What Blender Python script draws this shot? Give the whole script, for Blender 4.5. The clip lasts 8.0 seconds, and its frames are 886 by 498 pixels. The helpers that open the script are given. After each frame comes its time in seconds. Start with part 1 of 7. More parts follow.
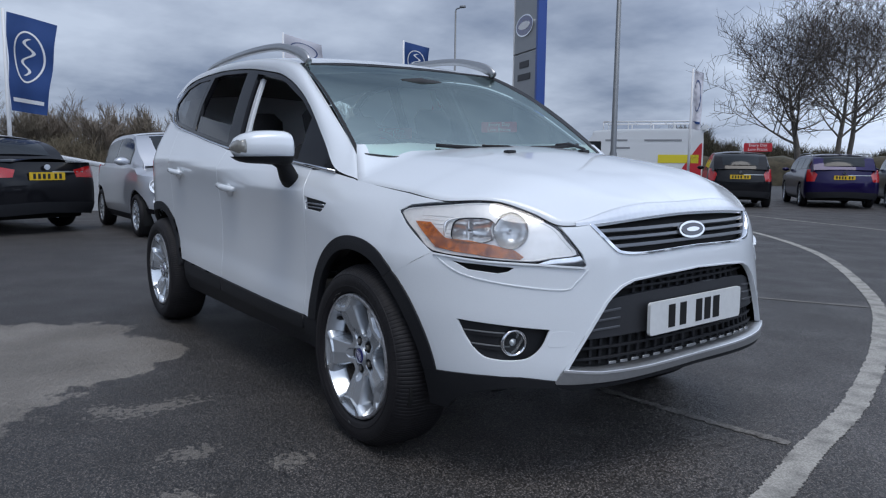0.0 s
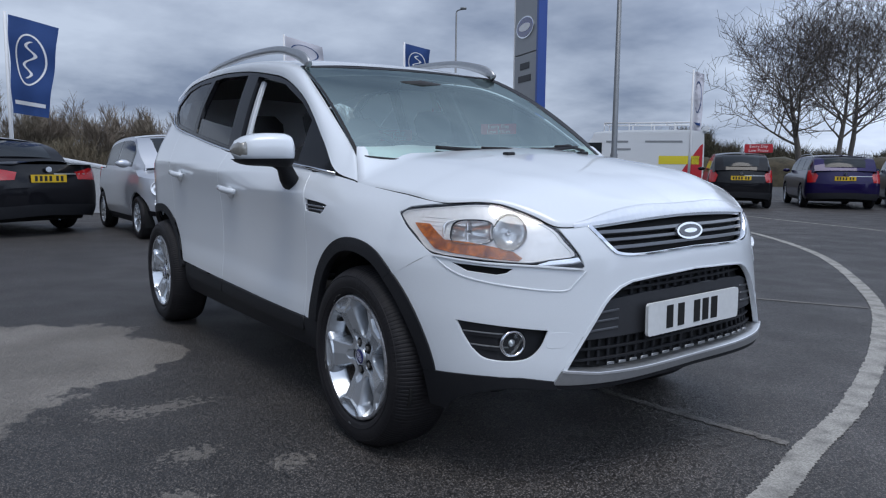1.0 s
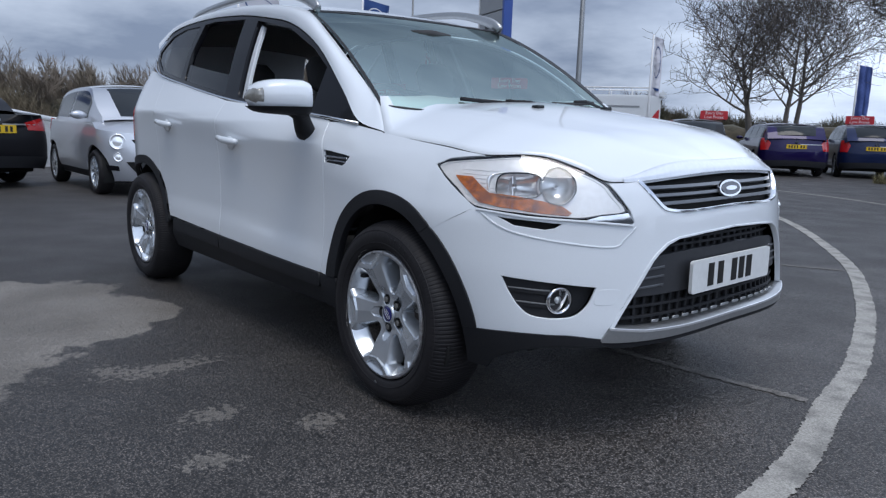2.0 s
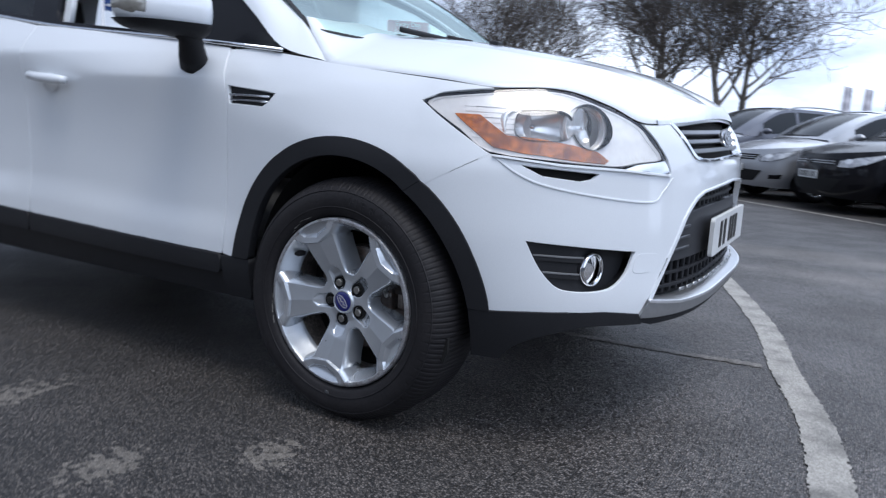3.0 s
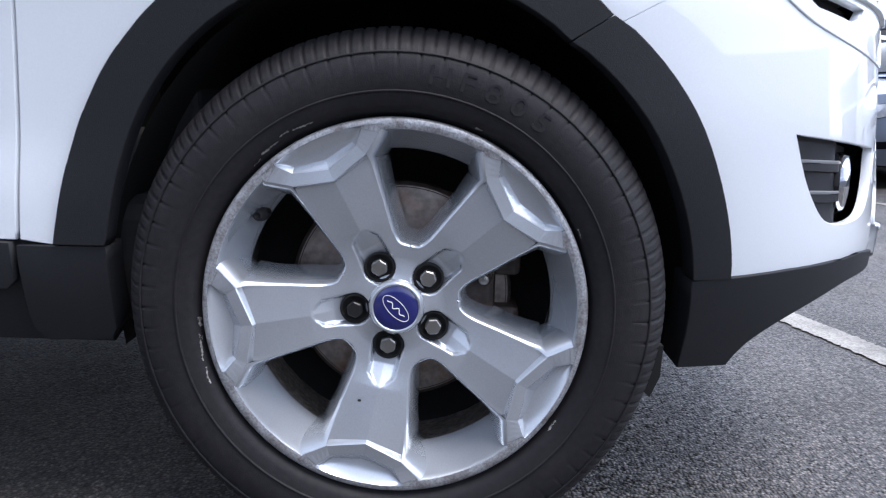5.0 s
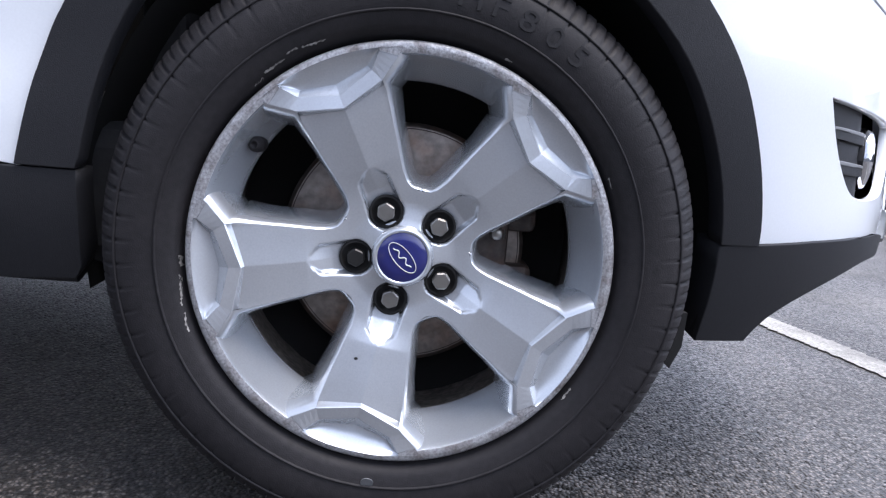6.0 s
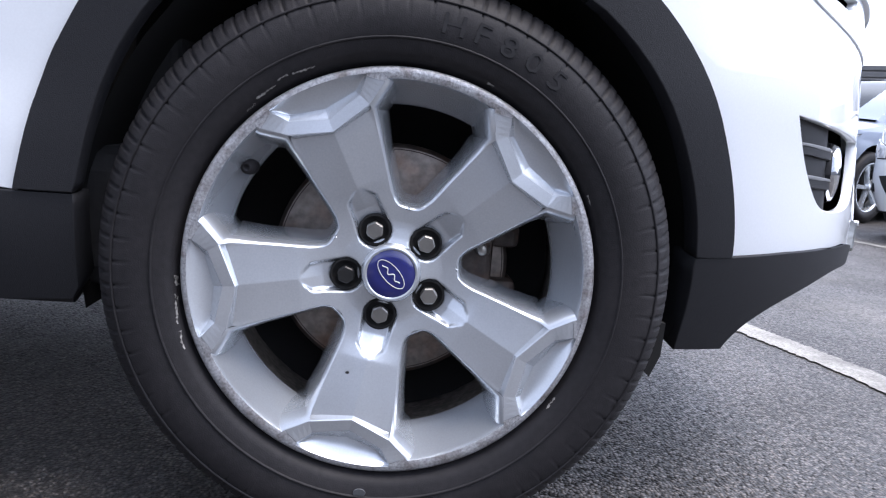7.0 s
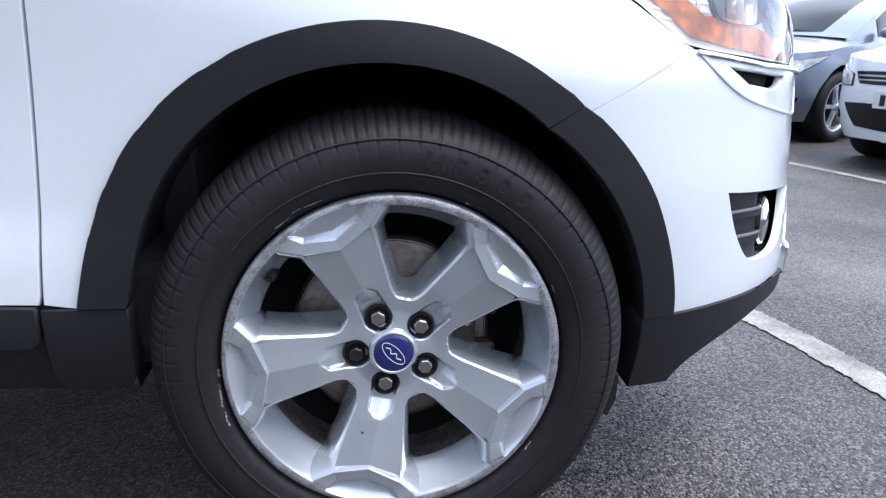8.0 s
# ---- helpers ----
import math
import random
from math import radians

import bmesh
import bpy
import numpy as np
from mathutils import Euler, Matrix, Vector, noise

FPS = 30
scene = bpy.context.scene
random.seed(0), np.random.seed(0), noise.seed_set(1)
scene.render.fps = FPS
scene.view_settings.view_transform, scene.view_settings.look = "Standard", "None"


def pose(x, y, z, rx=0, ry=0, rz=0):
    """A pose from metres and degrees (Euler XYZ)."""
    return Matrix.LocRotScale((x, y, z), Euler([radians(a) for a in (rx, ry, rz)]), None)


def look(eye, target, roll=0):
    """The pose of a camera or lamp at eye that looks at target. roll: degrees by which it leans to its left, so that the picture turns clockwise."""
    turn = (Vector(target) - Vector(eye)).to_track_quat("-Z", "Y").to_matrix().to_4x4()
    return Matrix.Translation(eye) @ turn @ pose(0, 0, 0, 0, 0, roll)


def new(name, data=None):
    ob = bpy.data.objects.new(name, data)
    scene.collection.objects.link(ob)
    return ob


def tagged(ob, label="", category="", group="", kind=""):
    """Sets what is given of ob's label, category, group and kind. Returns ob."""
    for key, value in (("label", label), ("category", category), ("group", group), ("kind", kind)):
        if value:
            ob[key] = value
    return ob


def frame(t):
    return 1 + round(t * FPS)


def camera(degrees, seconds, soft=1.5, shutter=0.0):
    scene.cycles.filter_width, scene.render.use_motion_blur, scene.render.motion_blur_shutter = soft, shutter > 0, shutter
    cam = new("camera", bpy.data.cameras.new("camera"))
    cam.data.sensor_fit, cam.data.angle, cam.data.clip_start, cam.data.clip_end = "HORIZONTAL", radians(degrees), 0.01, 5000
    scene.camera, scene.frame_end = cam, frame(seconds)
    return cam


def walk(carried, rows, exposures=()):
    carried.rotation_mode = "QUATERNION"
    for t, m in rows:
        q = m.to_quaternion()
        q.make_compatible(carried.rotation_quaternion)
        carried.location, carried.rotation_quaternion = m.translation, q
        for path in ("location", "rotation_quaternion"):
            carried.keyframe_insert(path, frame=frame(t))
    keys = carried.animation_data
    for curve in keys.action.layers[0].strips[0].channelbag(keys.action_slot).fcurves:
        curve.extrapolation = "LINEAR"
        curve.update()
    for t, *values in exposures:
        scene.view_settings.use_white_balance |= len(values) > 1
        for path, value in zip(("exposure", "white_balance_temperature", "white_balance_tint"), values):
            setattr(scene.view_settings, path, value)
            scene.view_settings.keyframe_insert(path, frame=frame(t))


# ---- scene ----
cam = camera(63.0, 8.0, soft=1.2, shutter=0.2)
PATH = [
    (0, (2.351, -2.193, 1.065), (0.745, -1.024, 0.833), 0.7),
    (0.5, (2.364, -2.197, 1.061), (0.76, -1.024, 0.833), 0.5),
    (1, (2.368, -2.197, 1.067), (0.759, -1.03, 0.839), 0.6),
    (2.3, (1.9, -2.427, 0.986), (0.468, -1.08, 0.616), 3.0),
    (2.5, (1.721, -2.43, 0.955), (0.357, -1.012, 0.597), 3.5),
    (2.7, (1.539, -2.44, 0.92), (0.225, -0.972, 0.575), 2.1),
    (3, (1.228, -2.434, 0.831), (0.235, -0.729, 0.505), 3.1),
    (3.3, (0.976, -2.418, 0.728), (0.269, -0.57, 0.434), -6.0),
    (3.5, (0.822, -2.345, 0.709), (0.209, -0.472, 0.368), -6.4),
    (3.7, (0.665, -2.288, 0.685), (0.13, -0.388, 0.364), -5.7),
    (3.8, (0.571, -2.249, 0.669), (0.093, -0.335, 0.34), -4.2),
    (4, (0.423, -2.163, 0.655), (0.046, -0.226, 0.334), -1.0),
    (4.1, (0.373, -2.125, 0.656), (0.039, -0.178, 0.341), -0.6),
    (4.3, (0.268, -2.037, 0.666), (0.058, -0.077, 0.328), -0.4),
    (4.4, (0.202, -1.986, 0.635), (0.038, -0.017, 0.325), -1.0),
    (4.5, (0.171, -1.947, 0.622), (0.024, 0.023, 0.309), -1.7),
    (4.7, (0.127, -1.855, 0.612), (0.015, 0.109, 0.25), -0.8),
    (5.8, (-0.003, -1.669, 0.512), (0.124, 0.288, 0.123), 5.2),
    (6, (0.0, -1.68, 0.497), (0.11, 0.287, 0.152), 5.1),
    (6.5, (0.007, -1.692, 0.495), (0.113, 0.281, 0.183), 5.0),
    (7, (-0.005, -1.71, 0.508), (0.145, 0.26, 0.197), 4.5),
    (7.5, (-0.016, -1.753, 0.545), (0.181, 0.203, 0.177), 3.4),
    (7.6, (-0.012, -1.772, 0.599), (0.18, 0.177, 0.194), 2.7),
    (7.7, (-0.003, -1.792, 0.605), (0.17, 0.168, 0.245), 2.1),
    (7.8, (-0.015, -1.808, 0.674), (0.18, 0.137, 0.253), 2.1),
    (8, (-0.039, -1.831, 0.772), (0.17, 0.082, 0.227), 2.1),
]
EXPOSURES = [(0.0, -0.08, 6480, 10), (2.4, 0.18, 6450, 10), (3.5, 0.66, 6500, 12), (4.5, 1.02, 6530, 13), (6.0, 1.46, 6750, 16), (6.6, 1.46, 6750, 16), (7.5, 1.36, 6750, 16), (8.0, 1.34, 6580, 13)]
walk(cam, [(t, look(eye, target, roll)) for t, eye, target, roll in PATH], EXPOSURES)

# ---- sky and sun: broken overcast, brightest towards the veiled sun ----
SUN_DIR = Vector((0.28, -0.22, 0.93)).normalized()
BRIGHT_DIR = Vector((0.85, 0.45, 0.30)).normalized()
world = bpy.data.worlds.new("overcast_sky")
scene.world = world
world.use_nodes = True
wn, wl = world.node_tree.nodes, world.node_tree.links
wn.clear()


def wnode(kind, **values):
    n = wn.new(kind)
    for key, value in values.items():
        if key in n.inputs:
            n.inputs[key].default_value = value
    return n


sky = wn.new("ShaderNodeTexSky")
sky.sky_type, sky.sun_disc = "NISHITA", False
sky.sun_elevation = math.asin(SUN_DIR.z)
sky.sun_rotation = math.atan2(SUN_DIR.x, SUN_DIR.y)
coord = wn.new("ShaderNodeTexCoord")
sep = wn.new("ShaderNodeSeparateXYZ")
wl.new(coord.outputs["Generated"], sep.inputs[0])
lift = wn.new("ShaderNodeMath"); lift.operation = "ADD"; lift.inputs[1].default_value = 0.22
wl.new(sep.outputs["Z"], lift.inputs[0])
clampz = wn.new("ShaderNodeMath"); clampz.operation = "MAXIMUM"; clampz.inputs[1].default_value = 0.1
wl.new(lift.outputs[0], clampz.inputs[0])
flat = wn.new("ShaderNodeVectorMath"); flat.operation = "DIVIDE"
comb = wn.new("ShaderNodeCombineXYZ")
for k in range(3):
    wl.new(clampz.outputs[0], comb.inputs[k])
wl.new(coord.outputs["Generated"], flat.inputs[0])
wl.new(comb.outputs[0], flat.inputs[1])
big = wnode("ShaderNodeTexNoise", Scale=0.9, Detail=6.0, Roughness=0.55)
wl.new(flat.outputs[0], big.inputs["Vector"])
ramp = wn.new("ShaderNodeValToRGB")
ramp.color_ramp.elements[0].position, ramp.color_ramp.elements[1].position = 0.38, 0.64
ramp.color_ramp.elements[0].color = (0.168, 0.213, 0.312, 1)
ramp.color_ramp.elements[1].color = (0.455, 0.525, 0.65, 1)
wl.new(big.outputs["Fac"], ramp.inputs[0])
# a dark cloud bank on one side, the veiled sun on the other
dot = wn.new("ShaderNodeVectorMath"); dot.operation = "DOT_PRODUCT"
dot.inputs[1].default_value = BRIGHT_DIR
wl.new(coord.outputs["Generated"], dot.inputs[0])
glow = wn.new("ShaderNodeMapRange")
glow.inputs["From Min"].default_value, glow.inputs["From Max"].default_value = -0.15, 0.55
glow.inputs["To Min"].default_value, glow.inputs["To Max"].default_value = 1.16, 2.70
wl.new(dot.outputs["Value"], glow.inputs["Value"])
bright = wn.new("ShaderNodeVectorMath"); bright.operation = "SCALE"
wl.new(ramp.outputs["Color"], bright.inputs[0])
wl.new(glow.outputs[0], bright.inputs["Scale"])
skyb = wn.new("ShaderNodeBackground"); skyb.inputs["Strength"].default_value = 0.06
cloudb = wn.new("ShaderNodeBackground"); cloudb.inputs["Strength"].default_value = 1.13
wl.new(sky.outputs[0], skyb.inputs["Color"])
wl.new(bright.outputs[0], cloudb.inputs["Color"])
mixw = wn.new("ShaderNodeMixShader"); mixw.inputs[0].default_value = 0.9
wl.new(skyb.outputs[0], mixw.inputs[1]); wl.new(cloudb.outputs[0], mixw.inputs[2])
wout = wn.new("ShaderNodeOutputWorld")
wl.new(mixw.outputs[0], wout.inputs[0])

sun = new("sun", bpy.data.lights.new("sun", "SUN"))
sun.data.energy, sun.data.angle, sun.data.color = 1.2, radians(28), (1.0, 0.965, 0.925)
sun.matrix_world = look((0, 0, 20), Vector((0, 0, 20)) - SUN_DIR)

# ---- materials ----
def material(name, color, rough=0.5, metal=0.0, coat=0.0, grain=0.0, grain_scale=60.0, bump=0.0, bump_scale=200.0, wear=0.0, wear_scale=3.0, wear_color=None, spec=0.5):
    """A principled surface with colour variation at two scales, worn patches and fine relief."""
    m = bpy.data.materials.new(name)
    m.use_nodes = True
    nodes, links = m.node_tree.nodes, m.node_tree.links
    p = nodes["Principled BSDF"]
    p.inputs["Base Color"].default_value = (*color, 1)
    p.inputs["Roughness"].default_value, p.inputs["Metallic"].default_value = rough, metal
    p.inputs["Coat Weight"].default_value, p.inputs["Coat Roughness"].default_value = coat, 0.03
    p.inputs["Specular IOR Level"].default_value = spec
    tc = nodes.new("ShaderNodeTexCoord")
    if grain or wear:
        n1, n2 = nodes.new("ShaderNodeTexNoise"), nodes.new("ShaderNodeTexNoise")
        n1.inputs["Scale"].default_value, n1.inputs["Detail"].default_value = grain_scale, 4
        n2.inputs["Scale"].default_value, n2.inputs["Detail"].default_value = wear_scale, 5
        for n in (n1, n2):
            links.new(tc.outputs["Object"], n.inputs["Vector"])
        r1 = nodes.new("ShaderNodeMapRange")
        r1.inputs["From Min"].default_value, r1.inputs["From Max"].default_value = 0.3, 0.7
        r1.inputs["To Min"].default_value, r1.inputs["To Max"].default_value = 1 - grain, 1 + grain
        links.new(n1.outputs["Fac"], r1.inputs["Value"])
        scale = nodes.new("ShaderNodeVectorMath"); scale.operation = "SCALE"
        mix = nodes.new("ShaderNodeMix"); mix.data_type = "RGBA"
        mix.inputs["A"].default_value = (*color, 1)
        mix.inputs["B"].default_value = (*(wear_color or [c * 0.6 for c in color]), 1)
        r2 = nodes.new("ShaderNodeMapRange")
        r2.inputs["From Min"].default_value, r2.inputs["From Max"].default_value = 0.45, 0.75
        r2.inputs["To Min"].default_value, r2.inputs["To Max"].default_value = 0, wear
        links.new(n2.outputs["Fac"], r2.inputs["Value"])
        links.new(r2.outputs[0], mix.inputs["Factor"])
        links.new(mix.outputs["Result"], scale.inputs[0])
        links.new(r1.outputs[0], scale.inputs["Scale"])
        links.new(scale.outputs[0], p.inputs["Base Color"])
    if bump:
        nb = nodes.new("ShaderNodeTexNoise")
        nb.inputs["Scale"].default_value, nb.inputs["Detail"].default_value = bump_scale, 3
        links.new(tc.outputs["Object"], nb.inputs["Vector"])
        b = nodes.new("ShaderNodeBump")
        b.inputs["Strength"].default_value, b.inputs["Distance"].default_value = bump, 0.002
        links.new(nb.outputs["Fac"], b.inputs["Height"])
        links.new(b.outputs[0], p.inputs["Normal"])
    return m


def paint(name, color, metallic=0.0, coat=1.0, spec=0.5):
    return material(name, color, 0.32, metallic, coat, 0.02, 400.0, 0.0, 1.0, 0.05, 1.2, spec=spec)


def glass(name, tint, gloss=(1.0, 1.0, 1.0), rough=0.0, ior=1.5):
    """A thin pane: lets tinted light through, with the mirror gloss of glass."""
    m = bpy.data.materials.new(name)
    m.use_nodes = True
    nodes, links = m.node_tree.nodes, m.node_tree.links
    nodes.remove(nodes["Principled BSDF"])
    t, g, f, mix = (nodes.new("ShaderNode" + k) for k in ("BsdfTransparent", "BsdfGlossy", "Fresnel", "MixShader"))
    t.inputs["Color"].default_value = (*tint, 1)
    g.inputs["Roughness"].default_value = rough
    g.inputs["Color"].default_value = (*gloss, 1)
    f.inputs["IOR"].default_value = ior
    links.new(f.outputs[0], mix.inputs[0]); links.new(t.outputs[0], mix.inputs[1]); links.new(g.outputs[0], mix.inputs[2])
    links.new(mix.outputs[0], nodes["Material Output"].inputs[0])
    return m


def asphalt_material():
    m = bpy.data.materials.new("asphalt")
    m.use_nodes = True
    nodes, links = m.node_tree.nodes, m.node_tree.links
    p = nodes["Principled BSDF"]
    tc = nodes.new("ShaderNodeTexCoord")

    def tex(kind, scale, detail=4.0):
        n = nodes.new(kind)
        n.inputs["Scale"].default_value = scale
        if "Detail" in n.inputs:
            n.inputs["Detail"].default_value = detail
        links.new(tc.outputs["Object"], n.inputs["Vector"])
        return n

    def ranged(src, a, b, c, d):
        r = nodes.new("ShaderNodeMapRange")
        for key, v in zip(("From Min", "From Max", "To Min", "To Max"), (a, b, c, d)):
            r.inputs[key].default_value = v
        links.new(src, r.inputs["Value"])
        return r.outputs[0]

    chips = tex("ShaderNodeTexVoronoi", 165.0, 0.0)
    wide, mid, fine = tex("ShaderNodeTexNoise", 0.22, 6.0), tex("ShaderNodeTexNoise", 1.9, 8.0), tex("ShaderNodeTexNoise", 320.0, 3.0)
    chipv = nodes.new("ShaderNodeSeparateColor")
    links.new(chips.outputs["Color"], chipv.inputs[0])
    stone = ranged(chipv.outputs[0], 0.30, 0.95, 0.9, 4.6)
    seam = ranged(chips.outputs["Distance"], 0.20, 0.62, 1.2, 0.25)
    worn = ranged(wide.outputs["Fac"], 0.35, 0.7, 0.75, 1.35)
    blot = ranged(mid.outputs["Fac"], 0.4, 0.75, 0.85, 1.35)
    grit = ranged(fine.outputs["Fac"], 0.3, 0.7, 0.75, 1.25)
    mul = stone
    # asphalt colour rises to 1.9 times within 2.4 m of this point, fading out by 4.4 m
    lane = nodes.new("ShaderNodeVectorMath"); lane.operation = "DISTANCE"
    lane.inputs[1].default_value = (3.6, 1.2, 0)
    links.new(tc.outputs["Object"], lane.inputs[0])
    near_scale = ranged(lane.outputs["Value"], 2.4, 4.4, 1.9, 1.0)
    for other in (seam, worn, blot, grit, near_scale):
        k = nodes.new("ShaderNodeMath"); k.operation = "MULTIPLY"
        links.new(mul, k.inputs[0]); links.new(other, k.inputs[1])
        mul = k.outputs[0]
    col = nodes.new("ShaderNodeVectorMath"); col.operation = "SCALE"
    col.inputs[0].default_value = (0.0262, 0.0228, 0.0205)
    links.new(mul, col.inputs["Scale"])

    def combine(a, b, how):
        k = nodes.new("ShaderNodeMath"); k.operation = how
        links.new(a, k.inputs[0])
        if isinstance(b, float):
            k.inputs[1].default_value = b
        else:
            links.new(b, k.inputs[1])
        return k.outputs[0]

    def oval(cx, cy, rx, ry):
        v1, v2, v3 = (nodes.new("ShaderNodeVectorMath") for _ in range(3))
        v1.operation, v2.operation, v3.operation = "SUBTRACT", "MULTIPLY", "LENGTH"
        v1.inputs[1].default_value, v2.inputs[1].default_value = (cx, cy, 0), (1 / rx, 1 / ry, 0)
        links.new(tc.outputs["Object"], v1.inputs[0]); links.new(v1.outputs[0], v2.inputs[0]); links.new(v2.outputs[0], v3.inputs[0])
        return v3.outputs["Value"]

    # worn pale areas: one large, some small scuffs, some faint
    ragged, crumbs = tex("ShaderNodeTexNoise", 4.5, 12.0), tex("ShaderNodeTexNoise", 34.0, 6.0)
    masks = []
    for group, edge, rag, crumb, strength in (
        (((-1.65, -2.4, 0.95, 0.72), (-2.25, -1.85, 0.72, 0.72), (-1.85, -1.2, 0.26, 0.22), (-1.75, -1.5, 0.42, 0.28), (-5.2, -2.6, 2.0, 0.8)), 0.035, 0.45, 0.10, 1.0),
        (((-0.84, -1.42, 0.062, 0.17), (-0.92, -1.60, 0.06, 0.05), (-0.25, -1.44, 0.055, 0.08), (0.01, -1.16, 0.050, 0.065), (0.09, -1.58, 0.045, 0.06)), 0.10, 0.9, 3.4, 0.8),
        (((1.25, 2.95, 0.6, 0.25), (1.75, 1.6, 0.35, 0.30), (1.0, 3.9, 0.8, 0.3), (2.1, 3.4, 0.5, 0.5), (1.9, 0.6, 0.4, 0.3)), 0.5, 0.9, 1.2, 0.45)):
        field = None
        for o in group:
            d = oval(*o)
            field = d if field is None else combine(field, d, "MINIMUM")
        field = combine(field, ranged(ragged.outputs["Fac"], 0.0, 1.0, -rag, rag), "ADD")
        field = combine(field, ranged(crumbs.outputs["Fac"], 0.0, 1.0, -crumb, crumb), "ADD")
        masks.append(ranged(field, 1.0 - edge, 1.0 + edge, strength, 0.0))
    mask = combine(combine(masks[0], masks[1], "MAXIMUM"), masks[2], "MAXIMUM")
    pale = nodes.new("ShaderNodeVectorMath"); pale.operation = "SCALE"
    pale.inputs[0].default_value = (0.18, 0.161, 0.138)
    links.new(combine(ranged(chipv.outputs[0], 0.3, 1.0, 0.82, 1.25), blot, "MULTIPLY"), pale.inputs["Scale"])
    blend = nodes.new("ShaderNodeMix"); blend.data_type = "RGBA"
    links.new(mask, blend.inputs["Factor"]); links.new(col.outputs[0], blend.inputs["A"]); links.new(pale.outputs[0], blend.inputs["B"])
    links.new(blend.outputs["Result"], p.inputs["Base Color"])
    p.inputs["Specular IOR Level"].default_value = 0.75
    links.new(ranged(mid.outputs["Fac"], 0.3, 0.7, 0.66, 0.48), p.inputs["Roughness"])
    b = nodes.new("ShaderNodeBump")
    b.inputs["Strength"].default_value, b.inputs["Distance"].default_value = 0.7, 0.006
    b.invert = True
    links.new(chips.outputs["Distance"], b.inputs["Height"])
    # every chipping lies at a tilt of its own
    tilt, lean, geo = nodes.new("ShaderNodeVectorMath"), nodes.new("ShaderNodeVectorMath"), nodes.new("ShaderNodeNewGeometry")
    tilt.operation, lean.operation = "MULTIPLY_ADD", "ADD"
    tilt.inputs[1].default_value, tilt.inputs[2].default_value = (0.8, 0.8, 0.0), (-0.40, -0.40, 0.0)
    links.new(chips.outputs["Color"], tilt.inputs[0])
    links.new(tilt.outputs[0], lean.inputs[0]); links.new(geo.outputs["Normal"], lean.inputs[1])
    unit = nodes.new("ShaderNodeVectorMath"); unit.operation = "NORMALIZE"
    links.new(lean.outputs[0], unit.inputs[0])
    links.new(unit.outputs[0], b.inputs["Normal"])
    links.new(b.outputs[0], p.inputs["Normal"])
    return m


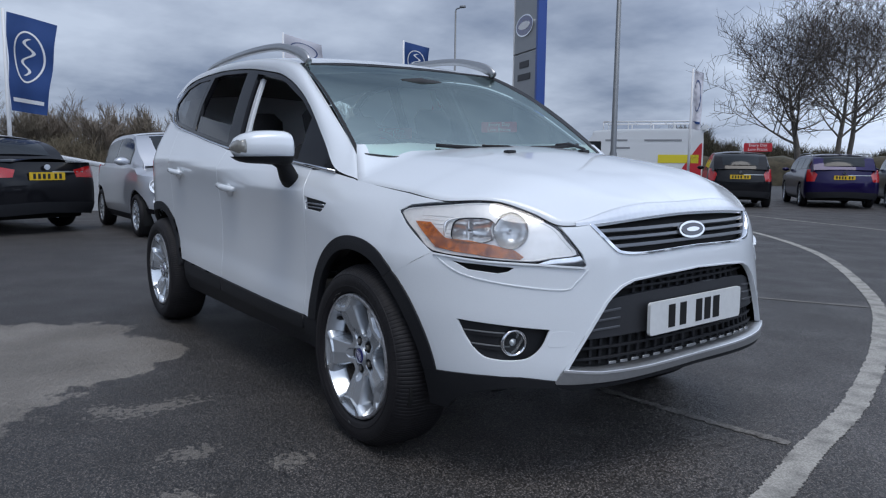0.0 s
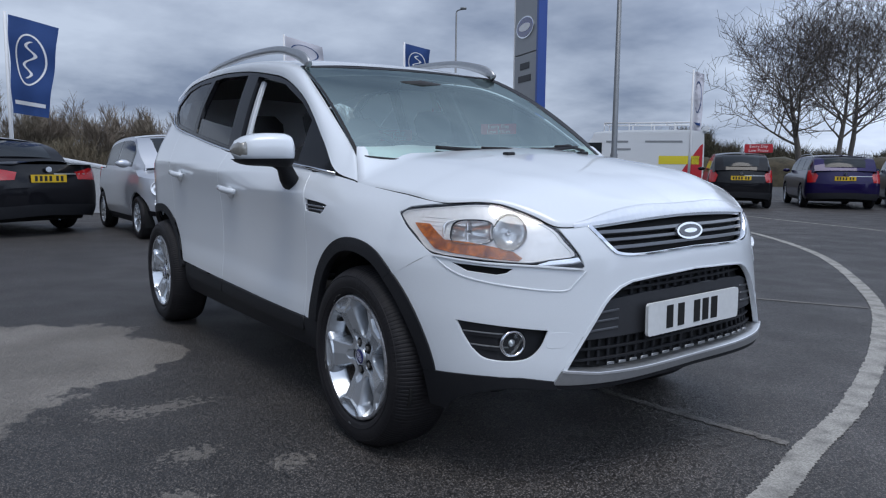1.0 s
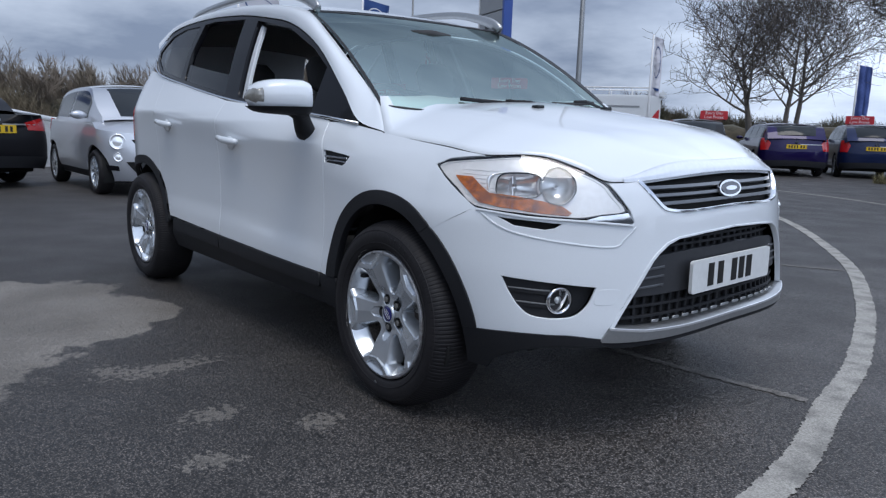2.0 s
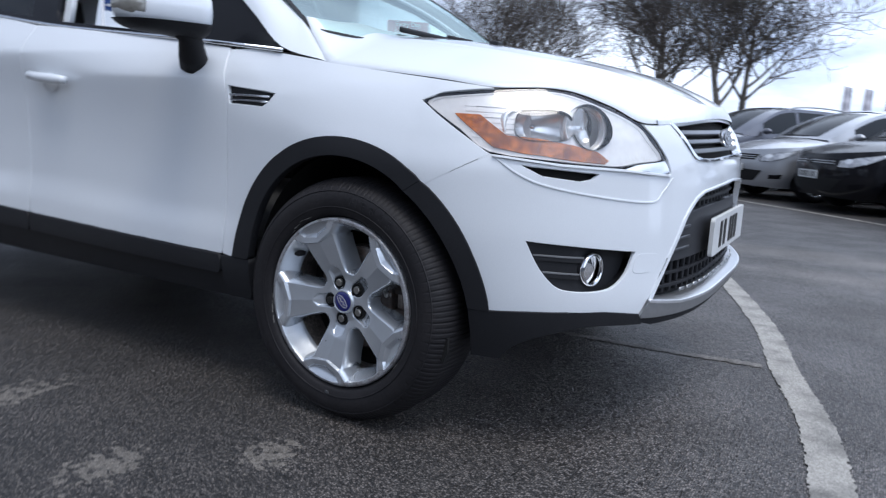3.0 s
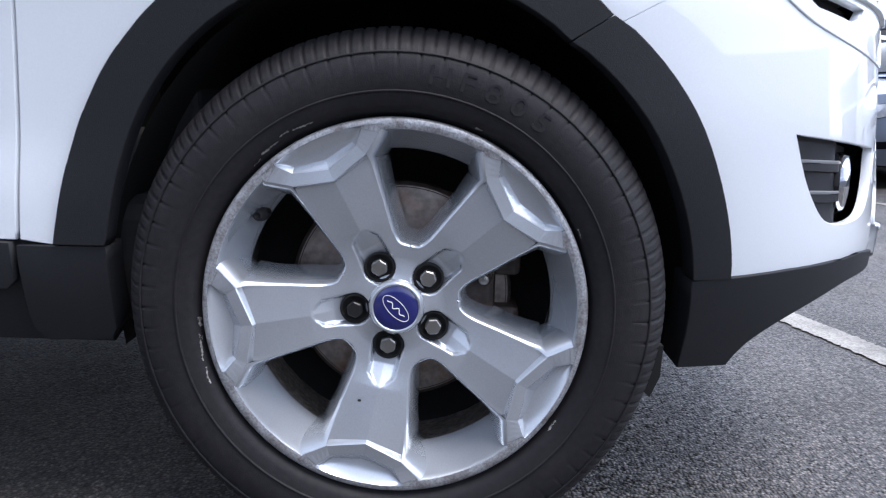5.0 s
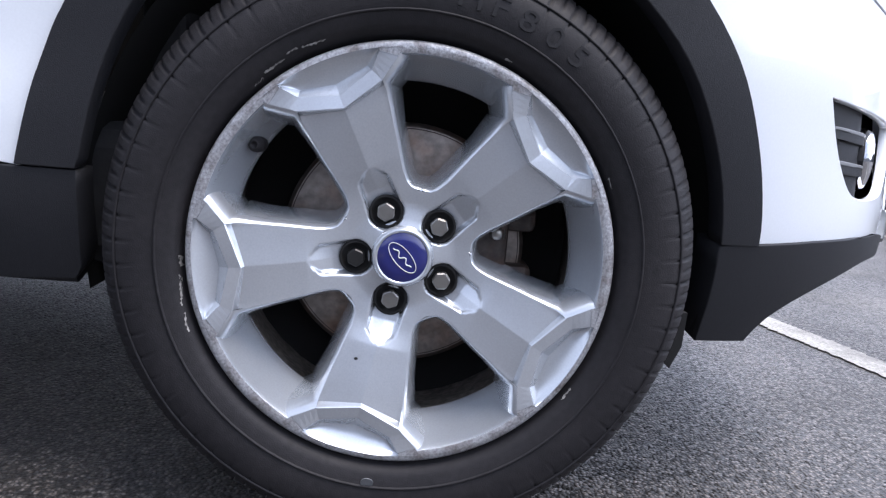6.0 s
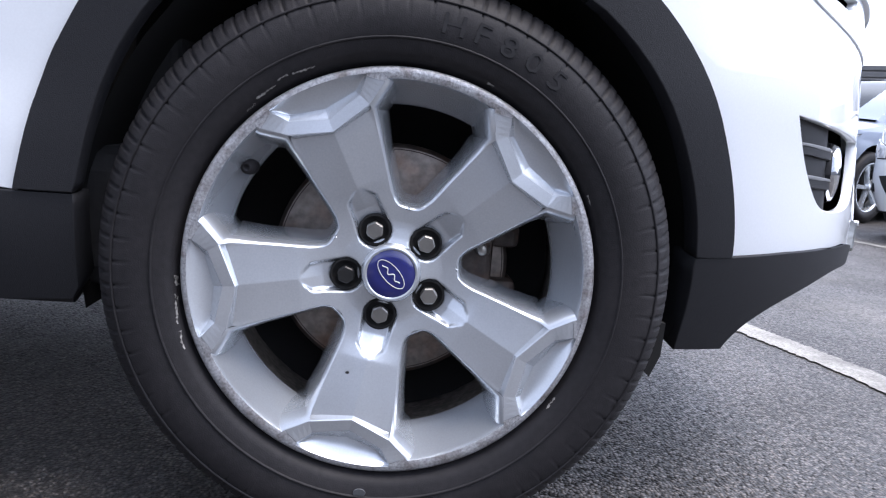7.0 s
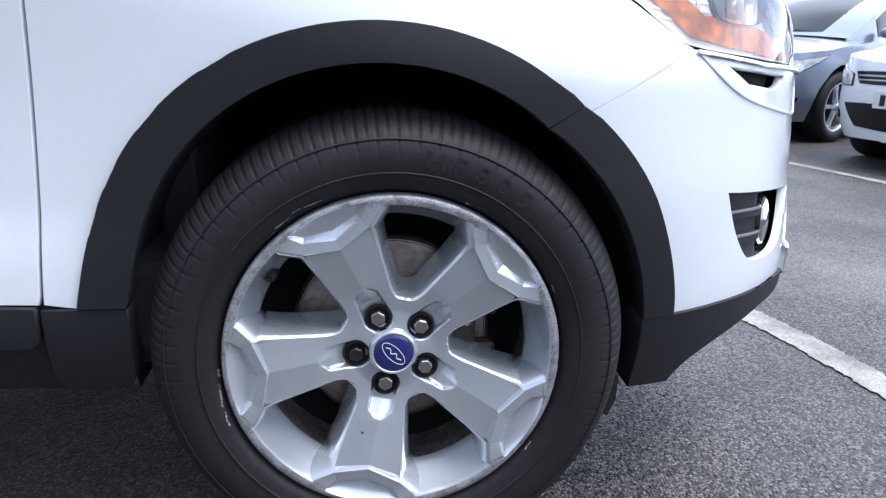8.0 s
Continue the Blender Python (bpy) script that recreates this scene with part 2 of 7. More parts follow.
M = dict(
    asphalt=asphalt_material(),
    line=material("road_paint", (0.33, 0.315, 0.285), 0.8, grain=0.35, grain_scale=150, wear=1.0, wear_scale=7, wear_color=(0.13, 0.125, 0.115), bump=0.5, bump_scale=300),
    faint=material("faded_road_paint", (0.165, 0.155, 0.142), 0.85, grain=0.5, grain_scale=110, wear=1.0, wear_scale=14, wear_color=(0.070, 0.064, 0.058), bump=0.6, bump_scale=200),
    white=paint("white_car_paint", (0.775, 0.81, 0.84)),
    silver=paint("silver_car_paint", (0.42, 0.43, 0.45), 0.6),
    palegrey=paint("pale_grey_car_paint", (0.54, 0.56, 0.60), 0.5),
    greyblue=paint("grey_blue_car_paint", (0.24, 0.28, 0.35), 0.55),
    grey=paint("dark_grey_car_paint", (0.12, 0.125, 0.15), 0.5),
    black=paint("black_car_paint", (0.008, 0.008, 0.010), 0.0, 0.55, 0.05),
    navy=paint("navy_car_paint", (0.01, 0.018, 0.06), 0.3, 0.6, 0.1),
    purple=paint("purple_blue_car_paint", (0.011, 0.006, 0.055), 0.4, 0.6, 0.1),
    vanwhite=paint("van_white_paint", (0.72, 0.74, 0.75)),
    plastic=material("black_textured_plastic", (0.0115, 0.012, 0.0145), 0.6, grain=0.15, grain_scale=300, bump=0.25, bump_scale=900, wear=0.3, wear_scale=6, wear_color=(0.022, 0.023, 0.026), spec=0.35),
    gloss=material("gloss_black", (0.006, 0.006, 0.008), 0.15, spec=0.22),
    void=material("dark_cavity", (0.006, 0.006, 0.006), 0.9),
    greyplastic=material("grey_plastic", (0.16, 0.165, 0.17), 0.42, grain=0.06, wear=0.2),
    rubber=material("tyre_rubber", (0.0140, 0.0130, 0.0145), 0.60, grain=0.2, grain_scale=120, bump=0.18, bump_scale=700, wear=0.55, wear_scale=11, wear_color=(0.026, 0.0235, 0.0245), spec=0.30),
    lettering=material("raised_rubber", (0.0165, 0.0158, 0.0172), 0.55, grain=0.2, grain_scale=120, spec=0.35),
    alloy=material("silver_alloy", (0.60, 0.635, 0.67), 0.27, 0.70, 0.5, grain=0.05, grain_scale=500, wear=0.18, wear_scale=14, wear_color=(0.42, 0.42, 0.43)),
    kerbed=material("scuffed_alloy", (0.40, 0.405, 0.42), 0.42, 0.5, grain=0.35, grain_scale=320, wear=1.0, wear_scale=55, wear_color=(0.19, 0.17, 0.16), bump=0.35, bump_scale=520),
    scrape=material("scraped_rubber", (0.26, 0.25, 0.235), 0.9, grain=0.5, grain_scale=300, wear=0.8, wear_scale=60, wear_color=(0.10, 0.095, 0.09)),
    disc=material("rusty_brake_disc", (0.27, 0.235, 0.21), 0.45, 0.55, grain=0.3, grain_scale=90, wear=0.8, wear_scale=22, wear_color=(0.17, 0.095, 0.06)),
    brakedust=material("brake_dust_grime", (0.20, 0.175, 0.155), 0.55, 0.3, grain=0.5, grain_scale=120, wear=0.9, wear_scale=40, wear_color=(0.07, 0.06, 0.052)),
    castiron=material("rusty_cast_iron", (0.055, 0.045, 0.040), 0.6, 0.4, grain=0.4, grain_scale=80, wear=0.7, wear_scale=30, wear_color=(0.10, 0.05, 0.03)),
    chrome=material("chrome", (0.75, 0.76, 0.78), 0.08, 1.0, grain=0.02, wear=0.05),
    grillebar=material("smoked_silver_bar", (0.17, 0.175, 0.185), 0.3, 0.8, grain=0.05, wear=0.1),
    badgegrey=material("dark_badge_field", (0.12, 0.125, 0.14), 0.2, 0.6, grain=0.05),
    satinlip=material("brushed_bright_strip", (0.72, 0.73, 0.75), 0.28, 0.7, grain=0.04, wear=0.1),
    bar=material("dark_grey_bumper_plastic", (0.030, 0.031, 0.035), 0.42, grain=0.06, wear=0.2),
    satin=material("satin_silver", (0.42, 0.43, 0.44), 0.32, 0.8, grain=0.05, wear=0.1),
    nut=material("steel_nut", (0.33, 0.32, 0.30), 0.35, 0.9, grain=0.15, wear=0.4, wear_scale=60),
    amber=material("amber_lens", (0.60, 0.17, 0.006), 0.12, coat=0.6, grain=0.4, grain_scale=70, wear=1.0, wear_scale=22, wear_color=(0.20, 0.042, 0.004)),
    red=material("red_lens", (0.45, 0.012, 0.012), 0.1, coat=1.0, grain=0.15, grain_scale=90),
    reflector=material("lamp_reflector", (0.90, 0.91, 0.92), 0.18, 0.6, grain=0.06, grain_scale=40, wear=0.1, wear_scale=20),
    lampwhite=material("pale_lamp_housing", (0.86, 0.87, 0.89), 0.25, 0.15, coat=0.5, grain=0.05, wear=0.1),
    blue=material("badge_blue", (0.010, 0.014, 0.135), 0.25, coat=1.0, grain=0.05),
    plate_w=material("white_number_plate", (0.72, 0.73, 0.72), 0.35, grain=0.03, wear=0.15, wear_scale=20),
    plate_y=material("yellow_number_plate", (0.75, 0.48, 0.02), 0.35, grain=0.03, wear=0.1),
    char=material("plate_black", (0.012, 0.012, 0.012), 0.4),
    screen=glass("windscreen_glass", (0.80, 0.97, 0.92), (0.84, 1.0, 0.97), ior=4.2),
    sideglass=glass("pale_side_glass", (0.92, 0.99, 0.97), ior=1.5),
    tint=glass("tinted_glass", (0.16, 0.17, 0.17), ior=1.4),
    lens=glass("headlamp_lens", (0.985, 0.99, 0.99), ior=1.7),
    lining=material("headlining_cloth", (0.20, 0.20, 0.19), 0.95, grain=0.1),
    smoked=material("smoked_indicator_lens", (0.30, 0.29, 0.26), 0.12, 0.3, coat=1.0, grain=0.2, grain_scale=60),
    clear=glass("clear_lens", (0.9, 0.92, 0.92)),
    farglass=material("car_window_glass", (0.022, 0.026, 0.030), 0.10, spec=0.25),
    trim=material("cabin_trim", (0.03, 0.03, 0.032), 0.8, grain=0.2, bump=0.2),
    cloth=material("seat_cloth", (0.035, 0.035, 0.037), 0.95, grain=0.3, grain_scale=200),
    beige=material("pillar_lining", (0.45, 0.43, 0.40), 0.8, grain=0.05),
    bark=material("bark", (0.16, 0.14, 0.12), 0.9, grain=0.3, grain_scale=30, wear=0.6, wear_scale=4, wear_color=(0.07, 0.07, 0.06)),
    scrub=material("bare_brown_scrub", (0.20, 0.165, 0.13), 0.95, grain=0.3, wear=0.5, wear_scale=0.3, wear_color=(0.15, 0.135, 0.095)),
    farwall=material("rendered_wall", (0.16, 0.16, 0.165), 0.8, grain=0.1, wear=0.4, wear_scale=0.5),
    brush=material("olive_brown_brush", (0.135, 0.108, 0.070), 0.95, grain=0.3, wear=0.6, wear_scale=0.3, wear_color=(0.10, 0.095, 0.06)),
    twig=material("twig", (0.065, 0.055, 0.05), 0.9, grain=0.2),
    hedge=material("winter_hedge", (0.058, 0.048, 0.030), 0.95, grain=0.4, grain_scale=3, wear=0.7, wear_scale=0.4, wear_color=(0.05, 0.055, 0.03)),
    grass=material("rough_grass", (0.16, 0.14, 0.07), 0.95, grain=0.4),
    pole=material("galvanised_pole", (0.20, 0.21, 0.22), 0.5, 0.6, grain=0.08, wear=0.3),
    whitepole=material("white_pole", (0.72, 0.72, 0.72), 0.4, grain=0.03, wear=0.1),
    concrete=material("pale_concrete", (0.5, 0.5, 0.49), 0.85, grain=0.15, wear=0.5, wear_scale=1.5, bump=0.3),
    paleblue=material("faded_blue_cloth", (0.06, 0.10, 0.30), 0.8, grain=0.05, wear=0.2),
    palered=material("faded_red_cloth", (0.42, 0.10, 0.10), 0.8, grain=0.05, wear=0.3),
    lampgrey=material("silver_lamp_lens", (0.52, 0.53, 0.55), 0.12, 0.35, coat=1.0, grain=0.3, grain_scale=25, wear=0.5, wear_scale=12, wear_color=(0.25, 0.25, 0.27)),
    flagblue=material("blue_flag_cloth", (0.02, 0.06, 0.2), 0.8, grain=0.05, wear=0.2),
    flagwhite=material("white_flag_cloth", (0.66, 0.65, 0.70), 0.8, grain=0.04, wear=0.1),
    signgrey=material("grey_sign_panel", (0.28, 0.29, 0.30), 0.4, 0.3, grain=0.03, wear=0.1),
    signblue=material("blue_sign_panel", (0.015, 0.06, 0.28), 0.35, grain=0.03, wear=0.1),
    ink=material("dark_print", (0.03, 0.03, 0.035), 0.5),
    whiteprint=material("white_print", (0.78, 0.78, 0.78), 0.5),
    redprint=material("red_sign", (0.5, 0.02, 0.03), 0.4, grain=0.03),
    yellowprint=material("yellow_sign", (0.75, 0.62, 0.03), 0.5, grain=0.03),
    roofgrey=material("grey_roof_cladding", (0.2, 0.2, 0.2), 0.6, 0.2, grain=0.1, wear=0.3),
)

# ---- mesh helpers ----
from mathutils.bvhtree import BVHTree
from mathutils.geometry import delaunay_2d_cdt


def thing(name, label, category, group="", kind="", place=None):
    ob = tagged(new(name), label, category, group, kind)
    if place is not None:
        ob.matrix_basis = place
    return ob


def mesh_part(name, verts, faces, mat, parent=None, label="", normals=None, smooth=True):
    me = bpy.data.meshes.new(name)
    me.from_pydata([tuple(v) for v in verts], [], [tuple(f) for f in faces])
    me.materials.append(mat)
    if smooth:
        me.polygons.foreach_set("use_smooth", [True] * len(me.polygons))
    me.update()
    if normals is not None:
        me.normals_split_custom_set_from_vertices([tuple(n) for n in normals])
    ob = new(name, me)
    ob.parent = parent
    if label:
        ob["label"] = label
    return ob


def part(name, bm, mat, parent=None, label="", smooth=False):
    me = bpy.data.meshes.new(name)
    bm.to_mesh(me)
    bm.free()
    me.materials.append(mat)
    if smooth:
        me.polygons.foreach_set("use_smooth", [True] * len(me.polygons))
    ob = new(name, me)
    ob.parent = parent
    if label:
        ob["label"] = label
    return ob


def box(bm, x0, y0, z0, x1, y1, z1, bevel=0.0):
    m = Matrix.Translation(((x0 + x1) / 2, (y0 + y1) / 2, (z0 + z1) / 2)) @ Matrix.Diagonal((x1 - x0, y1 - y0, z1 - z0, 1))
    made = bmesh.ops.create_cube(bm, size=1, matrix=m)["verts"]
    if bevel:
        edges = list({e for v in made for e in v.link_edges})
        bmesh.ops.bevel(bm, geom=edges, offset=bevel, segments=2, affect="EDGES", profile=0.5)
    return made


def box_part(name, dims, mat, parent=None, label="", bevel=0.004):
    bm = bmesh.new()
    box(bm, *dims, bevel=bevel)
    return part(name, bm, mat, parent, label)


def smooth_line(pts, k=6, closed=False):
    """A Catmull-Rom line through points of any dimension."""
    p = np.asarray(pts, float)
    n = len(p)
    out = []
    for i in range(n if closed else n - 1):
        a, b, c, d = (p[(i + j) % n] if closed else p[min(max(i + j, 0), n - 1)] for j in (-1, 0, 1, 2))
        for t in np.arange(k) / k:
            out.append(0.5 * (2 * b + (c - a) * t + (2 * a - 5 * b + 4 * c - d) * t * t + (3 * b - a - 3 * c + d) * t ** 3))
    if not closed:
        out.append(p[-1])
    return np.array(out)


def pchip(xs, ys, x):
    """A shape-keeping cubic through the knots."""
    xs, ys, x = np.asarray(xs, float), np.asarray(ys, float), np.asarray(x, float)
    h = np.diff(xs)
    d = np.diff(ys) / h
    m = np.empty_like(ys)
    m[1:-1] = np.where(d[:-1] * d[1:] > 0, 2 * d[:-1] * d[1:] / np.where(d[:-1] + d[1:] == 0, 1, d[:-1] + d[1:]), 0)
    m[0], m[-1] = d[0], d[-1]
    i = np.clip(np.searchsorted(xs, x) - 1, 0, len(h) - 1)
    t = np.clip((x - xs[i]) / h[i], -0.5, 1.5)
    return (2 * t**3 - 3 * t**2 + 1) * ys[i] + (t**3 - 2 * t**2 + t) * h[i] * m[i] + (-2 * t**3 + 3 * t**2) * ys[i + 1] + (t**3 - t**2) * h[i] * m[i + 1]


def inside(poly, pts):
    x, y = pts[:, 0], pts[:, 1]
    hit = np.zeros(len(pts), bool)
    a = np.asarray(poly)
    for (x1, y1), (x2, y2) in zip(a, np.roll(a, -1, 0)):
        cross = (y1 > y) != (y2 > y)
        with np.errstate(divide="ignore", invalid="ignore"):
            hit ^= cross & (x < (x2 - x1) * (y - y1) / (y2 - y1) + x1)
    return hit


def fine(poly, step):
    out = []
    a = np.asarray(poly, float)
    for p, q in zip(a, np.roll(a, -1, 0)):
        n = max(1, int(math.ceil(np.linalg.norm(q - p) / step)))
        out += [p + (q - p) * i / n for i in range(n)]
    return np.array(out)


def skin(name, surf, outline, mat, parent, holes=(), step=0.03, lift=0.0, depth=0.012, label="", flip=False):
    """A panel cut out of a surface surf(u, v) along an outline in (u, v), with holes and turned-in edges."""
    loops = [fine(outline, step)] + [fine(h, step) for h in holes]
    lo, hi = loops[0].min(0), loops[0].max(0)
    gx, gy = np.meshgrid(np.arange(lo[0] + step / 2, hi[0], step), np.arange(lo[1] + step / 2, hi[1], step * 0.87))
    gx = gx + (np.arange(gx.shape[0]) % 2)[:, None] * step / 2
    g = np.stack([gx.ravel(), gy.ravel()], -1)
    keep = inside(loops[0], g)
    for h in loops[1:]:
        keep &= ~inside(h, g)
    g = g[keep]
    edge = np.concatenate(loops)
    if len(g):
        keep = np.ones(len(g), bool)
        for e in edge:
            keep &= ((g - e) ** 2).sum(1) > (0.45 * step) ** 2
        g = g[keep]
    pts, edges, k = np.concatenate([edge, g]), [], 0
    for lp in loops:
        edges += [(k + i, k + (i + 1) % len(lp)) for i in range(len(lp))]
        k += len(lp)
    co, _, tris, *_ = delaunay_2d_cdt([Vector(p) for p in pts], edges, [], 0, 1e-7)
    co = np.array([tuple(c) for c in co])
    tris = [t for t in tris if len(t) == 3]
    mid = np.array([co[list(t)].mean(0) for t in tris])
    ok = inside(loops[0], mid)
    for h in loops[1:]:
        ok &= ~inside(h, mid)
    tris = [t for t, o in zip(tris, ok) if o]
    P, e = surf(co[:, 0], co[:, 1]), 1e-3
    N = np.cross(surf(co[:, 0] + e, co[:, 1]) - surf(co[:, 0] - e, co[:, 1]), surf(co[:, 0], co[:, 1] + e) - surf(co[:, 0], co[:, 1] - e))
    N /= np.linalg.norm(N, axis=1, keepdims=True) + 1e-12
    if flip:
        N = -N
    P = P + N * lift
    faces, count = [], {}
    for t in tris:
        a, b, c = (P[i] for i in t)
        if np.dot(np.cross(b - a, c - a), N[t[0]]) < 0:
            t = (t[0], t[2], t[1])
        faces.append(tuple(t))
        for i in range(3):
            u, v = t[i], t[(i + 1) % 3]
            count.setdefault((min(u, v), max(u, v)), []).append((u, v))
    verts, normals = list(P), list(N)
    if depth:
        side, rim = {}, [p[0] for p in count.values() if len(p) == 1]
        for u, v in rim:
            d = P[v] - P[u]
            out = np.cross(d, N[u])
            for w in (u, v):
                side[w] = side.get(w, 0) + out / (np.linalg.norm(out) + 1e-12)
        ids = {}
        for w, out in side.items():
            out = out / (np.linalg.norm(out) + 1e-12)
            ids[w] = (len(verts), len(verts) + 1)
            verts += [P[w] + out * 0.0015 - N[w] * 0.002, P[w] + out * 0.0012 - N[w] * depth]
            n = out + 0.5 * N[w]
            normals += [n / np.linalg.norm(n), out]
        for u, v in rim:
            faces += [(v, u, ids[u][0], ids[v][0]), (ids[v][0], ids[u][0], ids[u][1], ids[v][1])]
    return mesh_part(name, verts, faces, mat, parent, label, normals)


def loft(name, rows, mat, parent=None, label="", closed=False, smooth=True, caps=False):
    """A skin over rows of points, all of one length; closed: each row is a ring."""
    r = np.array(rows, float)
    n, m = r.shape[:2]
    faces = []
    for i in range(n - 1):
        for j in range(m if closed else m - 1):
            k = (j + 1) % m
            faces.append((i * m + j, i * m + k, (i + 1) * m + k, (i + 1) * m + j))
    if caps:
        faces += [tuple(range(m))[::-1], tuple((n - 1) * m + j for j in range(m))]
    return mesh_part(name, r.reshape(-1, 3), faces, mat, parent, label, smooth=smooth)


def tube_rows(pts, radius, sides=8, squash=1.0, up=(0, 0, 1)):
    p = np.asarray(pts, float)
    t = np.gradient(p, axis=0)
    t /= np.linalg.norm(t, axis=1, keepdims=True) + 1e-12
    rows = []
    rad = np.broadcast_to(np.asarray(radius, float), (len(p),))
    for q, d, r in zip(p, t, rad):
        a = np.cross(d, up)
        if np.linalg.norm(a) < 1e-4:
            a = np.cross(d, (1, 0, 0.3))
        a /= np.linalg.norm(a)
        b = np.cross(a, d)
        rows.append([q + r * (math.cos(k * 2 * math.pi / sides) * a + squash * math.sin(k * 2 * math.pi / sides) * b) for k in range(sides)])
    return rows


def tube(name, pts, radius, mat, parent=None, label="", sides=8, squash=1.0, up=(0, 0, 1)):
    return loft(name, tube_rows(pts, radius, sides, squash, up), mat, parent, label, closed=True, caps=True)


def lathe(name, profile, mat, parent=None, label="", n=48, axis="y", centre=(0, 0, 0), smooth=True, wobble=None):
    """A profile of (radius, height) turned round an axis through centre."""
    rows = []
    for k in range(n + 1):
        a = 2 * math.pi * k / n
        row = []
        for i, (r, h) in enumerate(profile):
            if wobble:
                r, h = wobble(i, k, r, h)
            c, s = r * math.cos(a), r * math.sin(a)
            row.append((c, h, s) if axis == "y" else (c, s, h) if axis == "z" else (h, c, s))
        rows.append(np.array(row) + centre)
    return loft(name, rows, mat, parent, label, smooth=smooth)


def disc_bm(rx, rz, n=32, thick=0.004):
    """A flat oval plate in the xz plane, its face to -y."""
    bm = bmesh.new()
    a = [bm.verts.new((rx * math.cos(2 * math.pi * k / n), -thick, rz * math.sin(2 * math.pi * k / n))) for k in range(n)]
    b = [bm.verts.new((rx * math.cos(2 * math.pi * k / n), 0, rz * math.sin(2 * math.pi * k / n))) for k in range(n)]
    bm.faces.new(a)
    bm.faces.new(b[::-1])
    for k in range(n):
        bm.faces.new((a[k], b[k], b[(k + 1) % n], a[(k + 1) % n]))
    bmesh.ops.recalc_face_normals(bm, faces=bm.faces)
    return bm


def prism(name, outline, depth, mat, parent=None, label="", m=None, bevel=0.0):
    """A plate: an outline in (x, z), its face at y = 0 to -y and its back at y = depth."""
    bm = bmesh.new()
    a = [bm.verts.new((x, 0, z)) for x, z in outline]
    b = [bm.verts.new((x, depth, z)) for x, z in outline]
    bm.faces.new(a), bm.faces.new(b[::-1])
    for k in range(len(a)):
        bm.faces.new((a[k], b[k], b[(k + 1) % len(a)], a[(k + 1) % len(a)]))
    bmesh.ops.recalc_face_normals(bm, faces=bm.faces)
    if bevel:
        bmesh.ops.bevel(bm, geom=[e for e in bm.edges if abs(e.verts[0].co.y) < 1e-6 and abs(e.verts[1].co.y) < 1e-6], offset=bevel, segments=2, affect="EDGES")
    if m is not None:
        bmesh.ops.transform(bm, matrix=m, verts=bm.verts)
    return part(name, bm, mat, parent, label)


def words(text, size, mat, m, parent=None, name="lettering", extrude=0.001):
    cu = bpy.data.curves.new(name, "FONT")
    cu.body, cu.size, cu.extrude, cu.align_x, cu.align_y = text, size, extrude, "CENTER", "CENTER"
    cu.resolution_u = 2
    tmp = bpy.data.objects.new(name, cu)
    scene.collection.objects.link(tmp)
    me = bpy.data.meshes.new_from_object(tmp.evaluated_get(bpy.context.evaluated_depsgraph_get()))
    bpy.data.objects.remove(tmp)
    me.transform(m)
    me.materials.append(mat)
    ob = new(name, me)
    ob.parent = parent
    return ob

# ---- ground, lines and patches ----
bm = bmesh.new()
bmesh.ops.create_grid(bm, x_segments=8, y_segments=8, size=600)
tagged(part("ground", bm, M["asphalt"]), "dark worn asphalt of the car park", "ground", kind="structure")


def ribbon(name, pts, width, mat, label, z=0.004, rough=0.006, parent=None):
    """A painted line with slightly ragged edges."""
    p = np.asarray(pts, float)
    t = np.gradient(p, axis=0)
    t /= np.linalg.norm(t, axis=1, keepdims=True)
    nrm = np.stack([-t[:, 1], t[:, 0]], -1)
    rows = []
    for q, n in zip(p, nrm):
        a, b = random.uniform(-rough, rough), random.uniform(-rough, rough)
        rows.append([(*(q + n * (width / 2 + a)), z), (*(q - n * (width / 2 + b)), z)])
    ob = loft(name, rows, mat, parent, label, smooth=False)
    return tagged(ob, label, "road marking", kind="structure")


ARC = [(-9.5, 12.2), (-6.6, 10.7), (-4.25, 9.03), (-2.19, 6.97), (-0.47, 4.42), (0.35, 2.72), (0.85, 1.3), (1.04, 0.5), (1.19, -0.1), (1.27, -0.85), (1.30, -2.2), (1.25, -4.0), (1.1, -6.5)]
ribbon("curved_line", smooth_line(ARC, 60), 0.106, M["line"], "curved chipped white road line on the asphalt")
ribbon("cross_line", smooth_line([(-1.2, 3.22), (-0.18, 3.75)], 20), 0.05, M["faint"], "faded narrow line beyond the white car")
ribbon("worn_line", smooth_line([(-0.35, 0.40), (0.19, 0.427), (0.62, 0.462), (0.96, 0.505)], 24), 0.05, M["faint"], "worn pale line running out from under the car", z=0.003, rough=0.010)
ribbon("bay_line", smooth_line([(-14, 16.6), (-6.65, 13.0), (-3.5, 11.7), (-1.5, 10.3), (0.9, 8.0), (2.0, 6.6), (2.6, 4.9), (3.0, 3.7), (3.35, 2.4), (3.6, 0.5)], 24), 0.09, M["line"], "white line along the fronts of the parked cars")


drain = thing("drain_cover", "round dark iron drain cover set in the asphalt", "drain cover", kind="structure", place=pose(1.87, 4.75, 0))
lathe("cover", [(0.0, 0.006), (0.24, 0.006), (0.25, 0.004), (0.252, 0.001)], M["char"], drain, "dark iron cover", 32, axis="z")
lathe("collar", [(0.256, 0.001), (0.26, 0.008), (0.30, 0.007), (0.305, 0.001)], M["plastic"], drain, "iron collar", 32, axis="z")

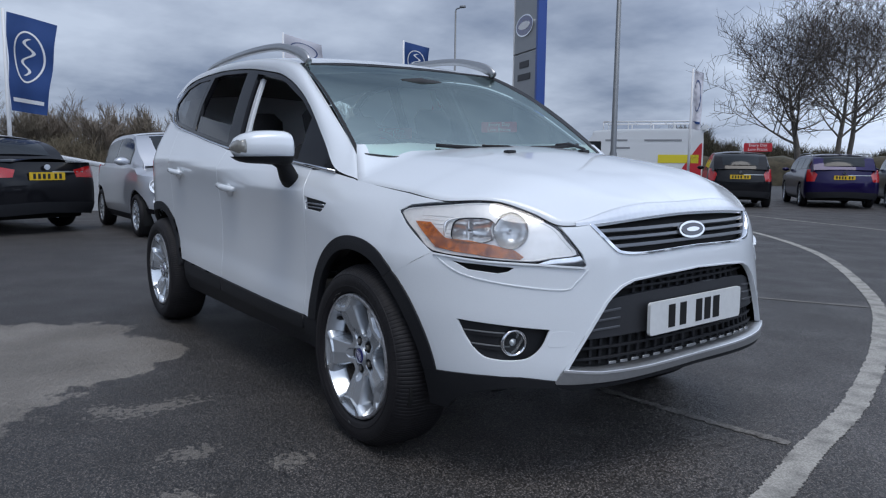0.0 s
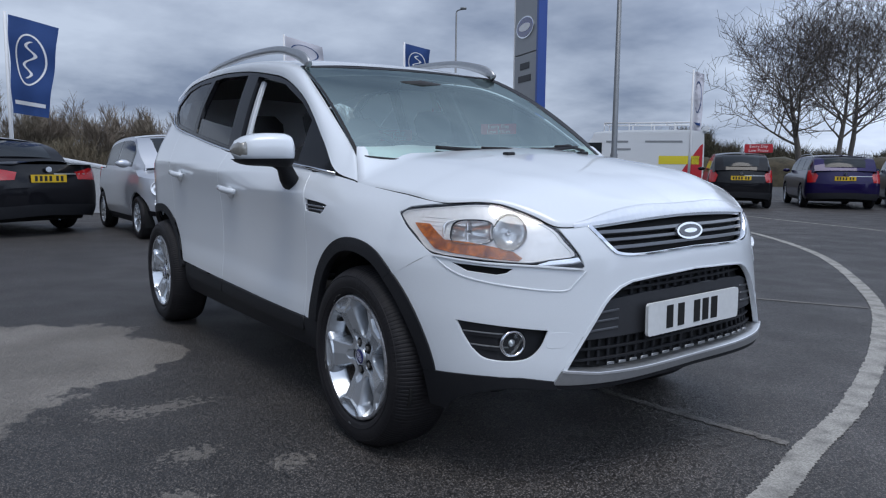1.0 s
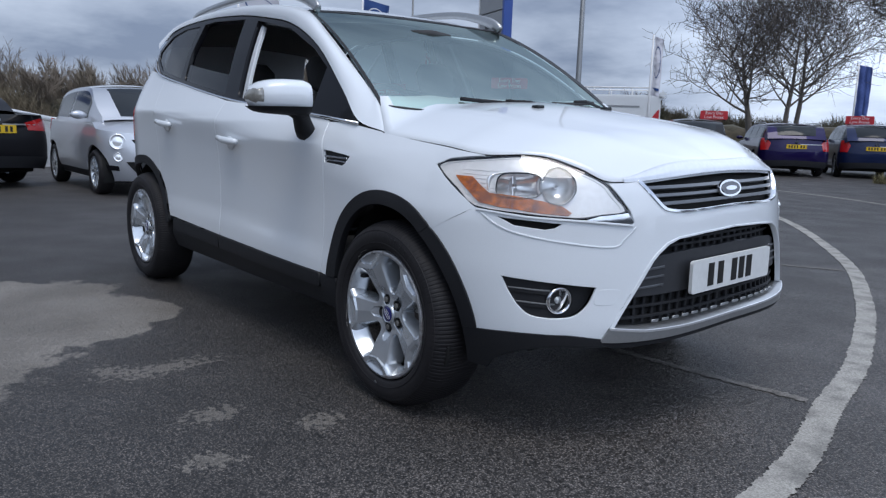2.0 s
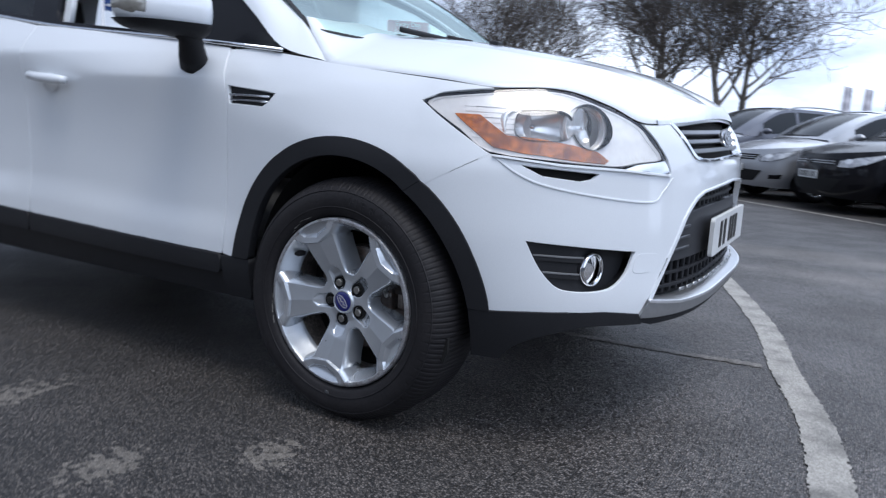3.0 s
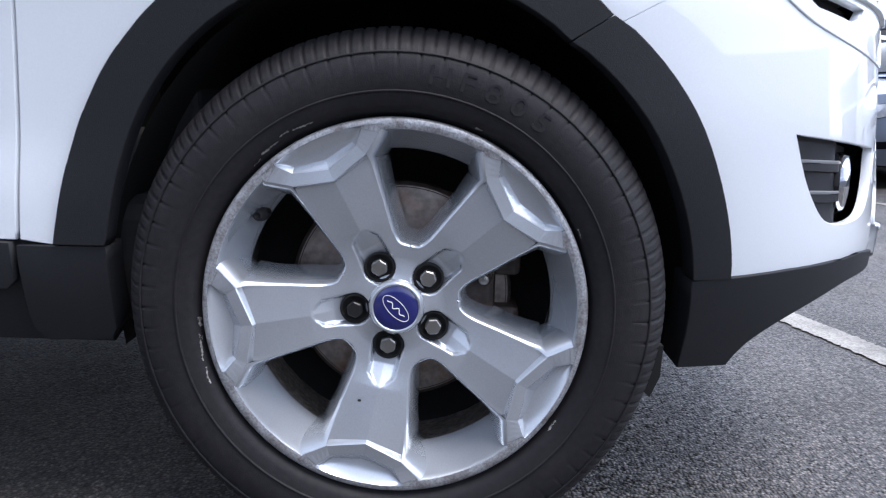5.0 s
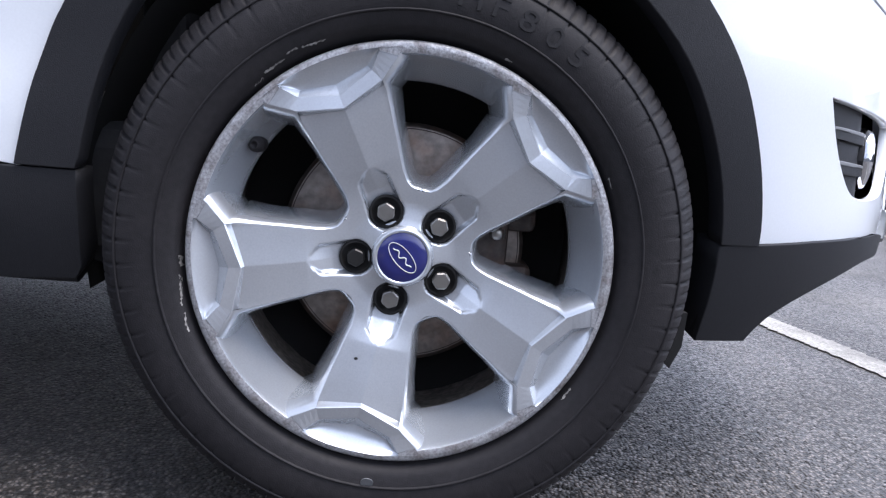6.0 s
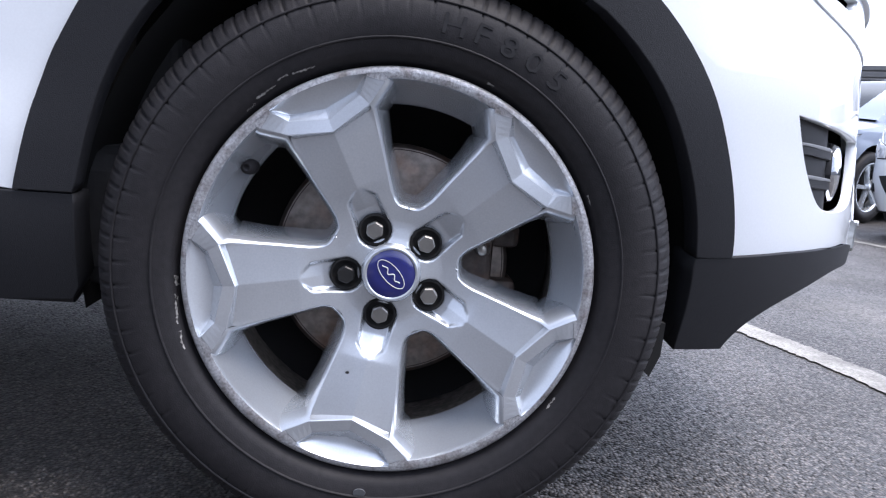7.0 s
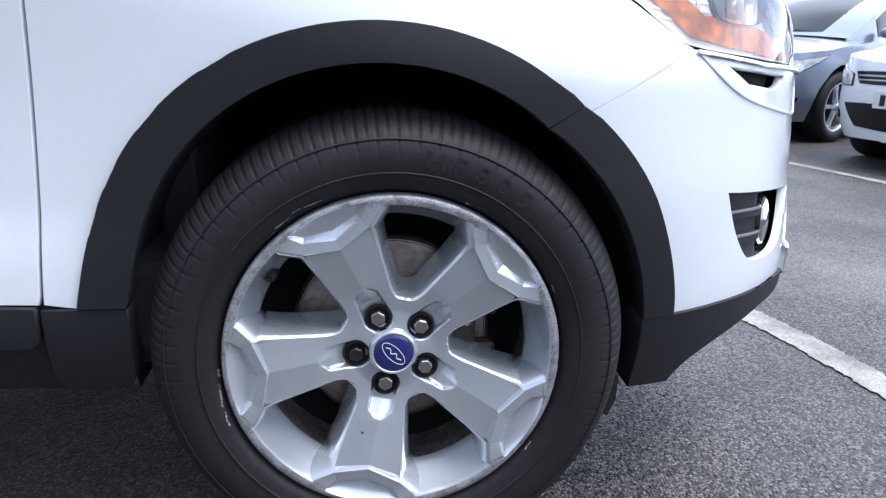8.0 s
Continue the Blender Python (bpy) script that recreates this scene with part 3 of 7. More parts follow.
# ---- the white car: its surfaces ----
# side sections: x, then (height, half width) up the flank
SECTIONS = [
    (-3.0, [(0.22, 0.80), (0.40, 0.85), (0.60, 0.872), (0.85, 0.875), (1.05, 0.865), (1.14, 0.845), (1.34, 0.74)]),
    (-2.2, [(0.22, 0.83), (0.40, 0.882), (0.48, 0.881), (0.60, 0.870), (0.72, 0.868), (0.90, 0.873), (1.055, 0.8825), (1.072, 0.8815), (1.10, 0.868), (1.25, 0.79)]),
    (-1.4, [(0.22, 0.84), (0.40, 0.886), (0.48, 0.884), (0.60, 0.869), (0.72, 0.867), (0.86, 0.874), (1.012, 0.8905), (1.028, 0.8895), (1.052, 0.878), (1.15, 0.81)]),
    (-0.6, [(0.22, 0.84), (0.40, 0.886), (0.46, 0.884), (0.56, 0.870), (0.68, 0.867), (0.80, 0.873), (0.936, 0.8845), (0.952, 0.8835), (0.975, 0.873), (1.07, 0.80)]),
    (-0.25, [(0.22, 0.84), (0.40, 0.872), (0.60, 0.878), (0.80, 0.880), (0.90, 0.868), (0.95, 0.848), (1.03, 0.80)]),
    (0.0, [(0.22, 0.84), (0.40, 0.865), (0.60, 0.885), (0.75, 0.890), (0.85, 0.868), (0.92, 0.840), (1.0, 0.78)]),
    (0.2, [(0.22, 0.82), (0.40, 0.860), (0.60, 0.885), (0.72, 0.882), (0.82, 0.855), (0.91, 0.812), (0.98, 0.76)]),
]
X_FRONT, X_REAR, S_FRONT, S_REAR, S_MID = 0.2, -2.75, 0.9, 0.85, 1.1


def flank(x, z):
    """The half width of the body at x and height z."""
    xs = np.array([c[0] for c in SECTIONS])
    Y = np.stack([pchip([a for a, _ in c], [b for _, b in c], z) for _, c in SECTIONS])
    x = np.clip(x, xs[0], xs[-1])
    h = np.diff(xs)
    d = np.diff(Y, axis=0) / h[:, None]
    m = np.concatenate([d[:1], (d[:-1] + d[1:]) / 2, d[-1:]])
    i = np.clip(np.searchsorted(xs, x) - 1, 0, len(h) - 1)
    t, j = (x - xs[i]) / h[i], np.arange(len(i))
    return (2 * t**3 - 3 * t**2 + 1) * Y[i, j] + (t**3 - 2 * t**2 + t) * h[i] * m[i, j] + (-2 * t**3 + 3 * t**2) * Y[i + 1, j] + (t**3 - t**2) * h[i] * m[i + 1, j]


def wrap(s, z):
    """The body's skin: s runs along the right flank (s = x), round the nose (centre at s = 1.1) and back along the left flank; z is the height."""
    s, z = np.asarray(s, float), np.asarray(z, float)
    left = s > S_MID
    s = np.where(left, 2 * S_MID - s, s)
    w = flank(np.clip(s, X_REAR, X_FRONT), z)
    th = np.clip((s - X_FRONT) / S_FRONT, 0, 1) * np.pi / 2
    ph = np.clip((X_REAR - s) / S_REAR, 0, 1) * np.pi / 2
    length = pchip([0.22, 0.33, 0.42, 0.55, 0.68, 0.75, 0.82, 0.88, 0.95], [0.62, 0.68, 0.69, 0.69, 0.685, 0.68, 0.667, 0.635, 0.57], z)
    power = 2 / pchip([0.3, 0.4, 0.55, 0.75, 0.95], [2.4, 2.3, 2.1, 2.0, 2.0], z)
    rear = pchip([0.25, 0.4, 0.6, 0.9, 1.2], [0.6, 0.72, 0.75, 0.72, 0.6], z)
    x = np.where(s > X_FRONT, X_FRONT + length * np.sin(th) ** power, np.where(s < X_REAR, X_REAR - rear * np.sin(ph), s))
    k = np.clip((th - 0.96) / 0.61, 0, 1)
    x = x - 0.034 * k * k * (3 - 2 * k)
    y = np.where(s > X_FRONT, w * np.cos(th).clip(0) ** power, np.where(s < X_REAR, w * np.cos(ph).clip(0), w))
    return np.stack([x, np.where(left, y, -y), z], -1)


BELT = [(-0.28, 1.03), (-0.7, 1.073), (-1.43, 1.133), (-2.17, 1.235), (-2.62, 1.31)]


def cabin(x, z):
    """The side of the cabin above the belt line."""
    x, z = np.asarray(x, float), np.asarray(z, float)
    zb = np.interp(x, [b[0] for b in BELT][::-1], [b[1] for b in BELT][::-1])
    yb = pchip([-3.2, -2.7, -2.2, -1.4, -0.28], [0.70, 0.755, 0.79, 0.81, 0.808], x)
    d = z - zb
    return np.stack([x, -(yb - 0.30 * d - 0.28 * d * np.abs(d)), z], -1)


def mirrored(surf):
    return lambda u, v: surf(u, v) * (1, -1, 1)


def both(outline):
    """The outline on the right flank and its twin on the left."""
    o = np.asarray(outline, float)
    return [o, np.stack([2 * S_MID - o[:, 0], o[:, 1]], -1)]


car = thing("white_suv", "glossy white five-door SUV with black lower cladding and silver wheels", "car")
# the body leans a little on its springs, low on the right; the wheels stand upright
LEAN = Matrix.Translation((0, -0.85, 0.75)) @ Matrix.Rotation(radians(1.4), 4, "X") @ Matrix.Translation((0, 0.85, -0.75))
car.matrix_basis = LEAN
WHITE = M["white"]

# outlines on the skin, as (s, z)
ARCH_OUT = [(-0.425, 0.412), (-0.405, 0.50), (-0.364, 0.60), (-0.296, 0.690), (-0.208, 0.752), (-0.116, 0.786), (-0.008, 0.796), (0.096, 0.780), (0.190, 0.738), (0.252, 0.688), (0.314, 0.610), (0.350, 0.512), (0.364, 0.380)]
ARCH_IN = [(-0.385, 0.30), (-0.355, 0.45), (-0.304, 0.592), (-0.212, 0.690), (-0.120, 0.734), (-0.008, 0.748), (0.096, 0.730), (0.190, 0.680), (0.258, 0.612), (0.302, 0.512), (0.322, 0.376), (0.325, 0.26)]


def faired(pts):
    """An even curve close to the points, as a radius that changes smoothly with the angle."""
    d = np.array(pts) - (-0.02, 0.40)
    th = np.arctan2(d[:, 1], d[:, 0])
    th = np.where(th < -1.6, th + 2 * np.pi, th)
    fit = np.polyfit(th, np.hypot(d[:, 0], d[:, 1]), 6)
    t = np.linspace(th[0], th[-1], 57)
    r = np.polyval(fit, t)
    return np.stack([-0.02 + r * np.cos(t), 0.40 + r * np.sin(t)], -1)


arch_out, arch_in = faired(ARCH_OUT), faired(ARCH_IN)
LENS = [(0.216, 0.894), (0.208, 0.904), (0.216, 0.912), (0.252, 0.922), (0.388, 0.936), (0.496, 0.944), (0.564, 0.936), (0.640, 0.904), (0.704, 0.864), (0.730, 0.822), (0.757, 0.775), (0.700, 0.764), (0.652, 0.754), (0.592, 0.757), (0.520, 0.764), (0.376, 0.782), (0.306, 0.835)]

fender = list(smooth_line([(-0.468, 0.418), (-0.460, 0.544), (-0.448, 0.768), (-0.444, 0.888), (-0.455, 0.945), (-0.487, 1.035)], 4))
fender += [(-0.40, 1.036), (-0.28, 1.022), (-0.145, 1.003)]
fender += list(smooth_line([(-0.132, 0.999), (0.116, 0.970), (0.25, 0.955), (0.376, 0.940)], 4))
fender += [(0.330, 0.9365), (0.252, 0.927), (0.199, 0.904), (0.303, 0.832), (0.373, 0.7815), (0.3815, 0.778)]
fender += [(0.2375, 0.688)] + [p for p in arch_out[::-1] if p[0] < 0.232]
VENT = [(-0.444, 0.928), (-0.30, 0.914), (-0.262, 0.908), (-0.285, 0.880), (-0.308, 0.868), (-0.436, 0.874)]
for i, (o, v) in enumerate(zip(both(fender), both(VENT))):
    skin("front_wing", wrap, o, WHITE, car, holes=[v])
    skin("wing_vent", wrap, v, M["plastic"], car, lift=-0.012, depth=0.004, label="black slatted vent in the wing")
    for z0 in (0.888, 0.903):
        sl = np.array([(-0.440, z0), (-0.29, z0 - 0.003), (-0.29, z0 - 0.007), (-0.440, z0 - 0.004)])
        skin("vent_slat", wrap, both(sl)[i], M["chrome"], car, lift=-0.003, depth=0.01, step=0.02)

front_door = list(smooth_line([(-0.494, 1.040), (-0.4625, 0.945), (-0.4515, 0.888), (-0.4555, 0.768), (-0.4675, 0.544), (-0.4755, 0.418)], 4))
front_door += [(-0.892, 0.426), (-1.494, 0.441), (-1.499, 0.60), (-1.494, 0.90), (-1.469, 1.128), (-1.43, 1.125), (-0.7, 1.066)]
rear_door = [(-1.477, 1.128), (-1.502, 0.90), (-1.507, 0.60), (-1.502, 0.441), (-2.15, 0.462)]
rear_door += [(-2.232, 0.463), (-2.250, 0.500), (-2.271, 0.542), (-2.300, 0.594), (-2.336, 0.644), (-2.392, 0.702)] + list(smooth_line([(-2.398, 0.80), (-2.40, 0.90), (-2.43, 1.1), (-2.47, 1.272)], 4)) + [(-2.17, 1.228)]
a = [(math.cos(radians(t)), math.sin(radians(t))) for t in range(170, 5, -8)]
rear_arch = [(-2.69 + 0.455 * c, 0.345 + 0.455 * s_) for c, s_ in a][::-1]
rear_in = [(-2.69 + 0.40 * c, 0.345 + 0.405 * s_) for c, s_ in a][::-1]
quarter = list(smooth_line([(-2.475, 1.274), (-2.435, 1.1), (-2.405, 0.90), (-2.403, 0.80)], 4)) + [(-2.3975, 0.708)] + [p for p in rear_arch if p[1] > 0.43 and p[0] < -2.41] + [(-3.12, 0.43), (-3.59, 0.43), (-3.59, 1.02), (-3.3, 1.05), (-3.05, 1.32), (-2.85, 1.335), (-2.62, 1.305)]
for o in both(front_door):
    skin("front_door", wrap, o, WHITE, car, step=0.018)
for o in both(rear_door):
    skin("rear_door", wrap, o, WHITE, car, step=0.018)
for o in both(quarter):
    skin("rear_quarter_panel", wrap, o, WHITE, car, step=0.022)
trim_back = [(-0.425, 0.414)] + [p for p in arch_out[1:] if p[0] < 0.232] + [(0.2365, 0.7005), (0.1985, 0.6715)] + [p for p in arch_in[::-1] if p[0] < 0.19 and p[1] > 0.42] + [(-0.363, 0.414)]
trim_front = [(0.2385, 0.6985)] + [p for p in arch_out if p[0] > 0.246 and 0.386 < p[1] < 0.70] + [(0.3635, 0.3825), (0.3215, 0.3825)] + [p for p in arch_in[::-1][1:] if p[0] > 0.206 and 0.386 < p[1] < 0.67] + [(0.2005, 0.6695)]
foot = [(-0.472, 0.4095), (-0.364, 0.4095), (-0.366, 0.300), (-0.374, 0.284), (-0.455, 0.280), (-0.472, 0.300)]
for o in both(foot):
    skin("arch_foot", wrap, o, M["plastic"], car, lift=0.004, depth=0.05, step=0.02, label="black cladding behind the front wheel")
for o in both(trim_back) + both(trim_front):
    skin("front_arch_trim", wrap, o, M["plastic"], car, lift=0.008, depth=0.03, step=0.02)
for o in both(rear_arch + rear_in[::-1]):
    skin("rear_arch_trim", wrap, o, M["plastic"], car, lift=0.008, depth=0.03)
sill = [(-0.40, 0.413), (-0.892, 0.420), (-1.44, 0.433), (-2.2, 0.456), (-2.26, 0.34), (-2.25, 0.27), (-0.38, 0.27)]
for o in both(sill):
    skin("sill_cladding", wrap, o, M["plastic"], car, lift=-0.012, depth=0.06)
for o in both([(-0.480, 0.4135), (-0.892, 0.4210), (-1.492, 0.4360), (-1.492, 0.372), (-0.90, 0.360), (-0.490, 0.356), (-0.480, 0.366)]) + both([(-1.508, 0.4365), (-2.150, 0.4555), (-2.17, 0.42), (-2.12, 0.385), (-1.508, 0.3725)]):
    skin("door_cladding", wrap, o, M["plastic"], car, lift=0.008, depth=0.025, step=0.025, label="black cladding strip along the door's foot")

shell = [(-2.20, 0.44), (-0.46, 0.43), (-0.40, 0.56), (-0.30, 0.71), (-0.10, 0.82), (0.15, 0.79), (0.30, 0.68), (0.36, 0.80), (0.18, 0.91), (-0.30, 1.00), (-1.43, 1.10), (-2.40, 1.22), (-2.36, 0.82), (-2.28, 0.62)]
for o in both(shell):
    skin("inner_shell", wrap, o, M["void"], car, step=0.08, lift=-0.018, depth=0.004, label="dark inner body behind the panel gaps")

# nose: bumper skin across both corners
half = [(0.3826, 0.7762), (0.2388, 0.6864)] + [p for p in arch_out if p[0] > 0.246 and p[1] < 0.69]
half += [(0.508, 0.384), (0.612, 0.385), (0.700, 0.372), (0.728, 0.412), (0.776, 0.516), (0.824, 0.620)]
half += list(smooth_line([(0.838, 0.640), (0.864, 0.668), (0.896, 0.684), (0.98, 0.693), (1.1, 0.70)], 4))
top = list(smooth_line([(0.784, 0.866), (0.838, 0.790), (0.868, 0.772), (0.924, 0.767), (1.008, 0.770), (1.1, 0.773)], 4))[::-1]
top += [(0.75, 0.861), (0.712, 0.861), (0.736, 0.822), (0.763, 0.776), (0.774, 0.742), (0.768, 0.730), (0.660, 0.744), (0.592, 0.748), (0.520, 0.753)]
low_half, top_half = np.array(half), np.array(top)
mir = lambda p: np.stack([2 * S_MID - p[:, 0], p[:, 1]], -1)
outline = np.concatenate([low_half, mir(low_half[:-1])[::-1], mir(top_half[1:])[::-1], top_half])
FOG = [(0.456, 0.568), (0.552, 0.557)] + [tuple(p) for p in smooth_line([(0.690, 0.540), (0.672, 0.488), (0.642, 0.452), (0.604, 0.4385), (0.544, 0.4385), (0.508, 0.452), (0.480, 0.496), (0.460, 0.555)], 4)]
SLOT = [(0.444, 0.7545), (0.522, 0.747), (0.606, 0.7375), (0.590, 0.722), (0.566, 0.716), (0.490, 0.727)]
skin("front_bumper", wrap, outline, WHITE, car, holes=both(FOG) + both(SLOT), depth=0.014)

def scooped(u, v):
    """The bumper's surface, sunk deeper from the outer corner towards the lamp."""
    e = 1e-3
    n = np.cross(wrap(u + e, v) - wrap(u - e, v), wrap(u, v + e) - wrap(u, v - e))
    n /= np.linalg.norm(n, axis=1, keepdims=True) + 1e-12
    s = np.where(u > S_MID, 2 * S_MID - u, u)
    return wrap(u, v) + n * np.interp(s, [0.456, 0.56, 0.58, 0.60, 0.62, 0.64, 0.69], [-0.012, -0.014, -0.022, -0.032, -0.038, -0.040, -0.040])[:, None]


for i in range(2):
    fog, slot, lens = both(FOG)[i], both(SLOT)[i], both(LENS)[i]
    pocket = skin("fog_lamp_pocket", scooped, fog, M["plastic"], car, step=0.015, depth=0.03, label="black scooped fog lamp surround")
    for z0, s0, s1 in ((0.533, 0.470, 0.590), (0.490, 0.486, 0.586)):
        rib = np.array([(s0, z0), (s1, z0 - 0.008), (s1, z0 - 0.022), (s0 + 0.006, z0 - 0.014)])
        slat = skin("pocket_rib", scooped, both(rib)[i], M["plastic"], pocket, lift=0.006, depth=0.008, step=0.012, label="black pocket slat")
        tip = np.array([(s0 + 0.002, z0), (s1, z0 - 0.008), (s1, z0 - 0.0105), (s0 + 0.002, z0 - 0.0025)])
        skin("slat_edge", scooped, both(tip)[i], M["greyplastic"], slat, lift=0.0075, depth=0.003, step=0.012)
    skin("bumper_slot", wrap, slot, M["void"], car, lift=-0.025, depth=-0.02, label="dark slot under the headlamp")
    side = 1 if i else -1
    fogc = np.array((0.632, side * 0.664, 0.491))
    fdir = Vector((0.96, side * 0.28, 0.0)).to_track_quat("Y", "Z").to_matrix().to_4x4()
    fm = Matrix.Translation(fogc) @ fdir
    lamp = lathe("fog_lamp", [(0.0, -0.03), (0.030, -0.022), (0.034, 0.006), (0.038, 0.015), (0.043, 0.016), (0.046, 0.008), (0.045, 0.003)], M["chrome"], car, "round chrome-ringed fog lamp", 32)
    lamp.data.transform(fm)
    can = lathe("lamp_body", [(0.045, 0.003), (0.045, -0.03), (0.0, -0.035)], M["plastic"], lamp, "", 24)
    can.data.transform(fm)
    lens_ob = lathe("fog_lens", [(0.0, 0.016), (0.02, 0.014), (0.039, 0.010)], M["clear"], lamp, "", 28)
    lens_ob.data.transform(fm)
    bulb = lathe("fog_bulb", [(0.0, 0.008), (0.012, 0.004), (0.015, -0.01)], M["reflector"], lamp, "", 16)
    bulb.data.transform(fm)

# headlamps
for i in range(2):
    lens = both(LENS)[i]
    bowls = [both([(s0 + rs * math.copysign(abs(math.cos(t)) ** pw, math.cos(t)), z0 + rz * math.copysign(abs(math.sin(t)) ** pw, math.sin(t))) for t in np.linspace(0, 2 * math.pi, 28, endpoint=False)])[i] for s0, z0, rs, rz, pw in ((0.590, 0.853, 0.044, 0.058, 1.0), (0.488, 0.853, 0.062, 0.040, 0.6))]
    lamp = skin("headlamp", wrap, lens, M["lampwhite"], car, holes=bowls, lift=-0.011, depth=-0.009, step=0.02, label="swept-back headlamp with amber indicator strip")
    cover = skin("lens_cover", wrap, lens, M["lens"], lamp, lift=-0.002, depth=0, step=0.025)
    cover.visible_shadow = False
    rim = smooth_line(LENS, 3, closed=True)
    inner = rim + (np.array([0.475, 0.85]) - rim) * 0.022
    skin("black_seal", wrap, both(np.concatenate([rim, rim[:1]]))[i], M["gloss"], lamp, holes=[both(inner)[i]], lift=-0.0045, depth=0.006, step=0.02)
    near, far = (rim + (np.array([0.475, 0.85]) - rim) * k for k in (0.028, 0.058))
    skin("lens_trim", wrap, both(near)[i], M["lampwhite"], lamp, holes=[both(far)[i]], lift=-0.0078, depth=0.004, step=0.02, label="pale raised edge inside the lens")
    amber = [(0.292, 0.876), (0.350, 0.8745), (0.380, 0.850), (0.411, 0.825), (0.48, 0.820), (0.55, 0.806), (0.600, 0.792), (0.625, 0.771), (0.617, 0.7635), (0.552, 0.770), (0.47, 0.781), (0.388, 0.795), (0.345, 0.832)]
    skin("indicator_lens", wrap, both(amber)[i], M["amber"], lamp, lift=-0.0065, depth=0.02, step=0.02, label="amber indicator strip")
    side = 1 if i else -1
    for (s0, z0, rx, rz, pw, nm) in ((0.590, 0.853, 0.057, 0.057, 1.0, "main_beam"), (0.484, 0.853, 0.082, 0.039, 0.55, "dipped_beam")):
        c = wrap(np.array([s0 if side < 0 else 2 * S_MID - s0]), np.array([z0]))[0]
        d = Vector((0.78, side * 0.60, 0.15)).to_track_quat("Y", "Z").to_matrix().to_4x4()
        at = Matrix.Translation(c + np.array((-0.022, -side * 0.017, -0.004))) @ d
        rows = []
        for f, h in ((0.10, -0.046), (0.35, -0.043), (0.62, -0.036), (0.85, -0.025), (1.0, -0.012), (1.05, -0.010), (1.10, -0.014), (1.12, -0.03)):
            sq = pw + (1 - pw) * max(0.0, 1 - f)
            rows.append([(f * rx * math.copysign(abs(math.cos(t)) ** sq, math.cos(t)), h, f * rz * math.copysign(abs(math.sin(t)) ** sq, math.sin(t))) for t in np.linspace(0, 2 * math.pi, 40, endpoint=False)])
        bowl = loft(nm, rows, M["reflector"], lamp, "bright chrome reflector bowl", closed=True)
        bowl.data.transform(at)
        eye = lathe("bulb", [(0.0, -0.020), (0.008, -0.024), (0.011, -0.05)], M["chrome"], lamp, "", 14)
        eye.data.transform(at)
        if pw < 1:
            bar_ = loft("reflector_step", [[(x0, h0, z_) for z_ in (-0.034, 0.034)] for x0, h0 in ((-0.010, -0.044), (0.004, -0.026), (0.007, -0.026), (0.016, -0.044))], M["reflector"], lamp, "", smooth=False)
            bar_.data.transform(at)
        else:
            glass_eye = lathe("beam_lens", [(0.0, -0.014), (0.02, -0.015), (0.055, -0.019)], M["lens"], lamp, "", 28)
            glass_eye.data.transform(at)
            ring = lathe("beam_ring", [(0.0575, -0.014), (0.0585, -0.005), (0.062, -0.005), (0.063, -0.016)], M["lampwhite"], lamp, "pale ring round the main beam", 40)
            ring.data.transform(at)
    for j in range(7):
        z0 = 0.822 + 0.013 * j
        s0 = 0.335 - 0.004 * j
        line = [(s0, z0), (0.425, z0 - 0.003), (0.425, z0 - 0.0055), (s0, z0 - 0.0025)]
        skin("housing_rib", wrap, both(line)[i], M["lampwhite"], lamp, lift=-0.009, depth=0.005, step=0.03)
    brow = [(0.388, 0.7745), (0.52, 0.7575), (0.66, 0.7475), (0.768, 0.734), (0.768, 0.7305), (0.66, 0.7435), (0.52, 0.7535), (0.388, 0.7705)]
    skin("lower_brow", wrap, both(brow)[i], WHITE, car, lift=0.007, depth=0.012, step=0.02)
    corner = [(0.690, 0.761), (0.757, 0.771), (0.773, 0.742), (0.766, 0.737), (0.662, 0.7495)]
    skin("lamp_corner", wrap, both(corner)[i], M["chrome"], lamp, lift=-0.004, depth=0.01, step=0.02, label="bright corner piece under the lens")
    crease = smooth_line([(0.394, 0.768), (0.448, 0.726), (0.508, 0.700), (0.62, 0.676), (0.724, 0.664), (0.750, 0.688), (0.776, 0.724)], 5)
    up = crease + (0, 0.0028)
    skin("bumper_crease", wrap, both(np.concatenate([crease, up[::-1]]))[i], WHITE, car, lift=0.0028, depth=0.0032, step=0.02)

# grille
def across(pts):
    """An outline from a half line that ends at the centre."""
    p = np.array(pts, float)
    return np.concatenate([p, mir(p[:-1])[::-1]])


g_low = np.array(list(smooth_line([(0.784, 0.866), (0.838, 0.790), (0.868, 0.772), (0.924, 0.767), (1.008, 0.770), (1.1, 0.773)], 4)))
g_top = np.array([(1.1, 0.890), (1.036, 0.888), (0.896, 0.881), (0.800, 0.870)])
g_outline = np.concatenate([g_low, mir(g_low[:-1])[::-1], mir(g_top[::-1]), g_top[1:]])
grille = skin("front_grille", wrap, g_outline, M["void"], car, lift=-0.035, depth=-0.03, label="black radiator grille with silver bars and chrome frame")
frame_in = np.stack([g_low[:, 0] + 0.006 * np.clip((1.1 - g_low[:, 0]) / 0.3, 0, 1), g_low[:, 1] + 0.006], -1)
skin("grille_frame", wrap, np.concatenate([across(g_low), across(frame_in)[::-1]]), M["chrome"], grille, lift=0.004, depth=0.03, step=0.02)
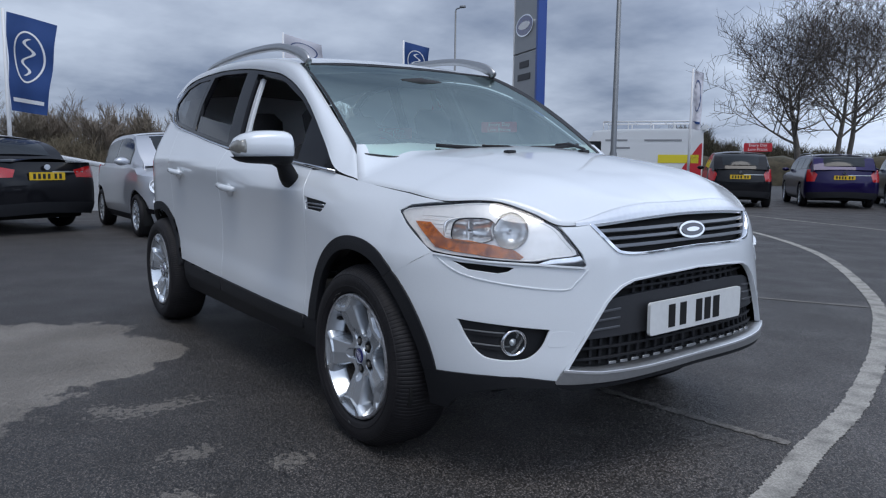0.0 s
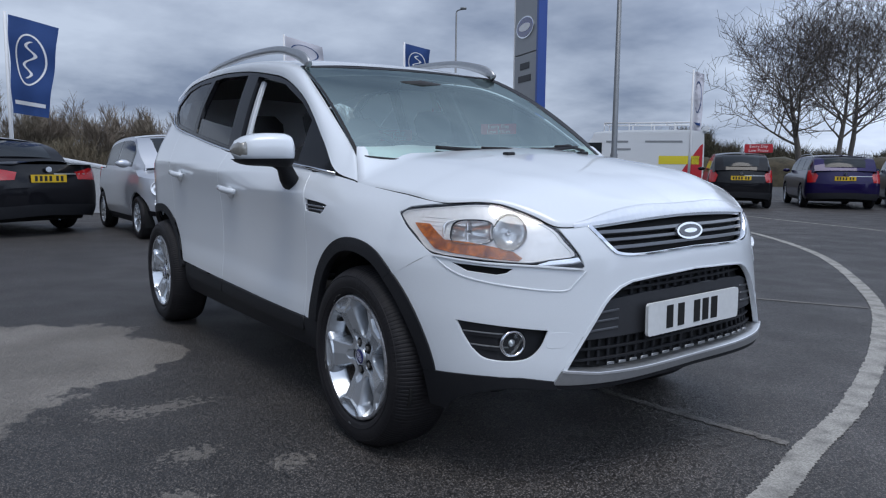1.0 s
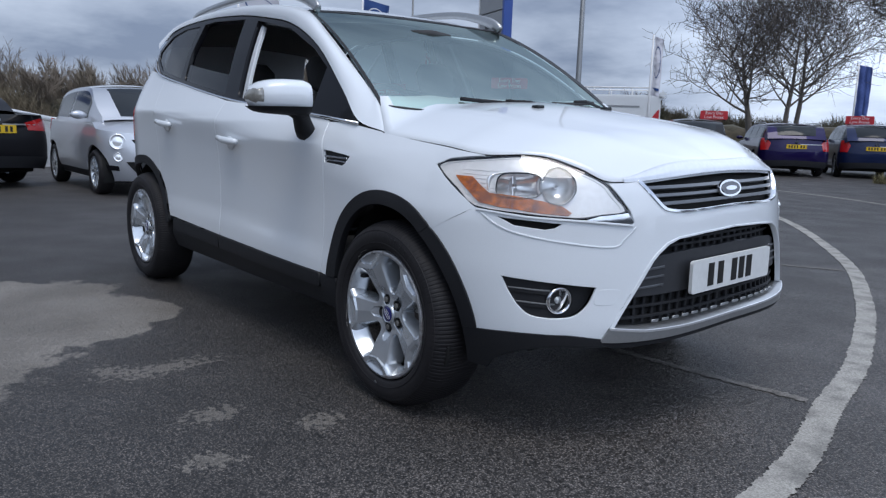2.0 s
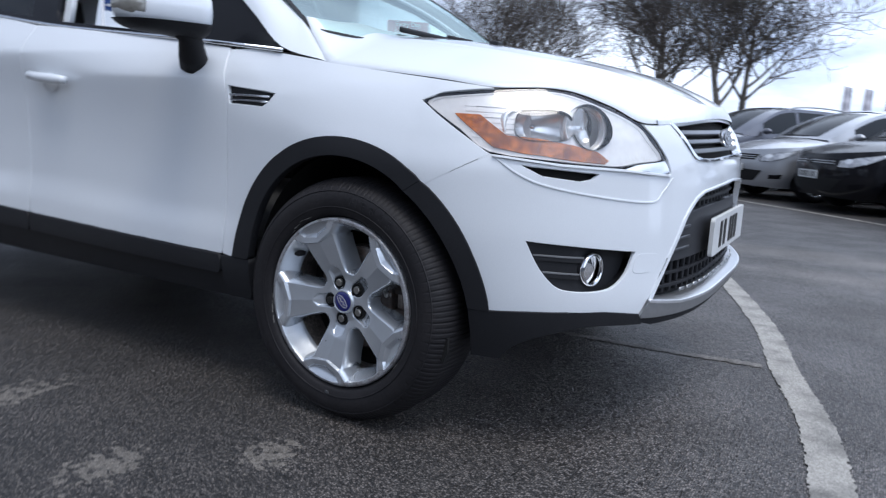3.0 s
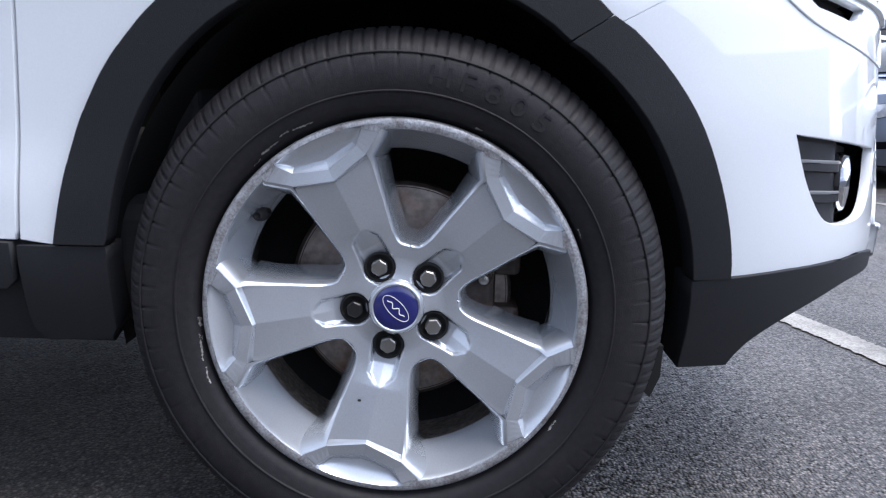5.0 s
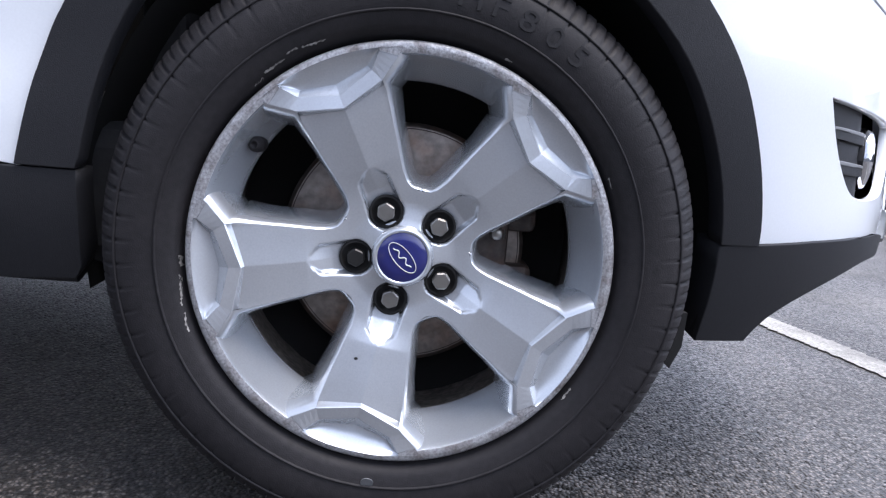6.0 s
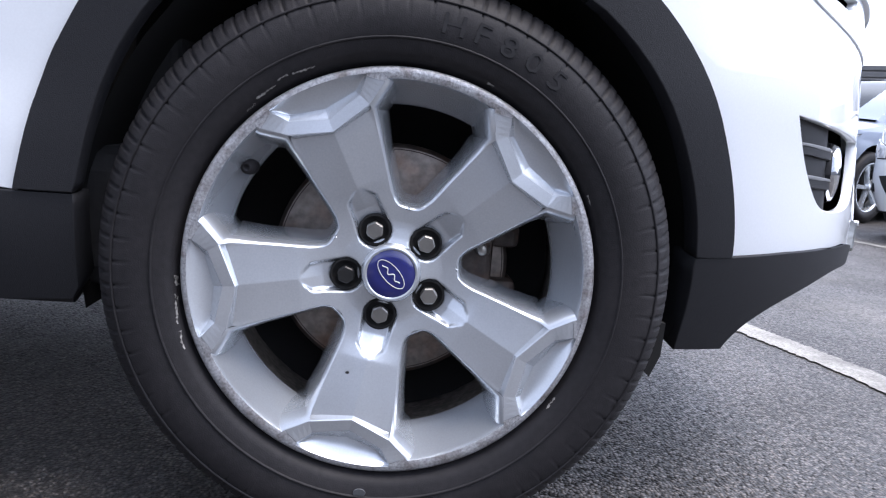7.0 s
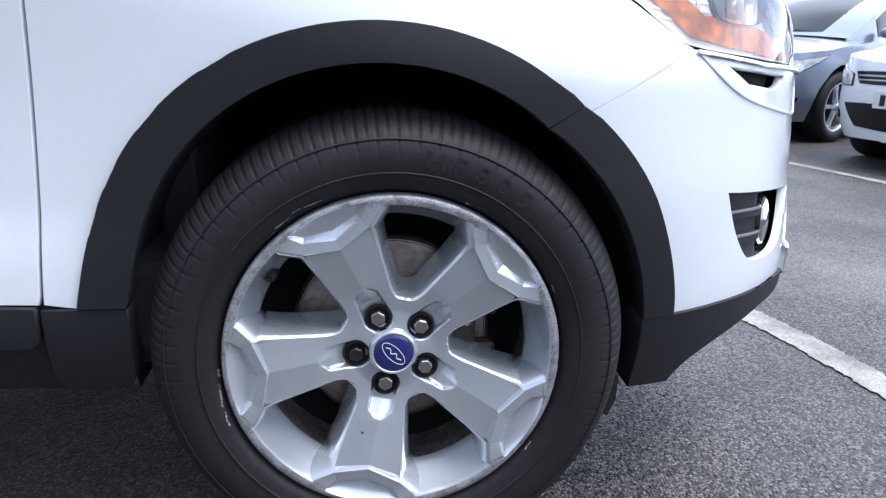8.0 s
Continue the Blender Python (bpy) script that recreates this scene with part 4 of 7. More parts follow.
for z0, z1, s0 in ((0.849, 0.862, 0.806), (0.822, 0.836, 0.826), (0.795, 0.808, 0.846)):
    bar = np.array([(s0, z0 + 0.008), (0.95, z0 + 0.010), (1.1, z0 + 0.012), (1.1, z0 + 0.003), (0.95, z0 + 0.001), (s0 + 0.008, z0 - 0.001)])
    skin("grille_bar", wrap, np.concatenate([across(bar[:3]), across(bar[:2:-1])[::-1]]), M["grillebar"], grille, lift=-0.012, depth=0.02, step=0.025)
badge = part("front_badge", disc_bm(0.072, 0.030, 40, 0.012), M["chrome"], grille, "oval chrome badge", smooth=False)
bm_m = Matrix.Translation((0.812, 0, 0.828)) @ Matrix.Rotation(radians(90), 4, "Z") @ Matrix.Rotation(radians(-14), 4, "X")
badge.data.transform(bm_m)
field = part("badge_field", disc_bm(0.060, 0.0225, 40, 0.014), M["badgegrey"], badge, "dark oval field")
field.data.transform(bm_m)
field = part("badge_mark", disc_bm(0.036, 0.008, 24, 0.016), M["chrome"], badge, "plain silver mark")
field.data.transform(bm_m)

# lower grille, bar, skid plate, number plate
l_left = [(0.728, 0.412), (0.776, 0.516), (0.824, 0.620)] + list(smooth_line([(0.838, 0.640), (0.864, 0.668), (0.896, 0.684), (0.98, 0.693), (1.1, 0.70)], 4))
l_bot = [(0.728, 0.410), (0.816, 0.396), (0.952, 0.394), (1.1, 0.396)]
l_out = np.concatenate([np.array(l_left), mir(np.array(l_left)[:-1])[::-1], mir(np.array(l_bot))[1:], np.array(l_bot)[::-1][1:-1]])
lower = skin("lower_grille", wrap, l_out, M["void"], car, lift=-0.05, depth=-0.045, label="black lower grille mesh")
for z0 in (0.43, 0.465, 0.50, 0.535, 0.57, 0.655, 0.675):
    s0 = 0.735 + (z0 - 0.41) * 0.44
    bar = across([(s0, z0 + 0.006), (1.1, z0 + 0.006)])
    low = across([(s0, z0), (1.1, z0)])
    skin("mesh_bar", wrap, np.concatenate([bar, low[::-1]]), M["plastic"], lower, lift=-0.03, depth=0.015, step=0.04)
for k in range(22):
    s0 = 0.80 + k * 0.6 / 21
    skin("mesh_rib", wrap, [(s0, 0.415), (s0 + 0.006, 0.415), (s0 + 0.006, 0.69), (s0, 0.69)] if 0.9 < s0 < 1.3 else [(s0, 0.415), (s0 + 0.006, 0.415), (s0 + 0.006, 0.60), (s0, 0.60)], M["plastic"], lower, lift=-0.036, depth=0.012, step=0.05)
for k in range(15):
    s0 = 0.86 + k * 0.48 / 14 - 0.009
    skin("mesh_tab", wrap, [(s0, 0.414), (s0 + 0.018, 0.414), (s0 + 0.018, 0.421), (s0, 0.421)], M["satin"], lower, lift=-0.016, depth=0.006, step=0.02, label="small pale grille tab")
bar_top = [(0.818, 0.612), (0.86, 0.628), (0.95, 0.636), (1.1, 0.641)]
bar_bot = [(0.764, 0.500), (0.86, 0.503), (0.95, 0.506), (1.1, 0.510)]
bumper_bar = skin("bumper_bar", wrap, np.concatenate([across(bar_top), across(bar_bot)[::-1]]), M["bar"], car, lift=-0.022, depth=0.022, label="dark grey cross bar behind the number plate")
for i in range(2):
    for k in range(3):
        z0 = 0.588 - 0.0295 * k
        fin = [(0.808 - 0.013 * k, z0), (0.872, z0 + 0.007), (0.872, z0 + 0.0025), (0.807 - 0.013 * k, z0 - 0.005)]
        skin("bar_fin", wrap, both(fin)[i], M["grillebar"], bumper_bar, lift=-0.017, depth=0.008, step=0.02, label="thin dark silver fin")
    edge = [(0.7245, 0.412), (0.7725, 0.516), (0.8205, 0.620), (0.836, 0.643), (0.862, 0.671), (0.896, 0.687), (0.98, 0.696), (1.1, 0.703), (1.1, 0.699), (0.98, 0.692), (0.897, 0.6825), (0.866, 0.666), (0.841, 0.639), (0.827, 0.618), (0.780, 0.514), (0.733, 0.410)]
    skin("grille_edge", wrap, both(edge)[i], WHITE, car, lift=0.004, depth=0.02, step=0.02)
sk_top = [(0.700, 0.372), (0.722, 0.412), (0.816, 0.399), (0.952, 0.396), (1.1, 0.398)]
sk_bot = [(0.704, 0.366), (0.74, 0.364), (0.88, 0.364), (1.1, 0.370)]
sk_low = [(0.708, 0.352), (0.74, 0.342), (0.88, 0.345), (1.1, 0.352)]
skin("bumper_lip", wrap, np.concatenate([across(sk_bot), across(sk_low)[::-1]]), M["plastic"], car, lift=0.002, depth=0.06, label="black lip under the skid plate")
skid = skin("skid_plate", wrap, np.concatenate([across(sk_top), across(sk_bot)[::-1]]), M["satin"], car, lift=0.010, depth=0.06, label="satin silver skid plate under the bumper")
sk_edge = [(a_, b_ - 0.0065) for a_, b_ in sk_top[1:]]
skin("skid_edge", wrap, np.concatenate([across(sk_top[1:]), across(sk_edge)[::-1]]), M["satinlip"], skid, lift=0.013, depth=0.008, step=0.03, label="bright upper edge of the skid plate")
for o in both(smooth_line([(0.684, 0.492), (0.690, 0.520), (0.702, 0.532), (0.742, 0.530), (0.746, 0.518), (0.732, 0.492), (0.720, 0.484), (0.692, 0.484)], 4, closed=True)):
    skin("towing_eye_cover", wrap, o, WHITE, car, lift=0.0012, depth=0.004, step=0.012, label="small white cover over the towing eye")
chin = [(0.3215, 0.3785), (0.45, 0.385), (0.612, 0.387), (0.700, 0.374), (0.71, 0.348)] + [tuple(q) for q in smooth_line([(0.66, 0.350), (0.58, 0.350), (0.51, 0.335), (0.45, 0.313), (0.412, 0.289), (0.394, 0.267), (0.386, 0.250)], 4)] + [(0.322, 0.252)]
for o in both(chin):
    skin("bumper_corner_cladding", wrap, o, M["plastic"], car, lift=0.006, depth=0.05)
skin("undertray", wrap, across([(0.45, 0.25), (0.706, 0.33), (0.88, 0.328), (1.1, 0.332)]).tolist() + [(1.75, 0.25), (1.1, 0.25)], M["plastic"], car, lift=-0.13, depth=0.03)

# unseen box added to stop light leaking under the nose and darken the ground
box_part("engine_undertray", (-0.33, -0.58, 0.245, 0.44, 0.58, 0.30), M["plastic"], car, "unseen black box added under the engine to block light", bevel=0.02)
pm = Matrix.Translation((0.858, 0, 0.548)) @ Matrix.Rotation(radians(90), 4, "Z")
rr = lambda w, h, r, n=5: [(x0 + r * math.cos(t), z0 + r * math.sin(t)) for x0, z0, b in ((w - r, h - r, 0), (r - w, h - r, 90), (r - w, r - h, 180), (w - r, r - h, 270)) for t in [radians(b + 90 * q / n) for q in range(n + 1)]]
plate = prism("number_plate", rr(0.26, 0.0555, 0.012), 0.012, M["plate_w"], car, "white number plate", pm)
for x0, w in ((-0.140, 0.036), (-0.078, 0.036), (0.012, 0.036), (0.062, 0.036), (0.114, 0.038)):
    prism("plate_bar", [(x0 - w / 2 - 0.006, -0.0395), (x0 + w / 2 - 0.006, -0.0395), (x0 + w / 2 - 0.006, 0.0395), (x0 - w / 2 - 0.006, 0.0395)], 0.001, M["char"], plate, "", pm @ Matrix.Translation((0, -0.0015, 0)))

# bonnet: ribs fan out from the centre line to the shut line
edge_sz = smooth_line([(-0.126, 0.998), (0.116, 0.974), (0.25, 0.960), (0.376, 0.944), (0.496, 0.9475), (0.570, 0.9385), (0.645, 0.907), (0.706, 0.8705), (0.790, 0.873), (0.896, 0.884), (1.0, 0.891), (1.1, 0.894)], 6)
edge = wrap(edge_sz[:, 0], edge_sz[:, 1])
edge[:, 1] += 0.004
edge = np.concatenate([[(-0.288, -0.708, 1.140), (-0.230, -0.742, 1.083), (-0.173, -0.772, 1.027)], edge])
cum = np.concatenate([[0], np.cumsum(np.linalg.norm(np.diff(edge, axis=0), axis=1))])
tt = cum / cum[-1]
cx = pchip([0, 0.12, 0.35, 0.55, 0.72, 0.86, 1.0], [-0.235, -0.12, 0.22, 0.49, 0.66, 0.735, edge[-1][0]], tt)
cz = pchip([-0.25, -0.1, 0.1, 0.35, 0.55, 0.68, 0.755, edge[-1][0] + 1e-4], [1.142, 1.131, 1.108, 1.066, 1.020, 0.968, 0.925, edge[-1][2]], cx)
NB = 18
rows = []
for k in range(len(edge)):
    rib = []
    for j in range(-NB, NB + 1):
        b = abs(j) / NB
        q = b ** 0.85
        x = cx[k] * (1 - q) + edge[k][0] * q
        y = edge[k][1] * q
        z = cz[k] + (edge[k][2] - cz[k]) * (0.55 * q ** 2 + 0.45 * q ** 4)
        z += 0.007 * math.exp(-((q - 0.66) / 0.10) ** 2) * min(1, (1 - tt[k]) * 3)
        rib.append((x, y if j < 0 else -y, z))
    rib = [(rib[0][0] - 0.002, rib[0][1] + 0.003, rib[0][2] - 0.014)] + rib + [(rib[-1][0] - 0.002, rib[-1][1] - 0.003, rib[-1][2] - 0.014)]
    rows.append(rib)
bonnet = loft("bonnet", rows, WHITE, car, "smooth white bonnet with soft ridges")
for side in (-1, 1):
    ln = [(e[0], side * -e[1], e[2] - 0.004) for e in edge[3:]]
    tube("shut_line", ln, 0.002, M["void"], car, sides=6)
lip_edge = np.array([e for e, sz in zip(edge[3:], edge_sz) if sz[0] > 0.735])
lip_edge = np.concatenate([lip_edge, (lip_edge * (1, -1, 1))[:-1][::-1]])
tree = BVHTree.FromPolygons([p for r in rows for p in r], [(a * len(rows[0]) + b, a * len(rows[0]) + b + 1, (a + 1) * len(rows[0]) + b + 1, (a + 1) * len(rows[0]) + b) for a in range(len(rows) - 1) for b in range(len(rows[0]) - 1)])
run = np.concatenate([[0], np.cumsum(np.linalg.norm(np.diff(lip_edge, axis=0), axis=1))])
lip_rows = []
for k in range(6):
    row = []
    for e, d_ in zip(lip_edge, run):
        wide = float(np.interp(min(d_, run[-1] - d_), [0, 0.06, 0.12, 0.30], [0.004, 0.017, 0.025, 0.029]))
        q = Vector((e[0] - wide * k / 5, e[1] * (1 - 0.4 * wide * k / 5), 1.3))
        hit = tree.ray_cast(q, Vector((0, 0, -1)))[0]
        z = hit.z if hit else e[2]
        row.append((q.x + 0.002, q.y, z))
    # even out the height along the strip
    row = np.array(row)
    even = np.polyval(np.polyfit(row[:, 1], row[:, 2], 6), row[:, 1])
    row[:, 2] = np.maximum(even, row[:, 2] - 0.002) + (0.001 if k == 5 else 0.0050)
    lip_rows.append([tuple(p) for p in row])
lip_rows.insert(0, [(x + 0.002, y, z - 0.010) for x, y, z in lip_rows[0]])
loft("bonnet_lip", lip_rows, M["satinlip"], car, "bright strip along the bonnet's front edge")
for y in (-0.216, 0.216):
    bm = bmesh.new()
    box(bm, 0.085, y - 0.022, 1.095, 0.12, y + 0.022, 1.112, 0.006)
    part("washer_jet", bm, M["plastic"], bonnet, "small black washer jet")

# windscreen
def screen(a, b):
    x = -0.08 - 0.24 * b * b + (-1.055 + 0.37 * b * b) * a
    z = 1.105 + 0.045 * b * b + (0.475 - 0.08 * b * b) * a
    y = b * (0.715 - 0.105 * a)
    bow = 0.05 * 4 * a * (1 - a)
    return np.stack([x, y, z + bow * 0.7], -1)


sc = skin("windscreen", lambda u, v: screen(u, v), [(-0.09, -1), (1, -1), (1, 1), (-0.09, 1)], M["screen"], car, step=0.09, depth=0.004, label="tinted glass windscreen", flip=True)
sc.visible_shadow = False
frame_o = [(-0.09, -1), (1, -1), (1, 1), (-0.09, 1)]
frame_i = [(-0.080, -0.982), (0.965, -0.985), (0.965, 0.93), (-0.080, 0.905)]
skin("windscreen_border", lambda u, v: screen(u, v), frame_o, M["plastic"], car, holes=[frame_i], step=0.06, lift=0.0025, depth=0.002, flip=True, label="black border of the windscreen")
tagged(box_part("cowl_panel", (-0.36, -0.50, 0.98, -0.14, 0.50, 1.06), M["plastic"], car), "black plastic cowl under the wipers")
for a0, b0, a1, b1 in ((-0.003, 0.06, 0.010, -0.56), (0.002, 0.66, 0.014, 0.12)):
    p = screen(np.linspace(a0, a1, 12), np.linspace(b0, b1, 12)) + (0.008, 0, 0.010)
    w = tube("wiper_blade", p, 0.009, M["plastic"], car, "black wiper blade", sides=6)
    tube("wiper_arm", np.array([p[0] + (0.02, 0.03, -0.02), p[3] + (0.004, 0, 0.012), p[6] + (0, 0, 0.010)]), 0.007, M["plastic"], w, sides=6)

# roof, pillars and cant rails
OUTER = [(-0.145, 1.003, None), (-0.30, 1.045, None), (-0.46, 1.163, None), (-0.77, 1.363, None), (-1.09, 1.490, None), (-1.38, 1.545, None), (-1.68, 1.583, None), (-2.05, 1.602, None), (-2.4, 1.592, None), (-2.62, 1.560, None), (-2.83, 1.475, None)]
INNER = [(-0.29, 0.715, 1.125), (-0.33, 0.712, 1.152), (-0.48, 0.694, 1.25), (-0.76, 0.648, 1.415), (-1.02, 0.610, 1.545), (-1.35, 0.598, 1.606), (-1.68, 0.592, 1.632), (-2.05, 0.588, 1.640), (-2.45, 0.582, 1.626), (-2.75, 0.572, 1.600), (-3.1, 0.55, 1.55)]
o3 = np.array([cabin(np.array([x]), np.array([z]))[0] for x, z, _ in OUTER])
o3[0] = (-0.145, -0.787, 1.003)
o3 = np.concatenate([[(-0.09, -0.775, 0.965)], o3])
i3 = np.array([(-0.22, -0.70, 1.045)] + [(x, -y, z) for x, y, z in INNER])
o3, i3 = smooth_line(o3, 5), smooth_line(i3, 5)
for side in (1, -1):
    rows = []
    for row_no, (p, q) in enumerate(zip(o3, i3)):
        row = []
        for j in range(9):
            b = j / 8
            m_ = p * (1 - b) + q * b + np.array((0, -0.020, 0.020)) * 4 * b * (1 - b) * 0.8 * min(1.0, max(0.0, (row_no - 8) / 10))
            row.append(m_ * (1, side, 1))
        rows.append(row if side > 0 else row[::-1])
    loft("pillar_and_roof_side", rows, WHITE, car, "white pillar and roof edge")
roof_rows = []
for k in range(25, len(i3)):
    p = i3[k]
    x = p[0]
    far = (k - 25) / (len(i3) - 26)
    xc = x - 0.14 * (1 - far) - 0.06 * far
    zc = float(pchip([-3.2, -2.7, -2.1, -1.7, -1.35, -1.13], [1.585, 1.645, 1.672, 1.668, 1.632, 1.582], xc))
    row = []
    for j in range(-10, 11):
        b = abs(j) / 10
        row.append((xc + (x - xc) * b * b, j / 10 * abs(p[1]), zc + (p[2] - zc) * b ** 2.2))
    roof_rows.append(row)
loft("roof_panel", roof_rows, WHITE, car, "white roof panel")
loft("headlining", [[(x, y * 1.04, z - 0.045 - 0.03 * abs(y)) for x, y, z in row] for row in roof_rows], M["lining"], car, "grey headlining")
for side in (-1, 1):
    rail = smooth_line([(-2.62, 0.545, 1.612), (-2.50, 0.56, 1.655), (-2.2, 0.575, 1.675), (-1.75, 0.58, 1.683), (-1.35, 0.582, 1.665), (-1.12, 0.585, 1.62), (-1.00, 0.587, 1.578), (-0.96, 0.588, 1.548)], 6) * (1, side, 1)
    tube("roof_rail", rail, np.interp(np.arange(len(rail)), [0, len(rail) * 0.6, len(rail) - 9, len(rail) - 1], [0.012, 0.014, 0.019, 0.016]), M["satin"], car, "satin silver roof rail", sides=12, squash=1.5)

# side glass
DLO = [(-0.285, 1.038), (-0.46, 1.158), (-0.77, 1.357), (-1.09, 1.484), (-1.38, 1.540), (-1.68, 1.578), (-2.05, 1.597), (-2.4, 1.587), (-2.60, 1.555), (-2.80, 1.46), (-2.79, 1.40), (-2.62, 1.312), (-2.17, 1.237), (-1.43, 1.135), (-0.7, 1.075)]
DLO_T = smooth_line(DLO[:10], 4)
FRONT_W = [(-0.66, 1.080), (-0.64, 1.265), (-0.80, 1.355), (-1.09, 1.468), (-1.40, 1.527), (-1.47, 1.537), (-1.40, 1.145)]
REAR_W = [(-1.55, 1.165), (-1.62, 1.558), (-2.0, 1.578), (-2.13, 1.572), (-2.17, 1.40), (-2.16, 1.252)]
QUARTER_W = [(-2.22, 1.262), (-2.22, 1.40), (-2.19, 1.567), (-2.4, 1.565), (-2.58, 1.535), (-2.76, 1.45), (-2.75, 1.40), (-2.60, 1.325)]
for surf, flip in ((cabin, False), (mirrored(cabin), True)):
    skin("window_frame", surf, [tuple(p) for p in DLO_T] + DLO[10:], M["gloss"], car, holes=[FRONT_W, REAR_W, QUARTER_W], step=0.05, depth=0.03, flip=flip, lift=-0.004, label="gloss black window frame and centre pillar")
    opened = surf is cabin
    low_glass = [(-1.55, 1.165), (-1.566, 1.265), (-1.85, 1.300), (-2.168, 1.345), (-2.16, 1.252)]
    for nm, w in (("rear_side_window", low_glass), ("quarter_window", QUARTER_W)) if opened else (("front_side_window", FRONT_W), ("rear_side_window", REAR_W), ("quarter_window", QUARTER_W)):
        g = skin(nm, surf, w, M["sideglass"] if nm == "front_side_window" else M["tint"], car, step=0.08, depth=0.003, lift=-0.010, flip=flip, label="tinted side window")
        g.visible_shadow = False
    ln = smooth_line([DLO[-1 - k] for k in range(5)], 5)
    ln = np.concatenate([[(-0.285, 1.036)], ln])
    p = surf(ln[:, 0], ln[:, 1] - 0.004)
    p[:, 1] += np.where(p[:, 1] > 0, 0.006, -0.006)
    tube("window_trim", p, 0.0065, M["chrome"], car, "thin chrome strip along the windows", sides=6)
skin("pillar_edge", cabin, [(-1.365, 1.155), (-1.398, 1.150), (-1.468, 1.520), (-1.440, 1.522)], WHITE, car, step=0.03, lift=-0.030, depth=0.02, label="white edge of the centre pillar inside the open window")
# rear end
back = []
for z in (0.43, 0.7, 1.0, 1.1, 1.2, 1.34, 1.45, 1.55):
    row = []
    for j in range(-8, 9):
        b = j / 8
        w = 0.60 if z < 1.1 else 0.60 - (z - 1.1) * 0.2
        x = -3.44 + 0.10 * b * b if z < 1.05 else -3.44 + 0.10 * b * b + (z - 1.05) * 0.62
        row.append((x, b * w, z))
    back.append(row)
loft("tailgate", back, WHITE, car, "white tailgate")
for o in both([(-2.93, 0.88), (-2.90, 1.06), (-3.0, 1.20), (-3.3, 1.15), (-3.3, 0.95)]):
    skin("tail_lamp", wrap, o, M["red"], car, lift=0.006, depth=0.02, label="red tail lamp")

# door handles
for side in (-1, 1):
    for x0, z0 in ((-1.30, 0.937), (-2.18, 1.005)):
        hm = Matrix.Translation((x0, side * 0.905, z0)) @ Matrix.Rotation(0.06, 4, "Y")
        h = tube("door_handle", [(-0.105, 0, 0.004), (-0.09, side * 0.012, 0.003), (-0.02, side * 0.018, 0), (0.06, side * 0.016, 0), (0.095, side * 0.01, 0.0), (0.108, 0, 0.0)], [0.012, 0.015, 0.017, 0.017, 0.015, 0.011], WHITE, car, "body-coloured door handle", sides=10, squash=1.0)
        h.data.transform(hm)
        cup = lathe("handle_cup", [(0.0, 0.006), (0.03, 0.003), (0.045, -0.004)], WHITE, h, "", 24)
        cup.data.transform(Matrix.Translation((x0 - 0.02, side * 0.888, z0 - 0.012)) @ Matrix.Diagonal((1, side, 0.8, 1)))

# door mirrors
for side in (-1, 1):
    shell = []
    for k in range(13):
        u = k / 12
        y = 0.885 + 0.235 * u
        grow = min(1.0, (u / 0.10) ** 0.4 if u > 0 else 0.5) * (1 - 0.95 * u ** 7) ** 0.55
        cxm, czm = -0.545 - 0.07 * u - (0.17 if side > 0 else 0), 1.127 + 0.010 * math.sin(u * 3) - (0.05 if side > 0 else 0)
        ring = []
        for j in range(20):
            a_ = 2 * math.pi * j / 20
            c_, s_ = math.cos(a_), math.sin(a_)
            rx = 0.088 * grow * (1.0 if c_ > 0 else 0.75)
            rz = 0.070 * grow * (0.85 + 0.15 * (1 - u))
            ring.append((cxm + rx * np.sign(c_) * abs(c_) ** 0.75, side * y, czm + rz * np.sign(s_) * abs(s_) ** 0.62))
        shell.append(ring)
    mirror = loft("door_mirror", shell, WHITE, car, "white door mirror on a black stalk", closed=True, caps=True)
    low = []
    for ring in shell:
        mid = sum(p[0] for p in ring) / len(ring)
        low.append([(mid + (x - mid) * 1.05, y + side * 0.002, min(z, 1.104 - (0.05 if side > 0 else 0)) - 0.010) for x, y, z in ring])
    loft("mirror_base", low, M["plastic"], mirror, "black lower mirror shell", closed=True, caps=True)
    back = 0.17 if side > 0 else 0.0
    tube("mirror_stalk", [(-0.60 - back, side * 0.862, 0.985), (-0.58 - back, side * 0.885, 1.01), (-0.555 - back, side * 0.915, 1.06 - back * 0.2), (-0.55 - back, side * 0.95, 1.09 - back * 0.29)], [0.045, 0.042, 0.036, 0.045], M["plastic"], mirror, "black mirror stalk", sides=12, squash=0.8)
    z0_ = 1.139 - (0.05 if side > 0 else 0)
    tip = [[(x + 0.001, y + side * 0.003, z0_ + (z - z0_) * 0.80) for x, y, z in ring] for ring in shell[10:]]
    loft("mirror_indicator", tip, M["smoked"], mirror, "clear indicator lens on the mirror's tip", closed=True, caps=True)

